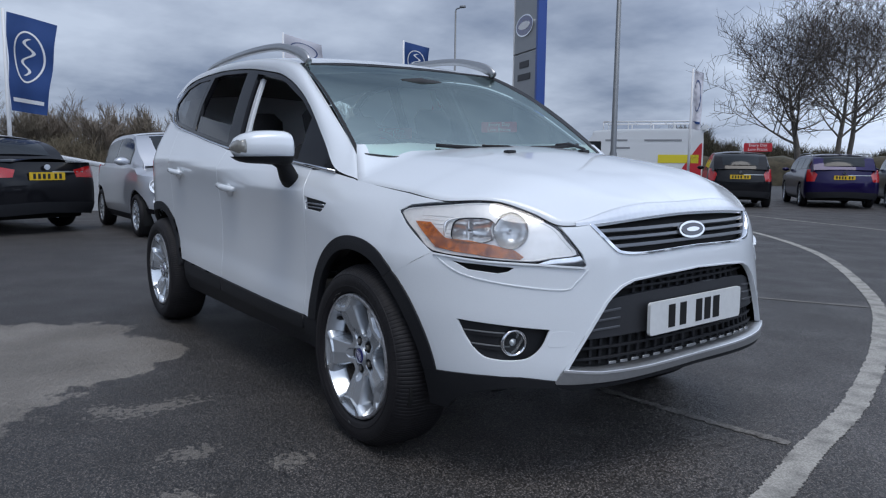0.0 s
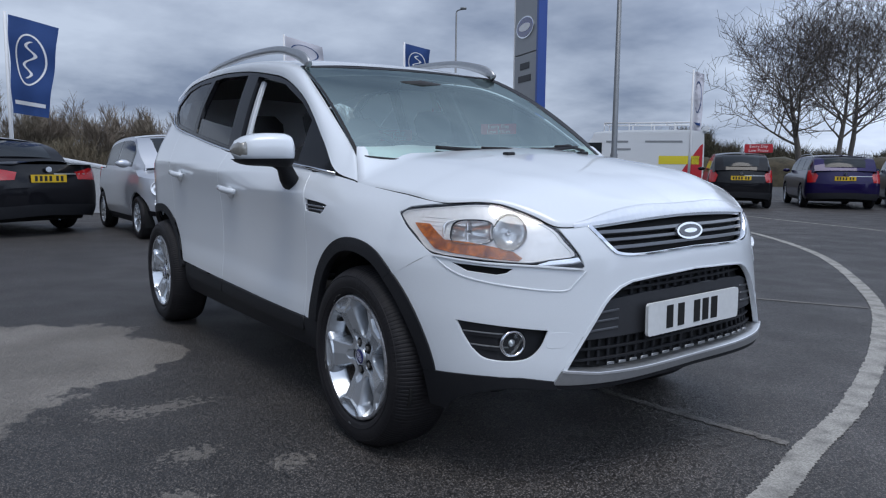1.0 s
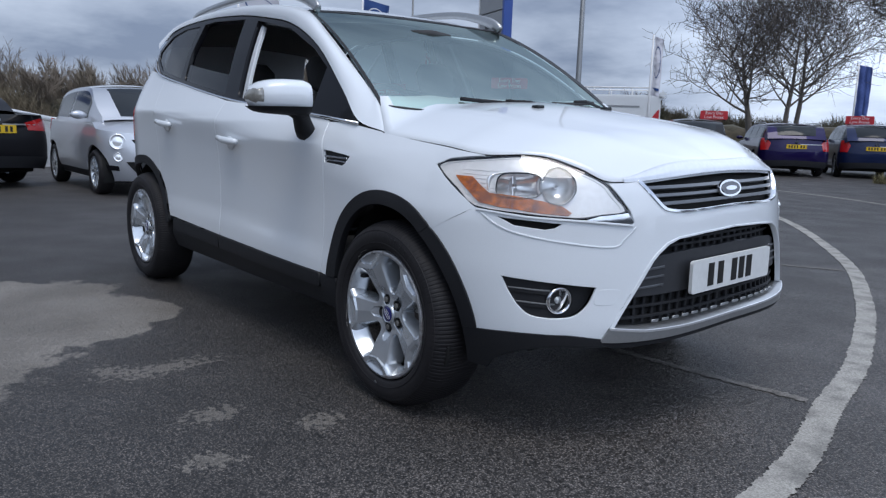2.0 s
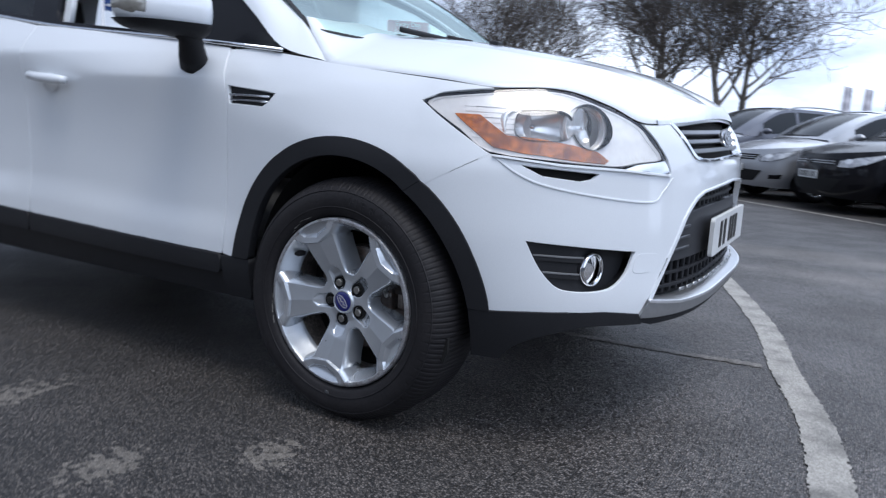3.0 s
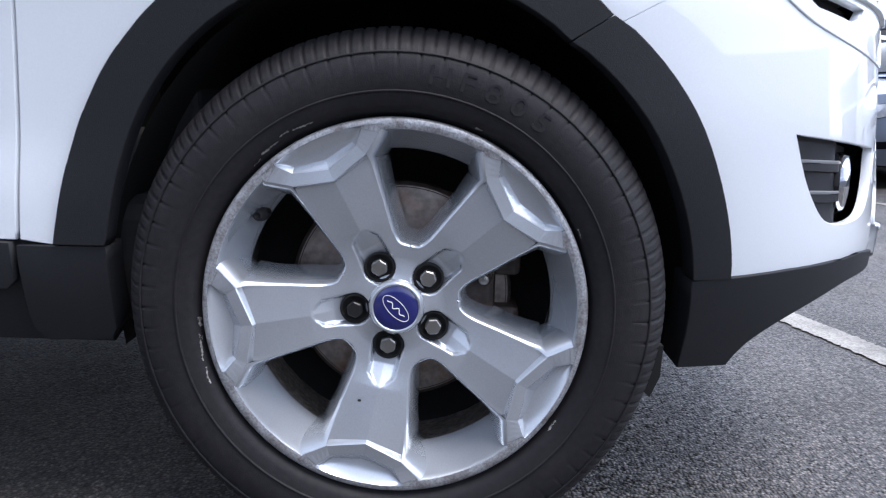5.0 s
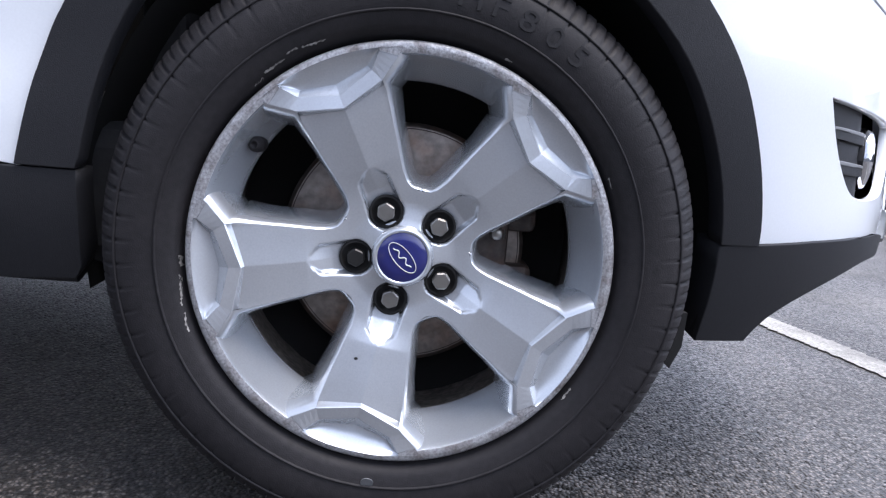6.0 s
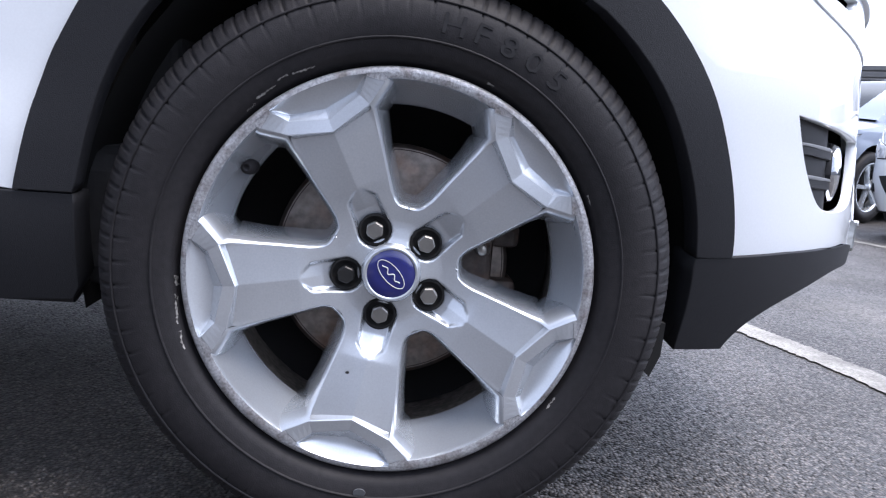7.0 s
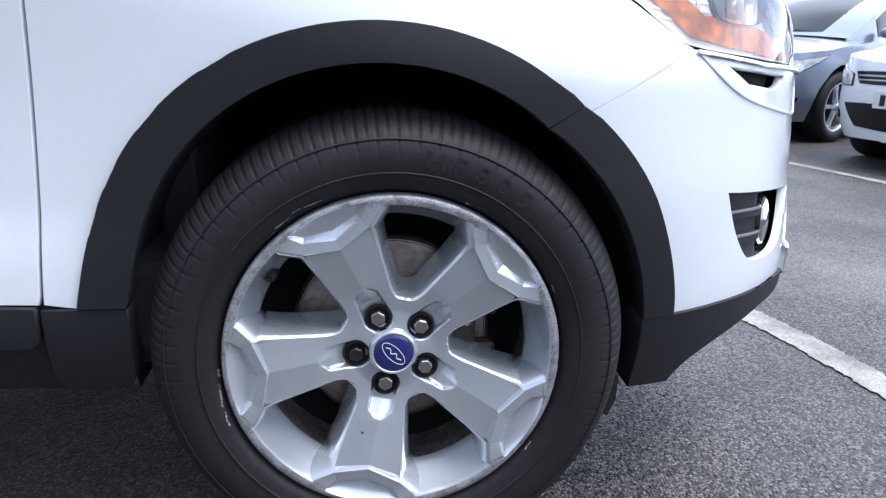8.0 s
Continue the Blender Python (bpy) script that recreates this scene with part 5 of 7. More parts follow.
# cabin inside
cab = box_part("dashboard", (-0.75, -0.66, 0.80, -0.36, 0.66, 1.06), M["trim"], car, "dark dashboard", bevel=0.06)
wheel_pts = [(-0.80 + 0.08 * math.sin(t), -0.36 + 0.185 * math.cos(t), 1.03 + 0.17 * math.sin(t)) for t in np.linspace(0, 2 * math.pi, 33)]
tube("steering_wheel", wheel_pts, 0.014, M["trim"], car, "dark steering wheel", sides=8, up=(0.9, 0, 0.4))
for x0 in (-1.35, -2.2):
    for y0 in (-0.36, 0.36):
        seat = loft("car_seat", [[(x0 + 0.27 + dx, y0 + w * math.cos(t), z + 0) for t in np.linspace(0, 2 * math.pi, 16, endpoint=False) for dx in [-0.08 * math.sin(t) - (z - 0.6) * 0.30]] for z, w in ((0.5, 0.23), (0.7, 0.25), (0.95, 0.25), (1.12, 0.22), (1.17, 0.12))], M["cloth"], car, "dark cloth car seat", closed=True, caps=True)
        loft("headrest", [[(x0 + 0.27 - 0.055 * math.sin(t) - (z - 0.6) * 0.26, y0 + w * math.cos(t), z) for t in np.linspace(0, 2 * math.pi, 14, endpoint=False)] for z, w in ((1.18, 0.08), (1.21, 0.125), (1.31, 0.13), (1.36, 0.08))], M["cloth"], seat, "", closed=True, caps=True)
box_part("cabin_floor", (-3.3, -0.80, 0.28, -0.30, 0.80, 0.46), M["trim"], car, "dark cabin floor and underbody", bevel=0.03)
box_part("bulkhead", (-0.36, -0.70, 0.30, -0.30, 0.70, 1.03), M["trim"], car, "dark bulkhead", bevel=0.01)
for side in (-1, 1):
    tube("pillar_lining", [(-1.55, side * 0.70, 1.0), (-1.60, side * 0.66, 1.3), (-1.63, side * 0.61, 1.54)], 0.035, M["beige"], car, "pale pillar lining", sides=8, squash=0.5)
tube("rear_view_mirror", [(-0.86, -0.12, 1.46), (-0.85, 0.0, 1.465), (-0.86, 0.12, 1.46)], [0.03, 0.036, 0.03], M["trim"], car, "dark rear-view mirror", sides=8, squash=0.8)
for x0, y0, z0, k in ((-0.62, 0.34, 1.237, 0.55), (-2.05, 0.58, 1.245, 0.75)):
    sm = Matrix.Translation((x0, y0, z0)) @ Matrix.Rotation(radians(50), 4, "Z")
    card = prism("price_card", rr(0.17 * k, 0.05 * k, 0.012 * k), 0.004, M["redprint"], car, "red price card inside the car", sm)
    words("Every Day\nLow Prices", 0.05 * k, M["whiteprint"], sm @ Matrix.Translation((0, -0.002, 0)) @ Matrix.Rotation(radians(90), 4, "X"), card)
    tube("card_stalk", [(x0, y0, z0), (x0, y0 + 0.01, 1.02)], 0.004, M["trim"], card, sides=5)
# inner arches
for x0 in (0.0, -2.69):
    for side in (-1, 1):
        rows = []
        for y in (0.815, 0.78, 0.60, 0.50):
            rows.append([(x0 + 0.385 * math.cos(t), side * y, 0.345 + 0.415 * math.sin(t)) for t in np.linspace(radians(-12), radians(192), 30)])
        rows.append([(x0, side * 0.50, 0.345)] * 30)
        loft("arch_liner", rows, M["void"], car, "black wheel arch liner")
for side in (-1, 1):
    prism("mud_flap", [(-0.014, 0.30), (0.020, 0.30), (0.019, 0.258), (0.008, 0.230), (-0.004, 0.240), (-0.014, 0.258)], 0.010, M["void"], car, "small black flap ahead of the wheel", Matrix.Translation((0.322, side * 0.868 - 0.005, 0)))

# ---- alloy wheels ----
def make_wheel(parent, detailed=True):
    """An 18 inch five-spoke wheel round the origin, its face to -y."""
    wheel = new("wheel")
    wheel.parent = parent
    prof = [(0.226, 0.0), (0.2372, -0.006), (0.2410, -0.010), (0.2445, -0.0245), (0.2545, -0.0325), (0.285, -0.0365), (0.303, -0.0355), (0.318, -0.028), (0.329, -0.015), (0.337, 0.000), (0.3425, 0.014), (0.346, 0.03), (0.347, 0.07), (0.347, 0.11), (0.3465, 0.15), (0.343, 0.17), (0.335, 0.185), (0.30, 0.20), (0.25, 0.19), (0.235, 0.175)]

    def sipes(i, k, r, h):
        """Thin cuts across the shoulder, every other one longer, and grooves round the tread."""
        cut, long = k % 6 == 0, k % 12 == 0
        if cut and (8 <= i <= 11 or (long and i == 7)):
            return r - 0.0032, h + 0.0028
        if cut and i in (12, 13):
            return r - 0.005, h
        return r, h

    lathe("tyre", prof, M["rubber"], wheel, "black low-profile tyre", 864, wobble=sipes)
    for r0, hh in ((0.268, -0.0344), (0.312, -0.0312)):
        lathe("sidewall_ring", [(r0 - 0.002, hh + 0.002), (r0 - 0.001, hh - 0.0018), (r0 + 0.001, hh - 0.0018), (r0 + 0.002, hh + 0.002)], M["rubber"], wheel, "", 96)
    lathe("rim", [(0.2385, -0.010), (0.2382, -0.022), (0.2370, -0.0266), (0.2345, -0.0284), (0.2305, -0.0286)], M["kerbed"], wheel, "scuffed outer rim lip", 200)
    lathe("inner_barrel", [(0.1995, 0.034), (0.204, 0.044), (0.211, 0.09), (0.222, 0.175)], M["brakedust"], wheel, "grimy inner barrel of the rim", 90)

    def top(r):
        return pchip([0.03, 0.045, 0.06, 0.085, 0.12, 0.17, 0.20, 0.23], [0.004, 0.0075, 0.0095, 0.0095, 0.0070, 0.0035, 0.0025, 0.0020], r)

    # one fifth of the casting: (along the spoke, across it)
    EDGE = [(0.0455, 0.0331), (0.0625, 0.0454), (0.0665, 0.0425), (0.0715, 0.0375), (0.079, 0.0350), (0.094, 0.0350), (0.132, 0.0418), (0.185, 0.0500)]
    # the raised lip at the spoke's end, as half lines from tip to middle: its foot, inner and outer edge, and the dish behind it
    LIP_IN = [(0.2085, 0.0735, -0.0272), (0.1915, 0.0485, -0.0262), (0.1775, 0.0, -0.0258)]
    LIP_OUT = [(0.2205, 0.0565, -0.0268), (0.2045, 0.0420, -0.0243), (0.1915, 0.0, -0.0237)]
    DISH_IN = [(0.2228, 0.0575, -0.0244), (0.2110, 0.0385, -0.0165), (0.2042, 0.0, -0.0150)]
    FOOT = [(0.1915, 0.0500), (0.1852, 0.0250), (0.1790, 0.0), (0.1852, -0.0250), (0.1915, -0.0500)]

    def whole(line, k=4):
        """The half line and its mirror image, with k steps to each stretch."""
        h = np.array(line)
        full = np.concatenate([h, (h * (1, -1, 1))[:-1][::-1]])
        out = [p + (q - p) * j / k for p, q in zip(full, full[1:]) for j in range(k)]
        return np.array(out + [full[-1]])

    right = [(r, -q) for r, q in EDGE]
    inner = [(0.0350 * math.cos(t), 0.0350 * math.sin(t)) for t in np.linspace(radians(-36), radians(36), 9)]
    outline = inner + EDGE + FOOT + right[::-1]

    def face(u, v):
        u, v = np.asarray(u, float), np.asarray(v, float)
        r = np.hypot(u, v)
        h = top(r) + 0.0010 - 0.0055 * np.clip(1 - np.abs(v) / 0.045, 0, 1) * np.clip((u - 0.06) / 0.05, 0, 1)
        half = np.where(u < 0.054, np.sqrt(np.clip(0.0200 ** 2 - (u - 0.054) ** 2, 0, 1)), np.interp(u, [0.054, 0.060, 0.095, 0.106], [0.0200, 0.0190, 0.0170, 0.0070]))
        half = np.where(u > 0.106, 0.007 - (u - 0.106) * 3.0, half)
        drop = np.interp(u, [0.034, 0.054, 0.082, 0.107], [0.0085, 0.0100, 0.0100, 0.0008])
        k = np.clip((half - np.abs(v)) / 0.0055 + 0.4, 0, 1)
        h = h + drop * k * k * (3 - 2 * k)
        return np.stack([u, h, v], -1)

    def dished(r, q, h):
        """The rim stands forward of the hub: outer places come forward and in."""
        k = np.clip((np.hypot(r, q) - 0.062) / 0.14, 0, 1.2)
        f = 1 - 0.028 * np.minimum(k, 1)
        return r * f, q * f, h - 0.0215 * np.minimum(k, 1)

    bm_out = smooth_line(EDGE, 3)
    edge_line = np.concatenate([bm_out, [(0.1968, 0.0500), (0.2145, 0.0757)], [(0.2245, 0.0832)]])
    d = np.gradient(edge_line, axis=0)
    d /= np.linalg.norm(d, axis=1, keepdims=True)
    out = np.stack([-d[:, 1], d[:, 0]], -1)
    hs = np.array([float(face(r, q)[1]) for r, q in edge_line])
    hs[-3:] = [-0.0046, -0.0057, -0.0062]
    flare = np.interp(np.arange(len(edge_line)), [0, len(edge_line) - 6, len(edge_line) - 3, len(edge_line) - 1], [1.0, 1.0, 1.5, 1.7])
    for k in range(5):
        ang = radians(114.8 - 72 * k)
        ca, sa = math.cos(ang), math.sin(ang)

        def place(r, q, h):
            r, q, h = dished(r, q, h)
            return (r * ca - q * sa, h, r * sa + q * ca)

        def turned(u, v):
            p = face(u, v)
            r, q, h = dished(p[:, 0], p[:, 2], p[:, 1])
            return np.stack([r * ca - q * sa, h, r * sa + q * ca], -1)

        skin("spoke", turned, outline, M["alloy"], wheel, step=0.0025, depth=0, label="wide flared silver spoke")
        for sgn in (-1, 1):
            rows = []
            for off, dh in ((0.0, 0.0), (0.0012, 0.0006), (0.0042, 0.0050), (0.0075, 0.0150), (0.0105, 0.034), (0.0125, 0.052), (0.0135, 0.07)):
                rows.append([place(r + o[0] * off * g, sgn * (q + o[1] * off * g), h + dh) for (r, q), o, h, g in zip(edge_line, out, hs, flare)])
            loft("spoke_wall", rows if sgn > 0 else [r[::-1] for r in rows], M["alloy"], wheel, "")
        def set_at(p):
            return (p[0] * ca - p[1] * sa, p[2], p[0] * sa + p[1] * ca)

        feet = np.array([FOOT[0]] + [np.array(p) + (np.array(q) - p) * j / 2 for p, q in zip(FOOT, FOOT[1:]) for j in (1, 2)])
        lip_in, lip_out, dish_in = whole(LIP_IN), whole(LIP_OUT), whole(DISH_IN)
        mid = lip_in[4:13]
        rows = [[tuple(turned(np.array([r]), np.array([q]))[0]) for r, q in feet], [set_at(p + (-0.0012, 0, 0.0012)) for p in mid], [set_at(p) for p in mid]]
        loft("lip_chamfer", rows, M["alloy"], wheel, "bevelled foot of the spoke's lip", smooth=False)
        rows = [[set_at(p) for p in lip_in], [set_at(p) for p in lip_out], [set_at(p * 0.85 + f * 0.15 + (0, 0, 0.0004)) for p, f in zip(lip_out, dish_in)], [set_at(p) for p in dish_in]]
        loft("spoke_lip", rows, M["alloy"], wheel, "raised flat lip across the spoke's end", smooth=False)
        flange = np.array([(math.sqrt(0.2308 ** 2 - q * q), q, -0.0272) for _, q, _ in dish_in])
        rows = []
        for t in (0.0, 0.04, 0.3, 0.65, 0.92, 1.0):
            rows.append([set_at(p * (1 - t) + f * t + (0, 0, 0.0030 * 4 * t * (1 - t))) for p, f in zip(dish_in, flange)])
        loft("spoke_dish", rows, M["alloy"], wheel, "dished recess at the spoke's end")
        for sgn in (-1, 1):
            tip = [(0.2085, 0.0735, -0.0272), (0.2205, 0.0565, -0.0274), (0.2235, 0.0575, -0.0276), (0.2161, 0.0812, -0.0276), (0.2140, 0.0795, -0.0276)]
            mesh_part("spoke_tip", [set_at((r, sgn * q, h - 0.0003)) for r, q, h in tip], [(0, 1, 2, 3, 4)], M["kerbed"], wheel, "kerbed corner of the spoke", smooth=False)
        turns = [radians(t) for t in np.linspace(17.5, 54.5, 15)]
        band = [(0.2308, -0.0286), (0.2270, -0.0286), (0.2245, -0.0276)]
        loft("scuffed_band", [[(r * math.cos(ang + t), h, r * math.sin(ang + t)) for t in turns[1:-1]] for r, h in band], M["kerbed"], wheel, "scuffed flat of the rim between two spokes")
        slope = [(0.2245, -0.0276), (0.2232, -0.0250), (0.2215, -0.019), (0.2135, 0.0), (0.2035, 0.024), (0.2000, 0.030), (0.1990, 0.036)]
        loft("rim_slope", [[(r * math.cos(ang + t), h, r * math.sin(ang + t)) for t in turns] for r, h in slope], M["alloy"], wheel, "bright sloping inner rim between two spokes")
        nutm = Matrix.Translation(place(0.054, 0, 0.0))
        cup = lathe("nut_recess", [(0.0198, 0.0200), (0.0194, 0.0122), (0.0168, 0.0115), (0.0160, 0.0165), (0.0, 0.0172)], M["void"], wheel, "", 24)
        cup.data.transform(nutm)
        bm = bmesh.new()
        bmesh.ops.create_cone(bm, cap_ends=True, segments=6, radius1=0.0112, radius2=0.0112, depth=0.02)
        bmesh.ops.bevel(bm, geom=[e for e in bm.edges], offset=0.0015, segments=1, affect="EDGES")
        bmesh.ops.transform(bm, matrix=nutm @ Matrix.Translation((0, 0.016, 0)) @ Matrix.Rotation(radians(90), 4, "X") @ Matrix.Rotation(0.3 * k, 4, "Z"), verts=bm.verts)
        part("wheel_nut", bm, M["char"] if k == 4 else M["nut"], wheel, "dark locking wheel nut" if k == 4 else "steel wheel nut")
    lathe("centre_cap", [(0.0, -0.004), (0.018, -0.0035), (0.0285, -0.002), (0.0300, 0.0)], M["blue"], wheel, "blue centre cap with a silver oval", 40)
    lathe("cap_ring", [(0.0285, -0.0015), (0.030, -0.0035), (0.0325, -0.003), (0.0360, 0.0055)], M["alloy"], wheel, "", 40)
    ring = [(0.0215 * math.cos(t), -0.0042, 0.0095 * math.sin(t)) for t in np.linspace(0, 2 * math.pi, 33)]
    oval = tube("cap_oval", ring, 0.0005, M["whiteprint"], wheel, sides=5, up=(0, 1, 0))
    oval.data.transform(Matrix.Rotation(radians(46), 4, "Y"))
    wave = [(x, -0.0044, 0.0030 * math.sin(x * 520) * (1 - abs(x) / 0.02)) for x in np.linspace(-0.015, 0.015, 40)]
    mark = tube("cap_mark", wave, 0.0007, M["whiteprint"], wheel, "thin silver wave mark", sides=5, up=(0, 1, 0))
    mark.data.transform(Matrix.Rotation(radians(46), 4, "Y"))
    a0 = radians(146.6)
    valve = lathe("valve", [(0.0, -0.006), (0.0030, -0.006), (0.0034, -0.009), (0.0052, -0.009), (0.0060, -0.002), (0.0085, 0.000), (0.0095, 0.012), (0.0095, 0.024)], M["rubber"], wheel, "black valve stem", 20)
    valve.data.transform(Matrix.Translation((0.2060 * math.cos(a0), 0.003, 0.2060 * math.sin(a0))))
    # pale scrapes along the tyre's bead
    rnd = random.Random(4)
    for d0, d1, r0 in ((113, 119, 0.2500), (120, 123, 0.2515), (124, 130, 0.2480), (131, 134, 0.2450), (183, 186, 0.2440), (188, 196, 0.2450), (198, 203, 0.2470), (24, 27, 0.2450), (-37, -33, 0.2455), (66, 68, 0.2455)):
        rows, r_ = [], r0
        for t in np.linspace(d0, d1, max(4, int((d1 - d0) * 3))):
            r_ += rnd.uniform(-0.0005, 0.0005)
            w_ = rnd.uniform(0.0002, 0.0013)
            c, s_ = math.cos(radians(t)), math.sin(radians(t))
            rows.append([(q * c, float(np.interp(q, [0.2410, 0.2445, 0.2545], [-0.010, -0.0245, -0.0325])) - 0.0005, q * s_) for q in (r_ - w_, r_ + w_)])
        loft("kerb_scrape", rows, M["scrape"], wheel, "pale scrape on the tyre's edge")
    disc = lathe("brake_disc", [(0.06, 0.085), (0.146, 0.085), (0.151, 0.088), (0.151, 0.11), (0.06, 0.11)], M["disc"], wheel, "rust-stained brake disc", 64)
    lathe("disc_bell", [(0.03, 0.06), (0.070, 0.062), (0.078, 0.085)], M["disc"], wheel, "", 40)
    bm = bmesh.new()
    box(bm, 0.078, 0.055, -0.066, 0.128, 0.135, 0.066, 0.010)
    box(bm, 0.120, 0.066, -0.050, 0.162, 0.130, -0.012, 0.008)
    box(bm, 0.120, 0.066, 0.030, 0.162, 0.130, 0.060, 0.008)
    caliper = part("brake_caliper", bm, M["castiron"], wheel, "rusty brake caliper")
    for x0, z0 in ((0.112, 0.028), (0.116, -0.020)):
        bolt = lathe("caliper_bolt", [(0.0, 0.046), (0.006, 0.046), (0.0075, 0.049), (0.0075, 0.056), (0.012, 0.0565), (0.012, 0.060)], M["nut"], caliper, "pale bolt head", 12)
        bolt.data.transform(Matrix.Translation((x0, 0, z0)))
    lathe("disc_rust_rim", [(0.1440, 0.0846), (0.1515, 0.0870), (0.1522, 0.0985), (0.1515, 0.1105)], M["castiron"], disc, "rusted rim of the disc", 64)
    lathe("backing_plate", [(0.0, 0.14), (0.205, 0.14), (0.213, 0.13)], M["void"], wheel, "", 40)
    a0 = radians(-94.5)
    chip = part("stone_chip", disc_bm(0.0024, 0.0018, 10, 0.0006), M["char"], wheel, "small dark chip in the spoke")
    chip.data.transform(Matrix.Translation((-0.0440, -0.0165, -0.1190)))
    dot = part("tyre_mark", disc_bm(0.0075, 0.0075, 16, 0.001), M["greyplastic"], wheel, "small pale tyre mark")
    dot.data.transform(Matrix.Translation((0.262 * math.cos(a0), -0.0348, 0.262 * math.sin(a0))) @ Matrix.Rotation(0.4, 4, "X"))
    for ch, deg in zip("HF805", (80.0, 73.6, 67.2, 60.8, 54.4)):
        t = radians(deg)
        m_ = Matrix.Translation((0.288 * math.cos(t), -0.0364, 0.288 * math.sin(t))) @ Matrix.Rotation(radians(90 - deg), 4, "Y") @ Matrix.Rotation(radians(90), 4, "X") @ Matrix.Diagonal((1.3, 1, 1, 1))
        words(ch, 0.032, M["lettering"], m_, wheel, "tyre_lettering", 0.0006)
    return wheel


front_wheel = make_wheel(car)
UPRIGHT = LEAN.inverted()
front_wheel.matrix_basis = UPRIGHT @ pose(0, -0.866, 0.341)
front_wheel["label"] = "five-spoke silver alloy wheel with a scuffed rim"


def copy_part(ob, m):
    made = {}
    for o in (ob, *ob.children_recursive):
        made[o] = o.copy()
        scene.collection.objects.link(made[o])
        made[o].parent = made.get(o.parent, o.parent)
    made[ob].matrix_basis = m
    return made[ob]


copy_part(front_wheel, UPRIGHT @ pose(-2.69, -0.866, 0.341, 0, 20, 0))
copy_part(front_wheel, UPRIGHT @ pose(0, 0.866, 0.341, 0, 0, 180))
copy_part(front_wheel, UPRIGHT @ pose(-2.69, 0.866, 0.341, 0, 35, 180))

# ---- parked cars ----
def simple_wheel(parent, x, y, r, rim_r, spokes=5, dark=False):
    """A road wheel of radius r at (x, y); its face looks away from the car's middle."""
    wheel = new("wheel")
    wheel.parent = parent
    side = -1 if y < 0 else 1
    wheel.matrix_basis = pose(x, y, r, 0, 17 * x, 0 if side < 0 else 180)
    lathe("tyre", [(rim_r - 0.012, 0.03), (rim_r, -0.004), (rim_r + 0.03, -0.014), (r - 0.03, -0.012), (r - 0.006, 0.01), (r, 0.04), (r, 0.15), (r - 0.02, 0.18), (rim_r, 0.17)], M["rubber"], wheel, "black tyre", 40)
    rim = lathe("rim", [(rim_r, 0.0), (rim_r - 0.012, -0.004), (rim_r - 0.02, 0.01), (rim_r - 0.035, 0.07), (rim_r - 0.03, 0.15)], M["alloy"], wheel, "silver wheel rim", 40)
    for k in range(spokes):
        t = 2 * math.pi * k / spokes + 0.3
        c, s = math.cos(t), math.sin(t)
        rows = [[(rr_ * c - q * s, h, rr_ * s + q * c) for q, h in ((-w, 0.04), (-w * 0.8, 0.008), (w * 0.8, 0.008), (w, 0.04))] for rr_, w in ((0.03, 0.022), (rim_r * 0.55, 0.02), (rim_r - 0.014, 0.028))]
        loft("spoke", rows, M["alloy"], wheel, smooth=False)
    lathe("hub_cap", [(0.0, 0.0), (0.03, 0.002), (0.05, 0.02)], M["alloy"], wheel, "", 20)
    lathe("brake", [(0.0, 0.07), (rim_r - 0.05, 0.07), (rim_r - 0.045, 0.1)], M["void"], wheel, "", 24)
    return wheel


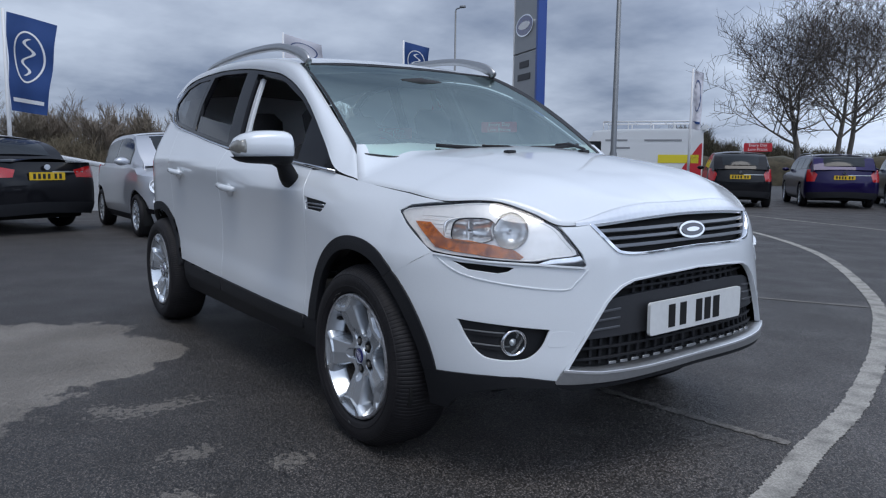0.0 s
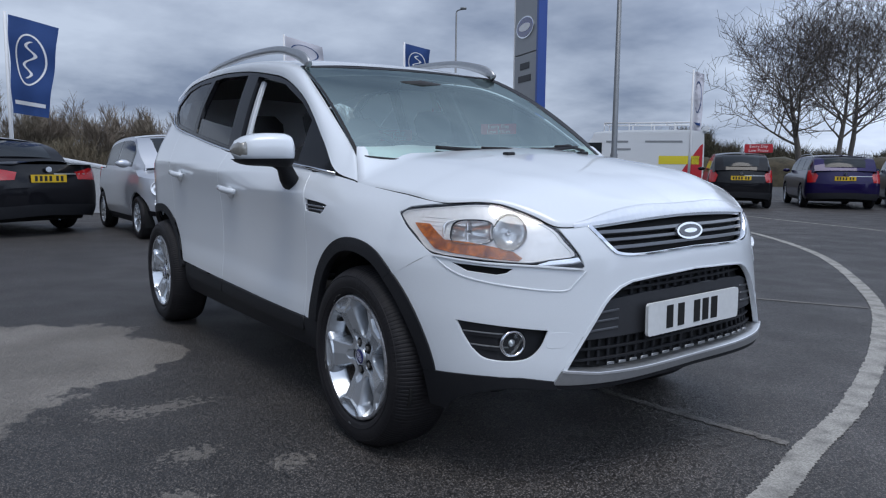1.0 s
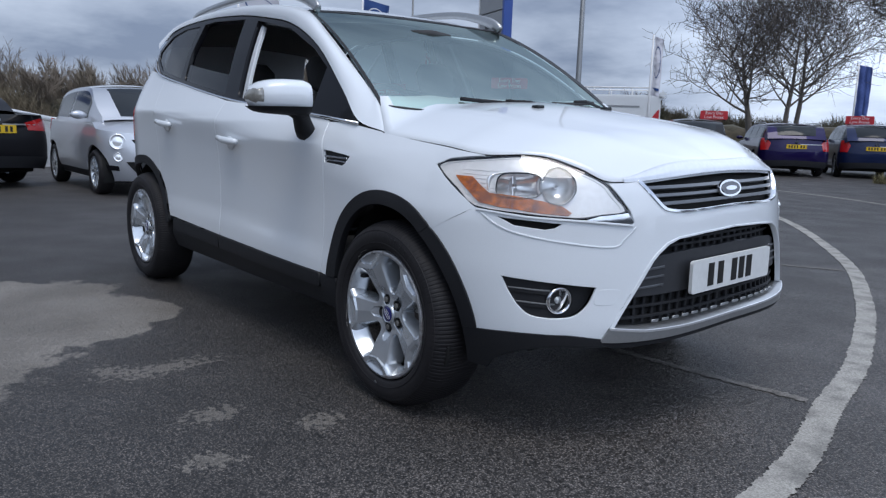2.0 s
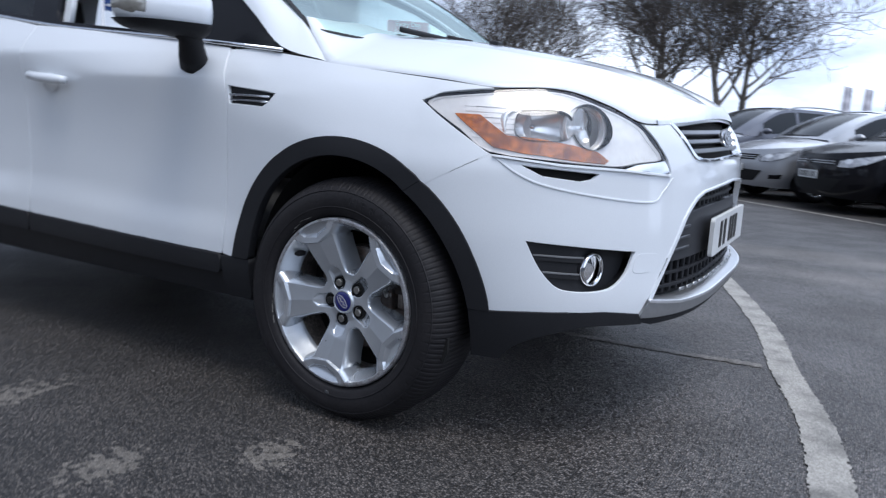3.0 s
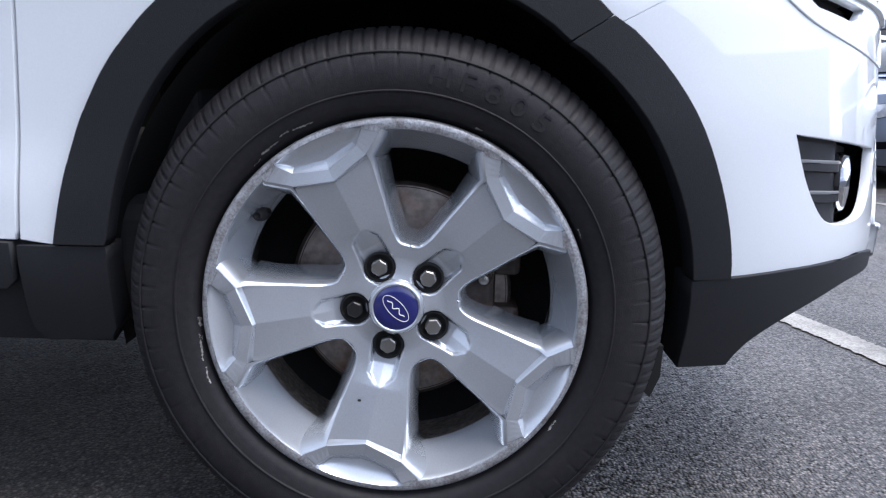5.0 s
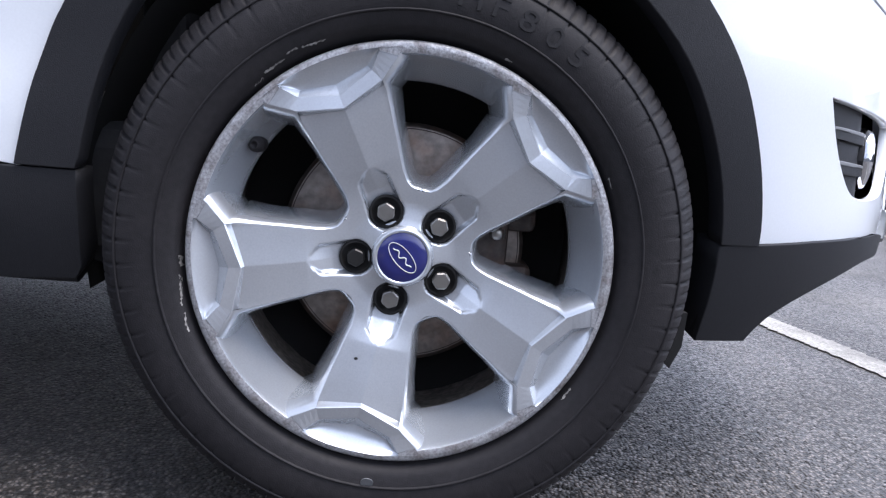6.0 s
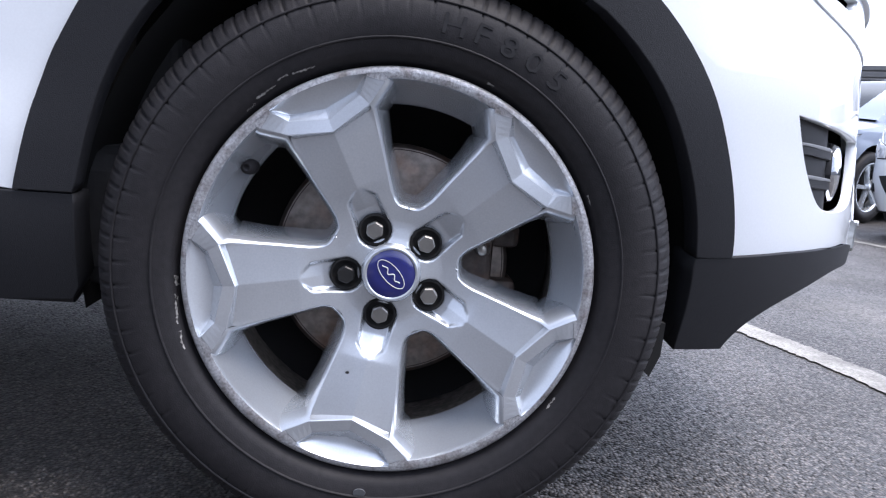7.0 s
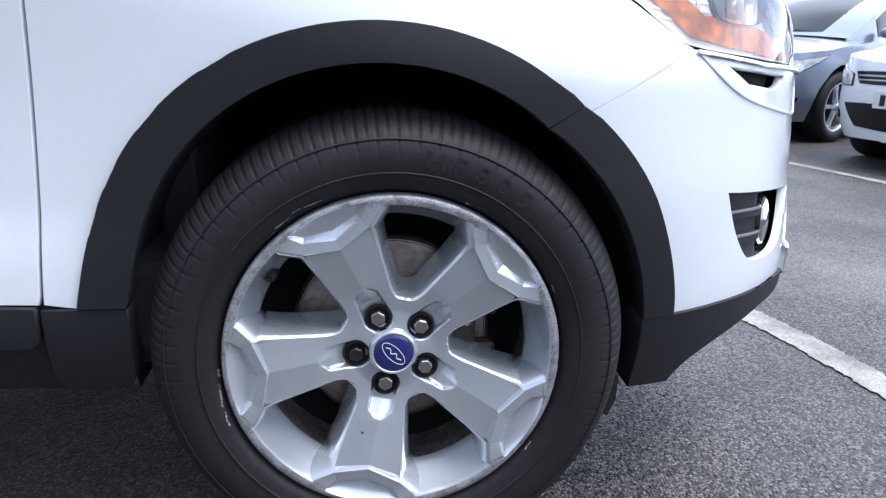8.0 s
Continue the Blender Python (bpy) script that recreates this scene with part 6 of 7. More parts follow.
def parked_car(name, label, place, paint_mat, L=4.3, wid=1.8, H=1.5, wb=2.6, fo=0.88, nose=0.74, cowl=(-1.15, 1.0), roof=(-1.95, -3.45), tail=(-0.12, 1.02), belt=0.96, back=0.98, wheel_r=0.32, rim_r=0.225, spokes=5, rear=False, front=True, lamps="swept", rails=False, pillars=3, boot=None, plate_bars=6, group="cars parked in the bays", extra_glass=None):
    """A road car with its nose at the local origin, pointing to +x. tail: x of the rear screen's foot behind the rear end, and its height."""
    ob = thing(name, label, "car", group, place=place)
    w, lo = wid / 2, 0.20
    xf, xr = -0.62, -L + 0.5
    low_w = lambda z: w * (1 - 0.10 * np.clip((0.45 - z) / 0.25, 0, 1) ** 2 - 0.055 * np.clip((z - 0.62) / 0.4, 0, 2) ** 2)

    def body(s, z):
        s, z = np.asarray(s, float), np.asarray(z, float)
        left = s > 0.2
        s = np.where(left, 0.4 - s, s)
        ww = low_w(z)
        th = np.clip((s - xf) / (0.2 - xf), 0, 1) * np.pi / 2
        ph = np.clip((xr - s) / 0.8, 0, 1) * np.pi / 2
        lf = -xf - 0.05 * ((z - 0.5) / 0.3) ** 2
        lr = 0.5 - 0.04 * ((z - 0.6) / 0.35) ** 2
        x = np.where(s > xf, xf + lf * np.sin(th) ** 0.85, np.where(s < xr, xr - lr * np.sin(ph) ** 0.7, s))
        y = np.where(s > xf, ww * np.cos(th).clip(0) ** 0.85, np.where(s < xr, ww * np.cos(ph).clip(0) ** 0.7, ww))
        return np.stack([x, np.where(left, y, -y), z], -1)

    twin = lambda o: [np.asarray(o, float), np.stack([0.4 - np.asarray(o, float)[:, 0], np.asarray(o, float)[:, 1]], -1)]
    ends = xr - 0.8
    sh = lambda s: np.interp(s, [ends, xr, cowl[0], xf, 0.2], [tail[1] - 0.02, tail[1] - 0.02, belt - 0.02, nose + (belt - nose) * 0.45, nose])
    half = [(s, float(sh(s))) for s in np.linspace(0.2, ends, 26)]
    half += [(ends, lo + 0.14), (xr - 0.1, lo + 0.08)]
    for ax in (-fo - wb, -fo):
        r = wheel_r + 0.065
        half += [(ax - r * math.cos(t), max(lo, wheel_r + r * math.sin(t))) for t in np.linspace(radians(-20), radians(200), 17)]
    half += [(xf + 0.25, lo), (0.2, lo + 0.02)]
    for o in twin(half):
        skin("body_side", body, o, paint_mat, ob, step=0.09, depth=0.02)
    sill = [(-fo - wb + wheel_r + 0.06, 0.30), (-fo - wheel_r - 0.06, 0.30), (-fo - wheel_r - 0.06, 0.21), (-fo - wb + wheel_r + 0.06, 0.21)]
    for o in twin(sill):
        skin("sill", body, o, M["plastic"], ob, step=0.12, lift=0.004, depth=0.02)
    # bonnet and rear deck
    def deck(nm, xs, zc, ze, mat):
        rows = []
        for x, a, b in zip(xs, zc, ze):
            s = x if x > xr else x
            half_w = None
            if x > xf:
                q = np.clip((x - xf) / (-xf - 0.05 * ((b - 0.5) / 0.3) ** 2), 0, 1) ** (1 / 0.85)
                half_w = float(low_w(b)) * math.cos(math.asin(min(1, q))) ** 0.85
            elif x < xr:
                q = np.clip((xr - x) / 0.5, 0, 1) ** (1 / 0.7)
                half_w = float(low_w(b)) * max(0.02, math.cos(math.asin(min(1, q)))) ** 0.7
            else:
                half_w = float(low_w(b))
            rows.append([(x, half_w * j / 6, a + (b - a) * (abs(j) / 6) ** 2.4) for j in range(-6, 7)])
        return loft(nm, rows, mat, ob)

    xs = np.linspace(cowl[0] - 0.05, -0.035, 12)
    ze = np.array([float(np.interp(x, [cowl[0], xf, -0.03], [belt - 0.02, nose + (belt - nose) * 0.45, nose])) for x in xs])
    zc = pchip([cowl[0] - 0.06, (cowl[0] - 0.03) * 0.5, -0.03], [cowl[1], (cowl[1] + nose) / 2 + 0.07, nose + 0.005], xs)
    deck("bonnet", xs, np.maximum(zc, ze + 0.01), ze, paint_mat)
    foot = -L + (boot if boot else -tail[0])
    xs = np.linspace(-L + 0.03, foot + 0.08, 8)
    deck("rear_deck", xs, [tail[1] + (0.03 if boot else 0.0)] * 8, [tail[1] - 0.02] * 8, paint_mat)
    # cabin
    wt = w - 0.235

    def cab(x, z):
        x, z = np.asarray(x, float), np.asarray(z, float)
        d = np.clip((z - belt) / (H - belt), -0.2, 1.1)
        y = (w * 0.945) * (1 - d) + wt * d + 0.05 * d * (1 - d)
        tuck = 0.10 * np.clip((x - cowl[0] + 0.4) / 0.4, 0, 1) ** 2 + 0.12 * np.clip((foot + 0.5 - x) / 0.5, 0, 1) ** 2
        return np.stack([x, -(y - tuck), z], -1)

    r0, r1 = roof
    zt = H - 0.055
    topline = smooth_line([(cowl[0] + 0.06, belt + 0.01), ((cowl[0] + r0) / 2 + 0.04, (belt + zt) / 2 + 0.06), (r0, zt), ((r0 + r1) / 2, zt + 0.02), (r1, zt - 0.035), ((r1 + foot) / 2 - 0.03, (zt + tail[1]) / 2 + 0.03), (foot, tail[1] - 0.02)], 5)
    base = [(foot, tail[1] - 0.06), ((foot + cowl[0]) / 2, belt - 0.01), (cowl[0] + 0.06, belt - 0.05)]
    gz = lambda x: float(np.interp(x, topline[::-1, 0], topline[::-1, 1])) - 0.055
    bz = lambda x: float(np.interp(x, [foot, cowl[0]], [tail[1], belt])) + 0.03
    g0, g1 = cowl[0] - 0.30, foot + 0.22
    cuts = [g0 + (g1 - g0) * k / pillars for k in range(pillars + 1)]
    for surf, flip in ((cab, False), (mirrored(cab), True)):
        skin("cabin_side", surf, [tuple(p) for p in topline] + base, paint_mat, ob, step=0.12, depth=0.02, flip=flip)
        for a_, b_ in zip(cuts, cuts[1:]):
            xs = np.linspace(a_ - 0.03, b_ + 0.03, 7)
            up = [(x, max(gz(x), bz(x) + 0.02)) for x in xs]
            skin("side_window", surf, up + [(x, bz(x)) for x in xs[::-1]], M["farglass"], ob, step=0.1, lift=0.004, depth=0.004, flip=flip, label="dark side window")
    sidepts = cab(topline[:, 0], topline[:, 1])
    n = len(topline)

    def cross(nm, i0, i1, mat, crown, label="", k0=0.0, k1=1.0, lift=0.0):
        rows = []
        for i in range(i0, i1 + 1):
            p = sidepts[i]
            rows.append([(p[0] + crown[0] * (1 - (j / 6) ** 2), k1 * abs(p[1]) * j / 6, p[2] + lift + crown[1] * (1 - (j / 6) ** 2)) for j in range(-6, 7)])
        return loft(nm, rows, mat, ob, label)

    cross("roof_panel", 10, 20, paint_mat, (0.0, 0.055))
    cross("windscreen_frame", 0, 10, paint_mat, (0.10, 0.03))
    cross("windscreen", 1, 9, M["farglass"], (0.115, 0.035), "dark windscreen", k1=0.90, lift=0.004)
    cross("rear_screen_frame", 20, n - 1, paint_mat, (-0.08, 0.02))
    cross("rear_screen", 21, n - 3, M["farglass"], (-0.095, 0.03), "dark rear window", k1=0.88, lift=0.004)
    # lamps, grille and plates
    zn = nose - 0.02
    if lamps == "round":
        for sd in (-1, 1):
            for r_, z_ in ((0.105, zn - 0.06), (0.06, zn - 0.26)):
                c = body(np.array([-0.24]), np.array([z_]))[0] * (1, -sd, 1)
                d = Vector((0.9, sd * 0.45, 0.12)).to_track_quat("Y", "Z").to_matrix().to_4x4()
                hl = lathe("headlamp", [(0.0, 0.02), (r_ * 0.5, 0.016), (r_ * 0.82, 0.004), (r_ * 0.85, 0.012), (r_, 0.008), (r_ * 1.02, -0.03)], M["reflector"], ob, "round chrome headlamp", 28)
                hl.data.transform(Matrix.Translation(c) @ d)
    else:
        for o in twin([(-0.42, zn + 0.01), (-0.62, zn + 0.065), (-0.30, zn - 0.0), (-0.13, zn - 0.05), (-0.12, zn - 0.13), (-0.24, zn - 0.13), (-0.40, zn - 0.07)][1:]):
            wide = np.asarray(o) + (np.asarray(o) - np.asarray(o).mean(0)) * 0.09
            hl = skin("headlamp", body, o, M["lampgrey"], ob, step=0.05, lift=0.008, depth=0.02, label="clear headlamp")
            skin("lamp_surround", body, wide, M["gloss"], hl, step=0.05, lift=0.004, depth=0.01)
            cpt = np.asarray(o).mean(0)
            for q in (-0.09, 0.06):
                rg = np.array([(cpt[0] + q + 0.038 * math.cos(t), cpt[1] + 0.032 * math.sin(t)) for t in np.linspace(0, 2 * math.pi, 16, endpoint=False)])
                skin("lamp_bowl", body, rg, M["reflector"], hl, step=0.03, lift=0.011, depth=0.004)
    if front:
        grl = skin("front_grille", body, [(-0.10, zn - 0.03), (0.2, zn - 0.02), (0.5, zn - 0.03), (0.45, zn - 0.115), (0.2, zn - 0.12), (-0.05, zn - 0.115)], M["gloss"], ob, step=0.06, lift=0.004, depth=0.01, label="dark front grille")
        for z0 in (zn - 0.055, zn - 0.085):
            skin("grille_bar", body, [(-0.07, z0), (0.2, z0 + 0.004), (0.47, z0), (0.47, z0 - 0.008), (0.2, z0 - 0.004), (-0.07, z0 - 0.008)], M["satin"], grl, step=0.08, lift=0.008, depth=0.006)
        bd = part("badge", disc_bm(0.06, 0.026, 20, 0.008), M["chrome"], grl)
        bd.data.transform(Matrix.Translation((0.002, 0, zn - 0.07)) @ Matrix.Rotation(radians(90), 4, "Z"))
        skin("lower_intake", body, [(-0.16, 0.46), (0.2, 0.48), (0.56, 0.46), (0.46, 0.30), (0.2, 0.28), (-0.06, 0.30)], M["void"], ob, step=0.07, lift=0.004, depth=0.01, label="dark lower air intake")
        for o in twin([(-0.40, 0.42), (-0.24, 0.40), (-0.24, 0.34), (-0.38, 0.35)]):
            skin("fog_lamp_slot", body, o, M["gloss"], ob, step=0.05, lift=0.004, depth=0.008)
        pm = Matrix.Translation((0.012, 0, 0.50)) @ Matrix.Rotation(radians(90), 4, "Z")
        pl = prism("number_plate", rr(0.26, 0.0555, 0.01), 0.012, M["plate_w"], ob, "white number plate", pm)
        for k in range(plate_bars):
            x0 = -0.19 + k * 0.07 + (0.03 if k > 3 else 0)
            prism("plate_bar", [(x0 - 0.02, -0.038), (x0 + 0.02, -0.038), (x0 + 0.02, 0.038), (x0 - 0.02, 0.038)], 0.001, M["char"], pl, "", pm @ Matrix.Translation((0, -0.0015, 0)))
    zb = tail[1]
    for o in twin(([(xr - 0.10, zb - 0.09), (xr - 0.30, zb - 0.25), (xr - 0.60, zb - 0.235), (xr - 0.62, zb - 0.13), (xr - 0.40, zb - 0.07)] if boot else [(xr - 0.10, zb + 0.0), (xr - 0.20, zb - 0.34), (xr - 0.42, zb - 0.33), (xr - 0.46, zb - 0.14), (xr - 0.34, zb - 0.02)])):
        skin("tail_lamp", body, o, M["red"], ob, step=0.06, lift=0.006, depth=0.02, label="red tail lamp")
    if rear:
        pm = Matrix.Translation((-L - 0.012, 0, zb - 0.22)) @ Matrix.Rotation(radians(-90), 4, "Z")
        pl = prism("number_plate", rr(0.26, 0.0555, 0.01), 0.012, M["plate_y"], ob, "yellow rear number plate", pm)
        for k in range(plate_bars):
            x0 = -0.19 + k * 0.07 + (0.03 if k > 3 else 0)
            prism("plate_bar", [(x0 - 0.02, -0.038), (x0 + 0.02, -0.038), (x0 + 0.02, 0.038), (x0 - 0.02, 0.038)], 0.001, M["char"], pl, "", pm @ Matrix.Translation((0, -0.0015, 0)))
        skin("rear_valance", body, [(ends, 0.46), (xr - 0.2, 0.42), (xr - 0.15, 0.24), (ends, 0.30)], M["plastic"], ob, step=0.1, lift=0.004, depth=0.01)
        skin("rear_valance", body, twin([(ends, 0.46), (xr - 0.2, 0.42), (xr - 0.15, 0.24), (ends, 0.30)])[1], M["plastic"], ob, step=0.1, lift=0.004, depth=0.01)
        bd = part("badge", disc_bm(0.045, 0.04, 20, 0.008), M["chrome"], ob)
        bd.data.transform(Matrix.Translation((-L - 0.004, 0, zb - 0.09)) @ Matrix.Rotation(radians(-90), 4, "Z"))
        skin("chrome_strip", body, [(ends + 0.02, zb - 0.15), (ends + 0.36, zb - 0.15), (ends + 0.36, zb - 0.165), (ends + 0.02, zb - 0.165)], M["satin"], ob, step=0.08, lift=0.006, depth=0.008)
    for sd in (-1, 1):
        ring = []
        for u in np.linspace(0, 1, 6):
            g_ = max(0.1, math.sin(math.pi * min(max(u, 0.03), 0.97)) ** 0.5)
            ring.append([(cowl[0] - 0.30 + 0.06 * g_ * math.cos(t), sd * (w * 0.95 + 0.21 * u), belt + 0.075 + 0.06 * g_ * math.sin(t)) for t in np.linspace(0, 2 * math.pi, 12, endpoint=False)])
        loft("door_mirror", ring, paint_mat, ob, "door mirror", closed=True, caps=True)
        if rails:
            rp = [(x, sd * (wt + 0.02), z) for x, z in ((r0 - 0.1, H - 0.06), (r0 - 0.22, H + 0.0), ((r0 + r1) / 2, H + 0.025), (r1 + 0.2, H - 0.01), (r1 + 0.08, H - 0.07))]
            tube("roof_rail", smooth_line(rp, 4), 0.014, M["satin"], ob, "silver roof rail")
    for ax in (-fo, -fo - wb):
        for sd in (-1, 1):
            simple_wheel(ob, ax, sd * (w - 0.015), wheel_r, rim_r, spokes)
            rows = [[(ax + (wheel_r + 0.066) * math.cos(t), sd * y_, wheel_r + (wheel_r + 0.066) * math.sin(t)) for t in np.linspace(radians(-20), radians(200), 18)] for y_ in (w - 0.03, w - 0.35)] + [[(ax, sd * (w - 0.35), wheel_r)] * 18]
            loft("arch_liner", rows, M["void"], ob)
    box_part("underbody", (-L + 0.35, -w + 0.2, 0.20, -0.35, w - 0.2, 0.5), M["void"], ob, bevel=0.03)
    return ob


def facing(x, y, hx, hy):
    """The pose of a car whose nose is at (x, y) and points along (hx, hy)."""
    return pose(x, y, 0, 0, 0, math.degrees(math.atan2(hy, hx)))


def tail_at(x, y, hx, hy, L):
    """The pose of a car of length L whose tail is at (x, y), pointing along (hx, hy)."""
    k = math.hypot(hx, hy)
    return facing(x + L * hx / k, y + L * hy / k, hx, hy)


# the row behind the curved line, noses towards it
parked_car("crossover", "dark grey crossover with a chrome V grille, parked nose out", facing(-2.2, 11.9, -0.70, -0.72), M["grey"], 4.35, 1.8, 1.59, 2.65, 0.90, 0.86, (-1.10, 1.10), (-1.95, -3.5), (-0.30, 1.10), 1.04, wheel_r=0.345, rim_r=0.23, rails=True)
parked_car("hatchback", "silver-grey hatchback parked nose out in the row", facing(-0.75, 10.35, -0.78, -0.62), M["silver"], 4.35, 1.82, 1.49, 2.65, 0.90, 0.76, (-1.15, 1.02), (-2.05, -3.4), (-0.35, 1.04), 0.97)
parked_car("family_hatchback", "dark plum-black hatchback parked nose out in the row", facing(0.45, 8.95, -0.87, -0.50), M["black"], 4.75, 1.87, 1.50, 2.85, 0.95, 0.77, (-1.20, 1.03), (-2.15, -3.6), (-0.35, 1.06), 0.98, wheel_r=0.33, rim_r=0.23)
parked_car("people_carrier", "white seven-seat people carrier with silver wheels, parked nose out", facing(1.66, 7.25, -0.95, -0.30), M["white"], 4.77, 1.88, 1.66, 2.85, 0.95, 0.80, (-1.10, 1.08), (-2.25, -4.1), (-0.15, 1.10), 1.02, wheel_r=0.335, rim_r=0.24, spokes=10)
parked_car("compact_hatchback", "dark blue-grey hatchback with a wide grille, parked nose out", facing(3.12, 5.02, -0.88, -0.47), M["greyblue"], 4.37, 1.80, 1.44, 2.65, 0.93, 0.75, (-1.20, 0.99), (-2.05, -3.5), (-0.35, 1.02), 0.95, wheel_r=0.33, rim_r=0.23, spokes=5)
parked_car("supermini", "white supermini with a slatted chrome grille, parked nose out", facing(3.60, 2.80, -0.95, -0.30), M["white"], 3.97, 1.72, 1.48, 2.49, 0.82, 0.74, (-1.0, 1.0), (-1.75, -3.1), (-0.25, 1.04), 0.96, wheel_r=0.30, rim_r=0.21)

# cars beyond the bays, seen from behind
parked_car("minivan", "black compact minivan seen from behind", tail_at(-8.85, 15.9, -0.60, 0.80, 4.1), M["black"], 4.1, 1.7, 1.53, 2.6, 0.8, 0.78, (-0.95, 1.05), (-1.8, -3.5), (-0.10, 1.05), 1.0, wheel_r=0.31, rim_r=0.21, rear=True, group="cars seen from behind")
parked_car("estate_car", "metallic purple-blue estate car with roof rails", tail_at(-7.2, 18.2, -0.60, 0.80, 4.8), M["purple"], 4.83, 1.88, 1.49, 2.85, 0.95, 0.77, (-1.2, 1.02), (-2.15, -4.3), (-0.10, 1.06), 0.98, wheel_r=0.33, rim_r=0.23, rear=True, rails=True, group="cars seen from behind")
parked_car("hatchback", "dark navy hatchback with red tail lamps, seen from behind", tail_at(-5.75, 19.9, -0.50, 0.87, 4.4), M["navy"], 4.4, 1.82, 1.53, 2.65, 0.9, 0.76, (-1.1, 1.03), (-1.95, -3.75), (-0.10, 1.06), 1.0, wheel_r=0.32, rim_r=0.22, rear=True, group="cars seen from behind")

# cars behind the white one
parked_car("small_hatchback", "pale grey retro city car with round headlamps", facing(-7.72, 1.09, 1, 0.0), M["palegrey"], 3.55, 1.63, 1.49, 2.30, 0.70, 0.80, (-0.78, 1.02), (-1.45, -2.7), (-0.28, 1.0), 0.98, wheel_r=0.30, rim_r=0.215, lamps="round", pillars=2, spokes=10, group="cars behind the white one")
parked_car("saloon", "black saloon with red tail lamps, seen from behind", tail_at(-9.45, -0.66, -0.92, -0.39, 4.9), M["black"], 4.9, 1.86, 1.46, 2.97, 0.85, 0.74, (-1.35, 1.0), (-2.2, -3.4), (-0.75, 1.05), 0.98, wheel_r=0.335, rim_r=0.23, rear=True, boot=0.75, group="cars behind the white one")

# ---- signs, poles, flags ----
def spot(bearing, dist):
    """A place on the ground by bearing (degrees right of +y) and distance from the path's first eye."""
    return 2.35 + dist * math.sin(radians(bearing)), -2.19 + dist * math.cos(radians(bearing))


def flag_pole(bearing, dist, height, w, h, mat, label, turn, wave=0.12, oval=True, drop=0.1, taper=0.0):
    x, y = spot(bearing, dist)
    ob = thing("flag", label, "flag", "flags round the car park", place=pose(x, y, 0, 0, 0, turn))
    tube("pole", [(0, 0, 0), (0, 0, height * 0.5), (0, 0, height + 0.05)], [0.045, 0.038, 0.03], M["whitepole"], ob, "white flagpole", sides=10)
    lathe("pole_base", [(0.0, 0.06), (0.10, 0.05), (0.11, 0.0)], M["pole"], ob, "", 16, axis="z")
    sheet = lambda u, v: np.stack([0.05 + u * (1 - taper * (height - v) / h), wave * np.sin(u / w * 5 + v * 0.8) * u / w + 0.02 * np.sin(v * 7), v - drop * (u / w) * (0.4 + 0.6 * (v - height + h) / h)], -1)
    skin("flag_cloth", sheet, [(0, height - h), (w, height - h), (w, height), (0, height)], mat, ob, step=0.12, depth=0.006)
    if oval:
        col = M["whiteprint"] if mat is M["flagblue"] else M["flagblue"]
        cz, cu = height - h * 0.42, w * 0.5
        rx, rz = w * 0.36, h * 0.27
        for sgn in (1, -1):
            o1 = [(cu + rx * math.cos(t), cz + rz * math.sin(t)) for t in np.linspace(0, 2 * math.pi, 36, endpoint=False)]
            o2 = [(cu + rx * 0.90 * math.cos(t), cz + rz * 0.935 * math.sin(t)) for t in np.linspace(0, 2 * math.pi, 36, endpoint=False)]
            skin("flag_oval", sheet, o1, col, ob, holes=[o2], step=0.1, lift=0.006 * sgn, depth=0.001)
            stroke = np.array([(cu + rx * (0.28 * t + 0.34 * math.sin(t * 8.5)), cz + rz * t) for t in np.linspace(-0.72, 0.72, 26)])
            o3 = np.concatenate([stroke - (rx * 0.10, 0), (stroke + (rx * 0.10, 0))[::-1]])
            if mat is M["flagblue"]:
                skin("flag_mark", sheet, o3, col, ob, step=0.1, lift=0.006 * sgn, depth=0.001)
            skin("flag_bar", sheet, [(w * 0.08, height - h * 0.90), (w * 0.92, height - h * 0.90), (w * 0.92, height - h * 0.86), (w * 0.08, height - h * 0.86)], col, ob, step=0.1, lift=0.006 * sgn, depth=0.001)
    return ob


flag_pole(-84.7, 16, 3.78, 0.86, 1.80, M["flagblue"], "blue flag with a white oval on a white pole", 55, drop=0.22, taper=0.26)
flag_pole(-66.3, 25, 5.27, 1.36, 1.0, M["flagwhite"], "white flag with a blue oval on a pole", 35, drop=0.42)
flag_pole(-57.2, 27, 5.48, 0.95, 1.5, M["flagblue"], "blue flag with a white oval on a pole", 35, drop=0.26, taper=0.2)
flag_pole(-35.4, 24, 4.05, 0.24, 1.8, M["flagwhite"], "narrow white flag with a blue mark on a pole", 20)
flag_pole(-21.5, 40, 4.6, 0.30, 2.4, M["paleblue"], "tall narrow blue flag on a pole", 5, oval=False)
flag_pole(-21.1, 44, 4.9, 0.30, 2.5, M["paleblue"], "tall narrow blue flag on a pole", 0, oval=False)
for b_, d_, c_ in ((-3.5, 60, "flagwhite"), (-2.2, 62, "flagwhite"), (-0.9, 60, "palered")):
    flag_pole(b_, d_, 5.4, 0.5, 2.4, M[c_], "distant narrow flag on a pole", 0, oval=False)

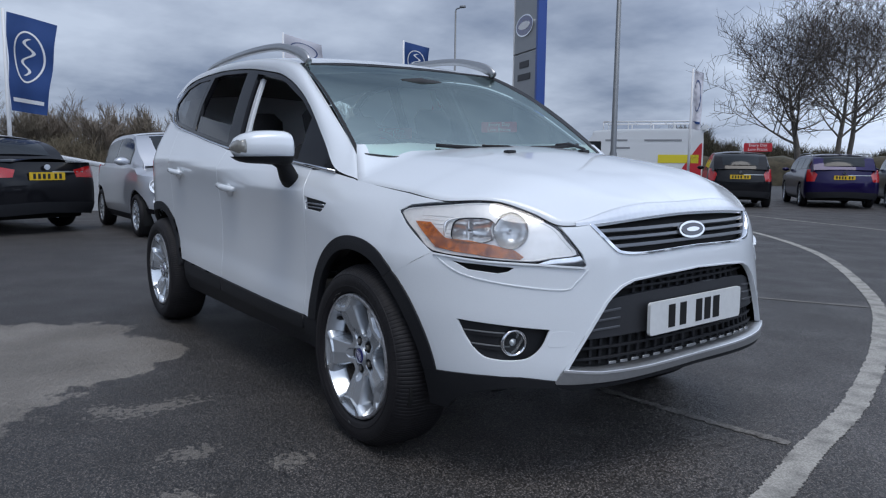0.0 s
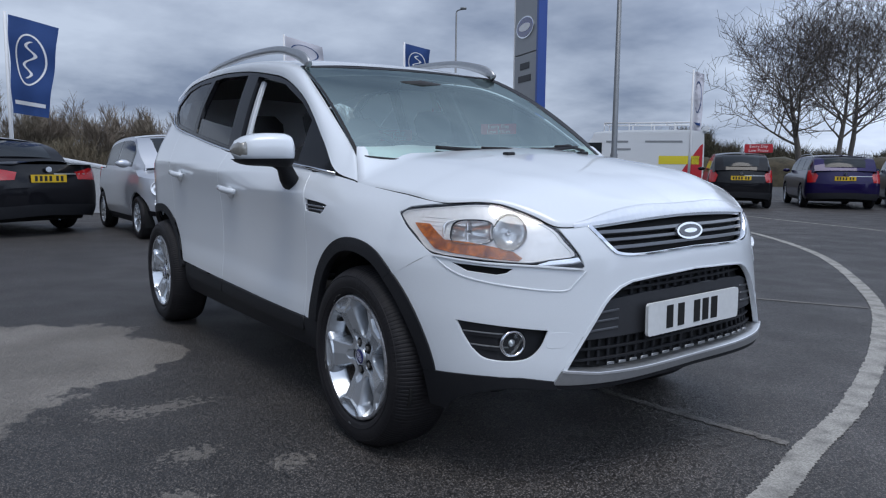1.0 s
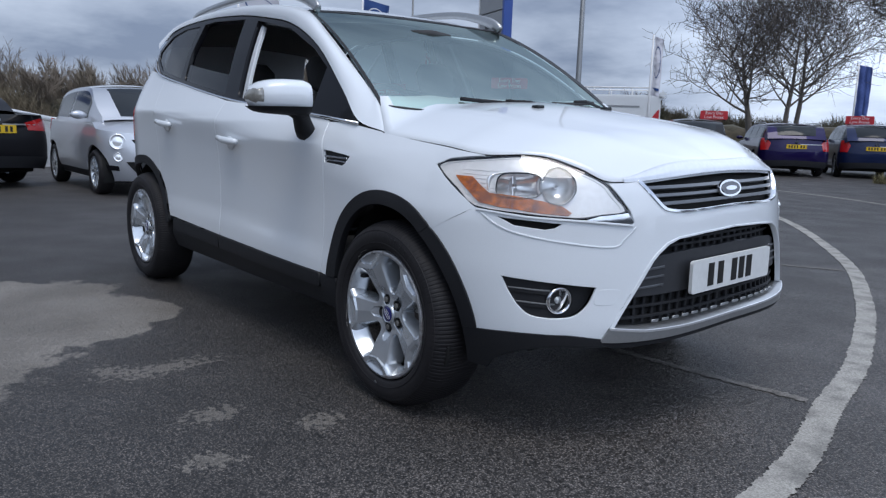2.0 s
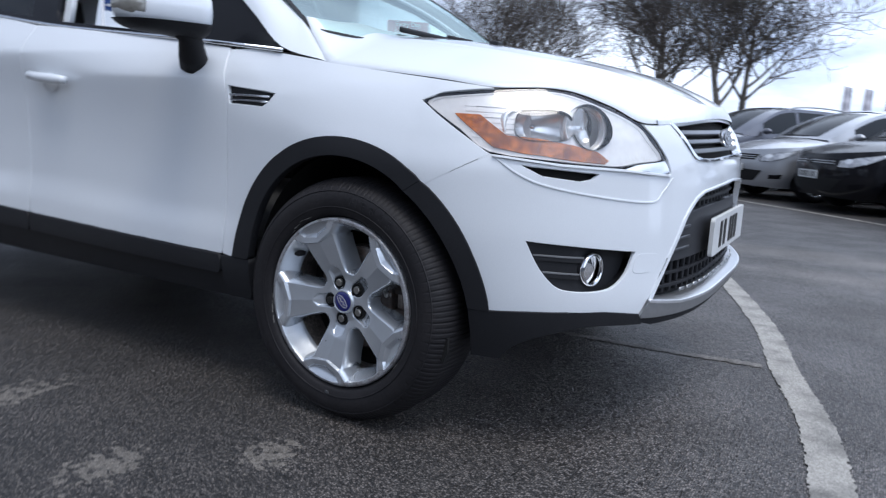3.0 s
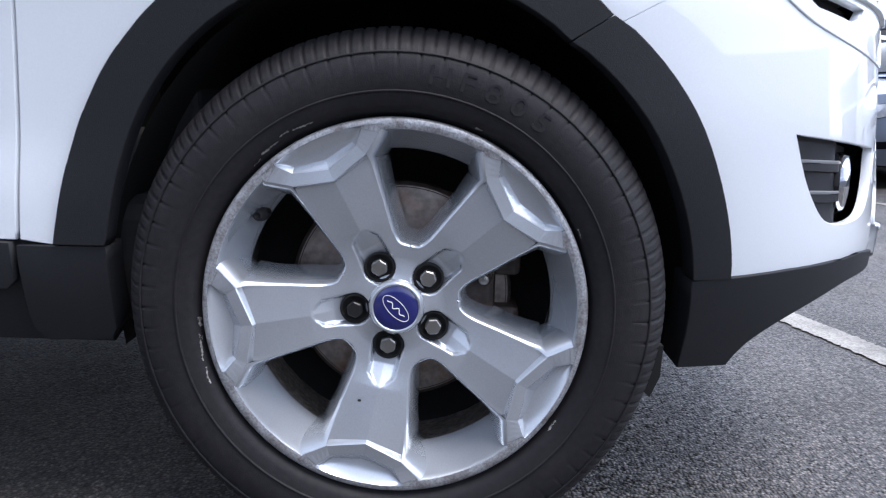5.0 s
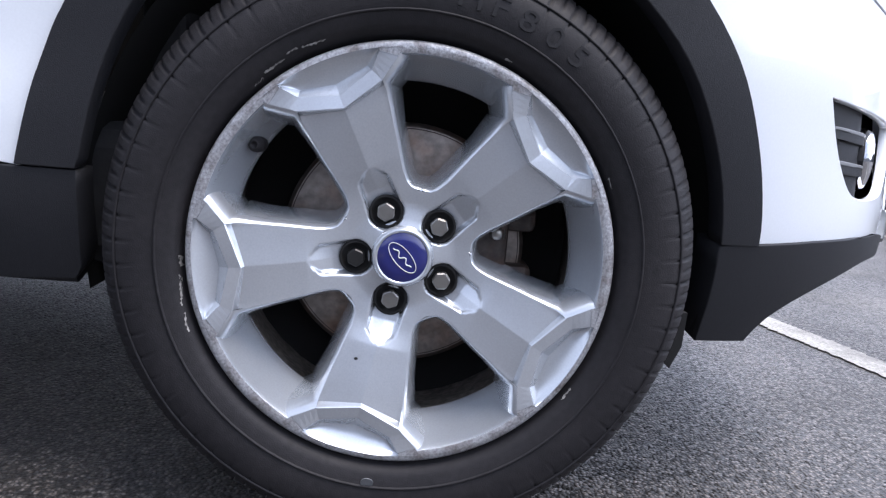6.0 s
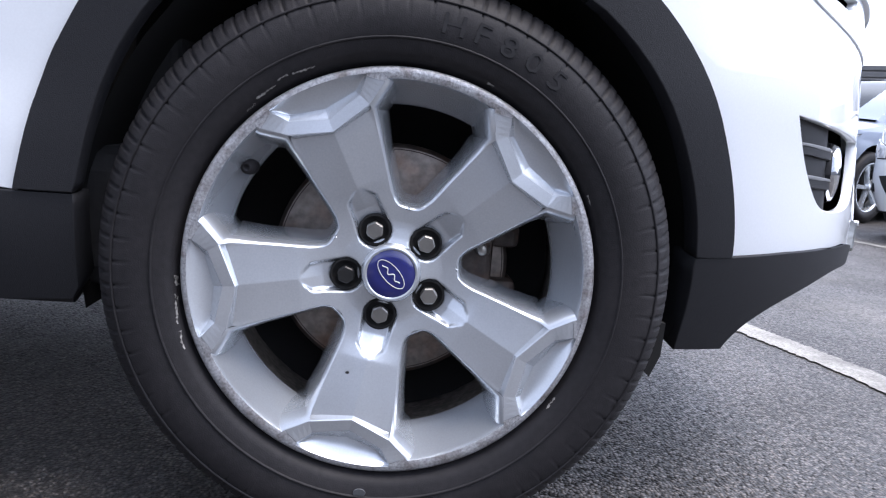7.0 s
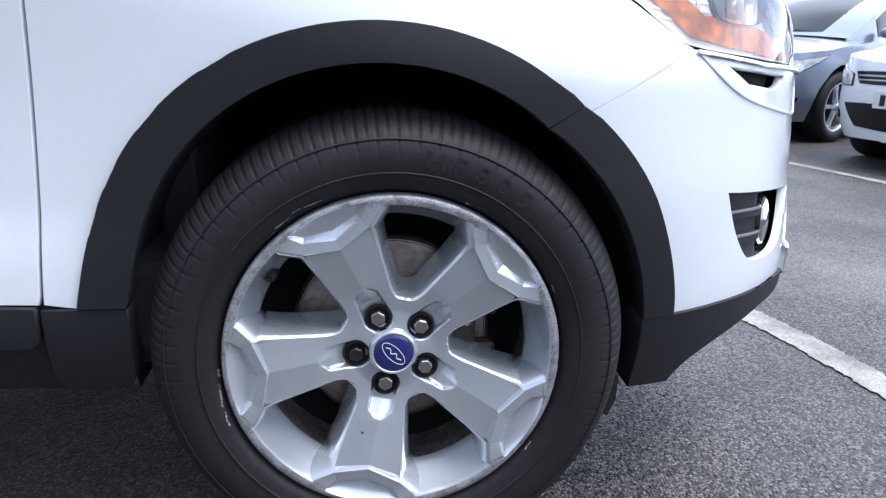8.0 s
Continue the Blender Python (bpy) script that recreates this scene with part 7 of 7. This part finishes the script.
x, y = spot(-46.7, 17)
pylon = thing("sign_pylon", "tall grey and blue dealership sign pylon", "sign", place=pose(x, y, 0, 0, 0, -17))
PW = 1.2
for nm, z0, z1 in (("sign_panel", 0.25, 2.30), ("sign_panel", 2.32, 3.70), ("sign_panel", 3.72, 6.2)):
    box_part(nm, (-PW, -0.09, z0, 0, 0.09, z1), M["signgrey"], pylon, "grey sign panel", bevel=0.01)
box_part("sign_edge", (0.004, -0.11, 0.1, 0.10, 0.11, 6.3), M["signblue"], pylon, "blue side panel", bevel=0.01)
box_part("sign_border", (-PW - 0.05, -0.10, 0.1, -PW - 0.004, 0.10, 6.3), M["whitepole"], pylon, "white edge strip", bevel=0.008)
box_part("sign_foot", (-PW - 0.1, -0.25, 0, 0.15, 0.25, 0.096), M["concrete"], pylon, "concrete foot", bevel=0.01)
for rx, rz, mt, yy in ((0.46, 0.25, "chrome", -0.092), (0.42, 0.22, "blue", -0.097), (0.30, 0.09, "whiteprint", -0.103)):
    d_ = part("sign_oval", disc_bm(rx, rz, 40, 0.02), M[mt], pylon, "oval dealer emblem")
    d_.data.transform(Matrix.Translation((-0.62, yy, 4.32)))
for z0, w0 in ((3.43, 0.50), (3.14, 0.68)):
    box_part("name_bar", (-0.62 - w0 / 2, -0.100, z0 - 0.075, -0.62 + w0 / 2, -0.0905, z0 + 0.075), M["ink"], pylon, "plain dark bar in place of a name", bevel=0.002)


def lamp_post(bearing, dist, height, label, arm=0.9, turn=0, r=0.075):
    x, y = spot(bearing, dist)
    ob = thing("street_lamp", label, "street lamp", "street lamps", place=pose(x, y, 0, 0, 0, turn))
    tube("post", [(0, 0, 0), (0, 0, 1.4), (0, 0, 1.45), (0, 0, height)], [r * 1.25, r * 1.25, r, r * 0.6], M["pole"], ob, "grey steel post", sides=12)
    tube("lamp_arm", smooth_line([(0, 0, height - 0.02), (0.05, 0, height + 0.1), (arm * 0.6, 0, height + 0.16)], 4), r * 0.5, M["pole"], ob, sides=8)
    loft("lamp_head", [[(x0, yy * wv, height + 0.16 + zz) for yy, zz in ((-0.11, 0.0), (-0.07, 0.09), (0.07, 0.09), (0.11, 0.0), (0.0, -0.04))] for x0, wv in ((arm * 0.5, 0.5), (arm * 0.6, 1.0), (arm * 1.05, 1.0), (arm * 1.15, 0.4))], M["pole"], ob, "lamp head", closed=True, caps=True)
    return ob


lamp_post(-40.9, 19, 8.0, "tall grey steel street lamp in the car park", turn=20)
lamp_post(-53.2, 40, 9.25, "distant thin street lamp", arm=0.5, turn=30)
lamp_post(12.4, 42, 9.0, "distant street lamp with a flat head", arm=1.6, turn=170)
lamp_post(17.0, 60, 9.5, "distant street lamp with a flat head", arm=1.6, turn=170)


def topper(x, y, z, turn):
    ob = thing("price_sign", "red roof-top sign with white lettering on a parked car", "sign", "red price signs", place=pose(x, y, z, 0, 0, turn))
    prism("sign_board", rr(0.40, 0.13, 0.04), 0.03, M["redprint"], ob, "red board with white border", bevel=0.006)
    words("Every Day\nLow Prices", 0.125, M["whiteprint"], Matrix.Translation((0, -0.004, 0)) @ Matrix.Rotation(radians(90), 4, "X"), ob)
    for sx in (-0.3, 0.3):
        bm = bmesh.new()
        box(bm, sx - 0.02, 0, -0.17, sx + 0.02, 0.03, -0.12)
        part("sign_leg", bm, M["plastic"], ob)


topper(-10.0, 18.6, 1.70, 30)
topper(-7.3, 22.6, 1.70, 20)

# ---- van with ladder rack ----
van = thing("panel_van", "white panel van with a roof rack and a red rear chevron", "van", place=pose(-16.0, 19.9, 0, 0, 0, 215))
prof = smooth_line([(2.65, 0.45), (2.62, 0.95), (2.1, 1.25), (1.35, 2.15), (0.9, 2.42), (-2.4, 2.45), (-2.62, 2.35), (-2.65, 0.5)], 5)
bmv = bmesh.new()
left = [bmv.verts.new((x, -0.99, z)) for x, z in prof]
right = [bmv.verts.new((x, 0.99, z)) for x, z in prof]
bmv.faces.new(left), bmv.faces.new(right[::-1])
for k in range(len(prof)):
    bmv.faces.new((left[k], right[k], right[(k + 1) % len(prof)], left[(k + 1) % len(prof)]))
bmesh.ops.recalc_face_normals(bmv, faces=bmv.faces)
bmesh.ops.bevel(bmv, geom=[e for e in bmv.edges if abs(e.verts[0].co.y - e.verts[1].co.y) < 1e-6], offset=0.06, segments=2, affect="EDGES")
part("body", bmv, M["vanwhite"], van, "white van body")
for sd in (-1, 1):
    prism("cab_window", [(1.95, 1.35), (1.45, 2.0), (0.95, 2.0), (0.95, 1.35)], 0.01, M["farglass"], van, "dark cab window", Matrix.Translation((0, sd * 0.997, 0)) if sd < 0 else Matrix.Translation((0, 0.987, 0)))
    prism("chevron_panel", [(-2.6, 0.6), (-1.7, 0.6), (-2.05, 1.2), (-2.52, 1.9), (-2.6, 1.95)], 0.006, M["redprint"], van, "red flash on the van's flank", Matrix.Translation((0, -0.998 if sd < 0 else 0.992, 0)))
    prism("yellow_panel", [(-2.5, 1.22), (-1.1, 1.22), (-1.1, 1.52), (-2.5, 1.52)], 0.006, M["yellowprint"], van, "yellow panel with unreadable print", Matrix.Translation((0, -0.998 if sd < 0 else 0.992, 0)))
    for z0, a0, b0 in ((2.0, -1.9, -0.6), (2.0, 0.0, 0.8), (1.72, -0.1, 0.5)):
        prism("print_bar", [(a0, z0), (b0, z0), (b0, z0 + 0.07), (a0, z0 + 0.07)], 0.006, M["signgrey"], van, "", Matrix.Translation((0, -0.998 if sd < 0 else 0.992, 0)))
for yy in (-0.85, 0.85):
    tube("rack_rail", [(-2.4, yy, 2.72), (0.9, yy, 2.72)], 0.03, M["whitepole"], van, "white roof rack rail")
    for xx in (-2.4, -1.6, -0.8, 0.0, 0.9):
        tube("rack_post", [(xx, yy, 2.42), (xx, yy, 2.72)], 0.02, M["whitepole"], van)
for xx in (-2.4, -1.3, -0.2, 0.9):
    tube("rack_bar", [(xx, -0.85, 2.70), (xx, 0.85, 2.70)], 0.025, M["whitepole"], van)
for ax in (1.75, -1.6):
    for sd in (-1, 1):
        simple_wheel(van, ax, sd * 0.985, 0.35, 0.22)

# ---- barrier behind the small hatchback ----
wall = tagged(thing("boundary_wall", "long low white boundary wall behind the parked cars", "wall", kind="structure"))
pts = [(-14.0, -3.6), (-14.6, 1.1), (-15.6, 6.5)]
for (x0, y0), (x1, y1), h0, h1 in ((pts[0], pts[1], 1.75, 0.90), (pts[1], pts[2], 0.90, 0.75)):
    d = Vector((x1 - x0, y1 - y0, 0)).normalized()
    nrm = Vector((-d.y, d.x, 0)) * 0.1
    for k in range(4):
        a_, b_ = k / 4, (k + 1) / 4 - 0.006
        vs = []
        for q in (a_, b_):
            for sgn in (-1, 1):
                for zz in (0, h0 + (h1 - h0) * q):
                    vs.append((x0 + (x1 - x0) * q + nrm.x * sgn, y0 + (y1 - y0) * q + nrm.y * sgn, zz))
        mesh_part("wall_panel", vs, [(0, 1, 3, 2), (4, 6, 7, 5), (0, 4, 5, 1), (2, 3, 7, 6), (1, 5, 7, 3), (0, 2, 6, 4)], M["concrete"], wall, "pale wall panel", smooth=False)
    tube("wall_rail", [(x0, y0, h0 + 0.06), (x1, y1, h1 + 0.06)], 0.05, M["whitepole"], wall, "pale rail along the wall's top")

# ---- showroom at the end of the row ----
hall = thing("showroom", "low pale showroom with a grey slatted fascia", "building", place=pose(20.5, 19.5, 0, 0, 0, -38))
box_part("wall", (-14, 0, 0, 14, 0.3, 2.55), M["vanwhite"], hall, "pale showroom wall", bevel=0.0)
for k in range(5):
    box_part("fascia_slat", (-14.6, -1.3, 2.6 + 0.22 * k, 14.6, -1.15, 2.78 + 0.22 * k), M["roofgrey"], hall, "grey fascia slat", bevel=0.01)
box_part("roof", (-14.6, -1.3, 3.7, 14.6, 10, 3.85), M["roofgrey"], hall, "grey flat roof", bevel=0.01)
for k in range(7):
    box_part("showroom_window", (-13 + 4 * k, -0.03, 0.2, -9.6 + 4 * k, 0.0, 2.4), M["farglass"], hall, "tall showroom window", bevel=0.0)
    box_part("window_frame", (-9.6 + 4 * k, -0.05, 0.1, -9.45 + 4 * k, 0.0, 2.5), M["whitepole"], hall, bevel=0.0)

# ---- plain walls that close the car park behind the path ----
for nm, x0, y0, x1, y1, h in (("wall_south", -34, -19.4, 30, -19, 5.0), ("wall_east", 30.4, -19.4, 30.8, 6, 5.0)):
    wl_ = thing(nm, "long plain rendered wall closing the car park", "wall", kind="structure")
    box_part("wall_face", (x0, y0, 0, x1, y1, h), M["farwall"], wl_, "plain grey wall", bevel=0.0)
    box_part("wall_coping", (x0 - 0.05, y0 - 0.05, h + 0.004, x1 + 0.05, y1 + 0.05, h + 0.12), M["concrete"], wl_, "pale coping", bevel=0.0)

# ---- bare trees and hedges ----
def bare_tree(x, y, height, seed, spread=0.55, label="tall leafless winter tree", trunk_r=0.16, levels=4):
    rnd = random.Random(seed)
    ob = thing("tree", label, "tree", "bare trees round the car park", place=pose(x, y, 0))
    wood_v, wood_f, twig_v, twig_f = [], [], [], []

    def limb(p, d, length, r, level):
        n = 5 if level < 2 else 3
        pts, q, dd = [p], p.copy(), d.copy()
        for _ in range(n):
            dd = (dd + Vector((rnd.uniform(-1, 1), rnd.uniform(-1, 1), rnd.uniform(-0.4, 0.9))) * (0.10 if level == 0 else 0.13) + Vector((0, 0, 0.0 if level == 0 else 0.085))).normalized()
            q = q + dd * (length / n)
            pts.append(q.copy())
        sides = 8 if level == 0 else 5 if level < 3 else 3
        rad = [r * (1 - (0.86 if level < 2 else 0.6) * k / n) for k in range(n + 1)]
        V, F = (wood_v, wood_f) if level < 3 else (twig_v, twig_f)
        rows = tube_rows([tuple(v) for v in pts], rad, sides)
        b0 = len(V)
        for row in rows:
            V.extend(row)
        for i in range(n):
            for j in range(sides):
                k = (j + 1) % sides
                F.append((b0 + i * sides + j, b0 + i * sides + k, b0 + (i + 1) * sides + k, b0 + (i + 1) * sides + j))
        if level >= levels:
            return
        kids = (12, 7, 6, 4, 3)[level] if level < 5 else 3
        for c in range(kids):
            t = 0.16 + 0.84 * (c + rnd.random()) / kids if level else 0.36 + 0.64 * (c + rnd.random()) / kids
            i = min(n - 1, int(t * n))
            o = pts[i].lerp(pts[i + 1], t * n - i)
            a = rnd.uniform(0, 2 * math.pi)
            axis = dd.orthogonal().normalized()
            axis.rotate(Matrix.Rotation(a, 3, dd))
            nd = (dd * (1 - spread) + axis * spread * rnd.uniform(0.8, 1.4) + Vector((0, 0, 0.12 if level else 0.05))).normalized()
            limb(o, nd, length * (rnd.uniform(0.56, 0.76) * (1.1 - 0.45 * t) if level == 0 else rnd.uniform(0.45, 0.68)), max(0.011, rad[i] * (0.5 if level == 0 else 0.6)), level + 1)

    limb(Vector((0, 0, -0.05)), Vector((rnd.uniform(-0.05, 0.05), rnd.uniform(-0.05, 0.05), 1)), height * 0.62, trunk_r, 0)
    mesh_part("trunk", wood_v, wood_f, M["bark"], ob, "grey-brown trunk and limbs")
    mesh_part("crown", twig_v, twig_f, M["twig"], ob, "dense mass of bare twigs")
    return ob


for b_, d_, h_, sd, sp, tr in ((-27.9, 35, 8.6, 3, 0.62, 0.18), (-25.8, 43, 10.6, 11, 0.62, 0.18), (-25.05, 45, 11.4, 19, 0.62, 0.19), (-17.5, 29, 9.2, 23, 0.6, 0.16), (-16.5, 32, 9.6, 29, 0.6, 0.15), (-12.4, 27, 9.6, 31, 0.6, 0.16), (-11.3, 28, 9.4, 37, 0.6, 0.17), (6.2, 36, 7.5, 41, 0.62, 0.13)):
    x, y = spot(b_, d_)
    bare_tree(x, y, h_, sd, sp, trunk_r=tr)


def thicket(name, label, b0, b1, dist, h0, seed, n, mat=None, depth=5.0):
    """A strip of leafless scrub: many upright crossing twigs."""
    rnd = random.Random(seed)
    V, F = [], []
    for _ in range(n):
        b = rnd.uniform(b0, b1)
        d = dist + rnd.uniform(0, depth)
        x, y = spot(b, d)
        h = h0 * (0.55 + 0.45 * noise.noise((b * 0.35, seed, 0)) + 0.25 * noise.noise((b * 1.7, seed, 2))) * rnd.uniform(0.75, 1.1) + 0.4
        for _k in range(9):
            p = Vector((x + rnd.uniform(-0.7, 0.7), y + rnd.uniform(-0.7, 0.7), rnd.uniform(0, 0.72) * h))
            q = p + Vector((rnd.uniform(-0.7, 0.7), rnd.uniform(-0.7, 0.7), 1)) * h * rnd.uniform(0.12, 0.32)
            s = Vector((rnd.uniform(-1, 1), rnd.uniform(-1, 1), 0)).normalized() * 0.016 * dist / 40
            k = len(V)
            V.extend((p - s, p + s, q + s * 0.3, q - s * 0.3))
            F.append((k, k + 1, k + 2, k + 3))
            m_ = p.lerp(q, 0.6)
            e = m_ + Vector((rnd.uniform(-0.6, 0.6), rnd.uniform(-0.6, 0.6), rnd.uniform(0.2, 0.6))) * h * 0.3
            k = len(V)
            V.extend((m_ - s * 0.7, m_ + s * 0.7, e))
            F.append((k, k + 1, k + 2))
    ob = mesh_part(name, V, F, mat or M["hedge"], label=label, smooth=False)
    return tagged(ob, label, "hedge", kind="stuff")




def bush_row(label, b0, b1, dist, height, seed, count, depth=4):
    """A belt of bare bushes with fine rising twigs."""
    rnd = random.Random(seed)
    V, F = [], []

    def shoot(p, d, length, r, level):
        q = p + d * length * 0.5
        d2 = (d + Vector((rnd.uniform(-1, 1), rnd.uniform(-1, 1), rnd.uniform(-0.2, 0.6))) * 0.22).normalized()
        e = q + d2 * length * 0.5
        k0 = len(V)
        for c, rr_ in ((p, r), (q, r * 0.75), (e, r * 0.4)):
            V.extend((c.x + rr_ * math.cos(t), c.y + rr_ * math.sin(t), c.z) for t in (0.3, 2.4, 4.5))
        for i in range(2):
            for j in range(3):
                F.append((k0 + 3 * i + j, k0 + 3 * i + (j + 1) % 3, k0 + 3 * i + 3 + (j + 1) % 3, k0 + 3 * i + 3 + j))
        if level:
            for _ in range(5 if level > 1 else 6):
                t = rnd.uniform(0.3, 1.0)
                o = p.lerp(q, t * 2) if t < 0.5 else q.lerp(e, t * 2 - 1)
                nd = (d2 + Vector((rnd.uniform(-1, 1), rnd.uniform(-1, 1), rnd.uniform(-0.1, 0.7))) * 0.75).normalized()
                shoot(o, nd, length * rnd.uniform(0.5, 0.75), max(0.010, r * 0.55), level - 1)

    for c in range(count):
        b = b0 + (b1 - b0) * (c + rnd.uniform(-0.3, 0.8)) / count
        x, y = spot(b, dist + rnd.uniform(0, 6))
        h = height * (0.8 + 0.45 * noise.noise((b * 0.22, seed, 0))) * rnd.uniform(0.8, 1.15)
        for s_ in range(4):
            d = Vector((rnd.uniform(-0.5, 0.5), rnd.uniform(-0.5, 0.5), 1)).normalized()
            shoot(Vector((x + rnd.uniform(-0.4, 0.4), y + rnd.uniform(-0.4, 0.4), 0)), d, h * 0.5, 0.05, depth)
    return tagged(mesh_part("scrub", V, F, M["scrub"], label=label, smooth=False), label, "hedge", kind="stuff")


bush_row("brown leafless scrub along the far edge", -101, -57, 38, 4.9, 5, 34)
thicket("undergrowth", "dark winter undergrowth along the far edge", -102, -57, 35.5, 2.9, 5, 6500, mat=M["brush"])
bush_row("brown leafless hedge along the far edge", -58, 30, 51, 1.9, 9, 90, 3)
thicket("far_trees", "distant bare woodland on the horizon", -52, -16, 110, 6.5, 13, 6500, depth=20)
thicket("far_trees", "distant clump of bare trees on the horizon", -38.2, -32.2, 96, 9.0, 17, 2600, depth=12)


def hedge_bank(b0, b1, dist, h, seed):
    rows = []
    for b in np.arange(b0, b1, 1.0):
        r = []
        for dd, hh in ((0, 0.0), (0.3, 0.7), (1.0, 1.0), (2.5, 1.05), (4, 0.8), (5, 0)):
            x, y = spot(b, dist + dd + 0.4 * noise.noise((b * 0.6, dd, seed)))
            r.append((x, y, h * hh * (1 + 0.25 * noise.noise((b * 0.9, dd, seed + 3)))))
        rows.append(r)
    ob = loft("hedge_bank", rows, M["hedge"], label="low dark hedge", smooth=True)
    return tagged(ob, "low dark winter hedge behind the parked cars", "hedge", kind="stuff")


hedge_bank(-102, -57, 37, 1.7, 2)
hedge_bank(-57, 32, 50, 1.7, 7)


def grass_tuft(x, y, seed):
    rnd = random.Random(seed)
    V, F = [], []
    for _ in range(420):
        a, r = rnd.uniform(0, 6.28), 0.55 * math.sqrt(rnd.random())
        p = Vector((x + r * math.cos(a), y + 0.5 * r * math.sin(a), 0))
        lean = Vector((rnd.uniform(-1, 1), rnd.uniform(-1, 1), rnd.uniform(0.6, 1.6))).normalized() * rnd.uniform(0.18, 0.42)
        side = Vector((-lean.y, lean.x, 0)).normalized() * 0.007
        k = len(V)
        V.extend((p - side, p + side, p + lean * 0.6 + side * 0.7, p + lean * 0.6 - side * 0.7, p + lean + Vector((0, 0, -0.06))))
        F.extend(((k, k + 1, k + 2, k + 3), (k + 3, k + 2, k + 4)))
    return tagged(mesh_part("grass_tuft", V, F, M["grass"], smooth=False), "tuft of dry yellow grass on the asphalt edge", "grass", kind="stuff")


grass_tuft(-4.5, 17.9, 3)
grass_tuft(-3.7, 17.0, 8)
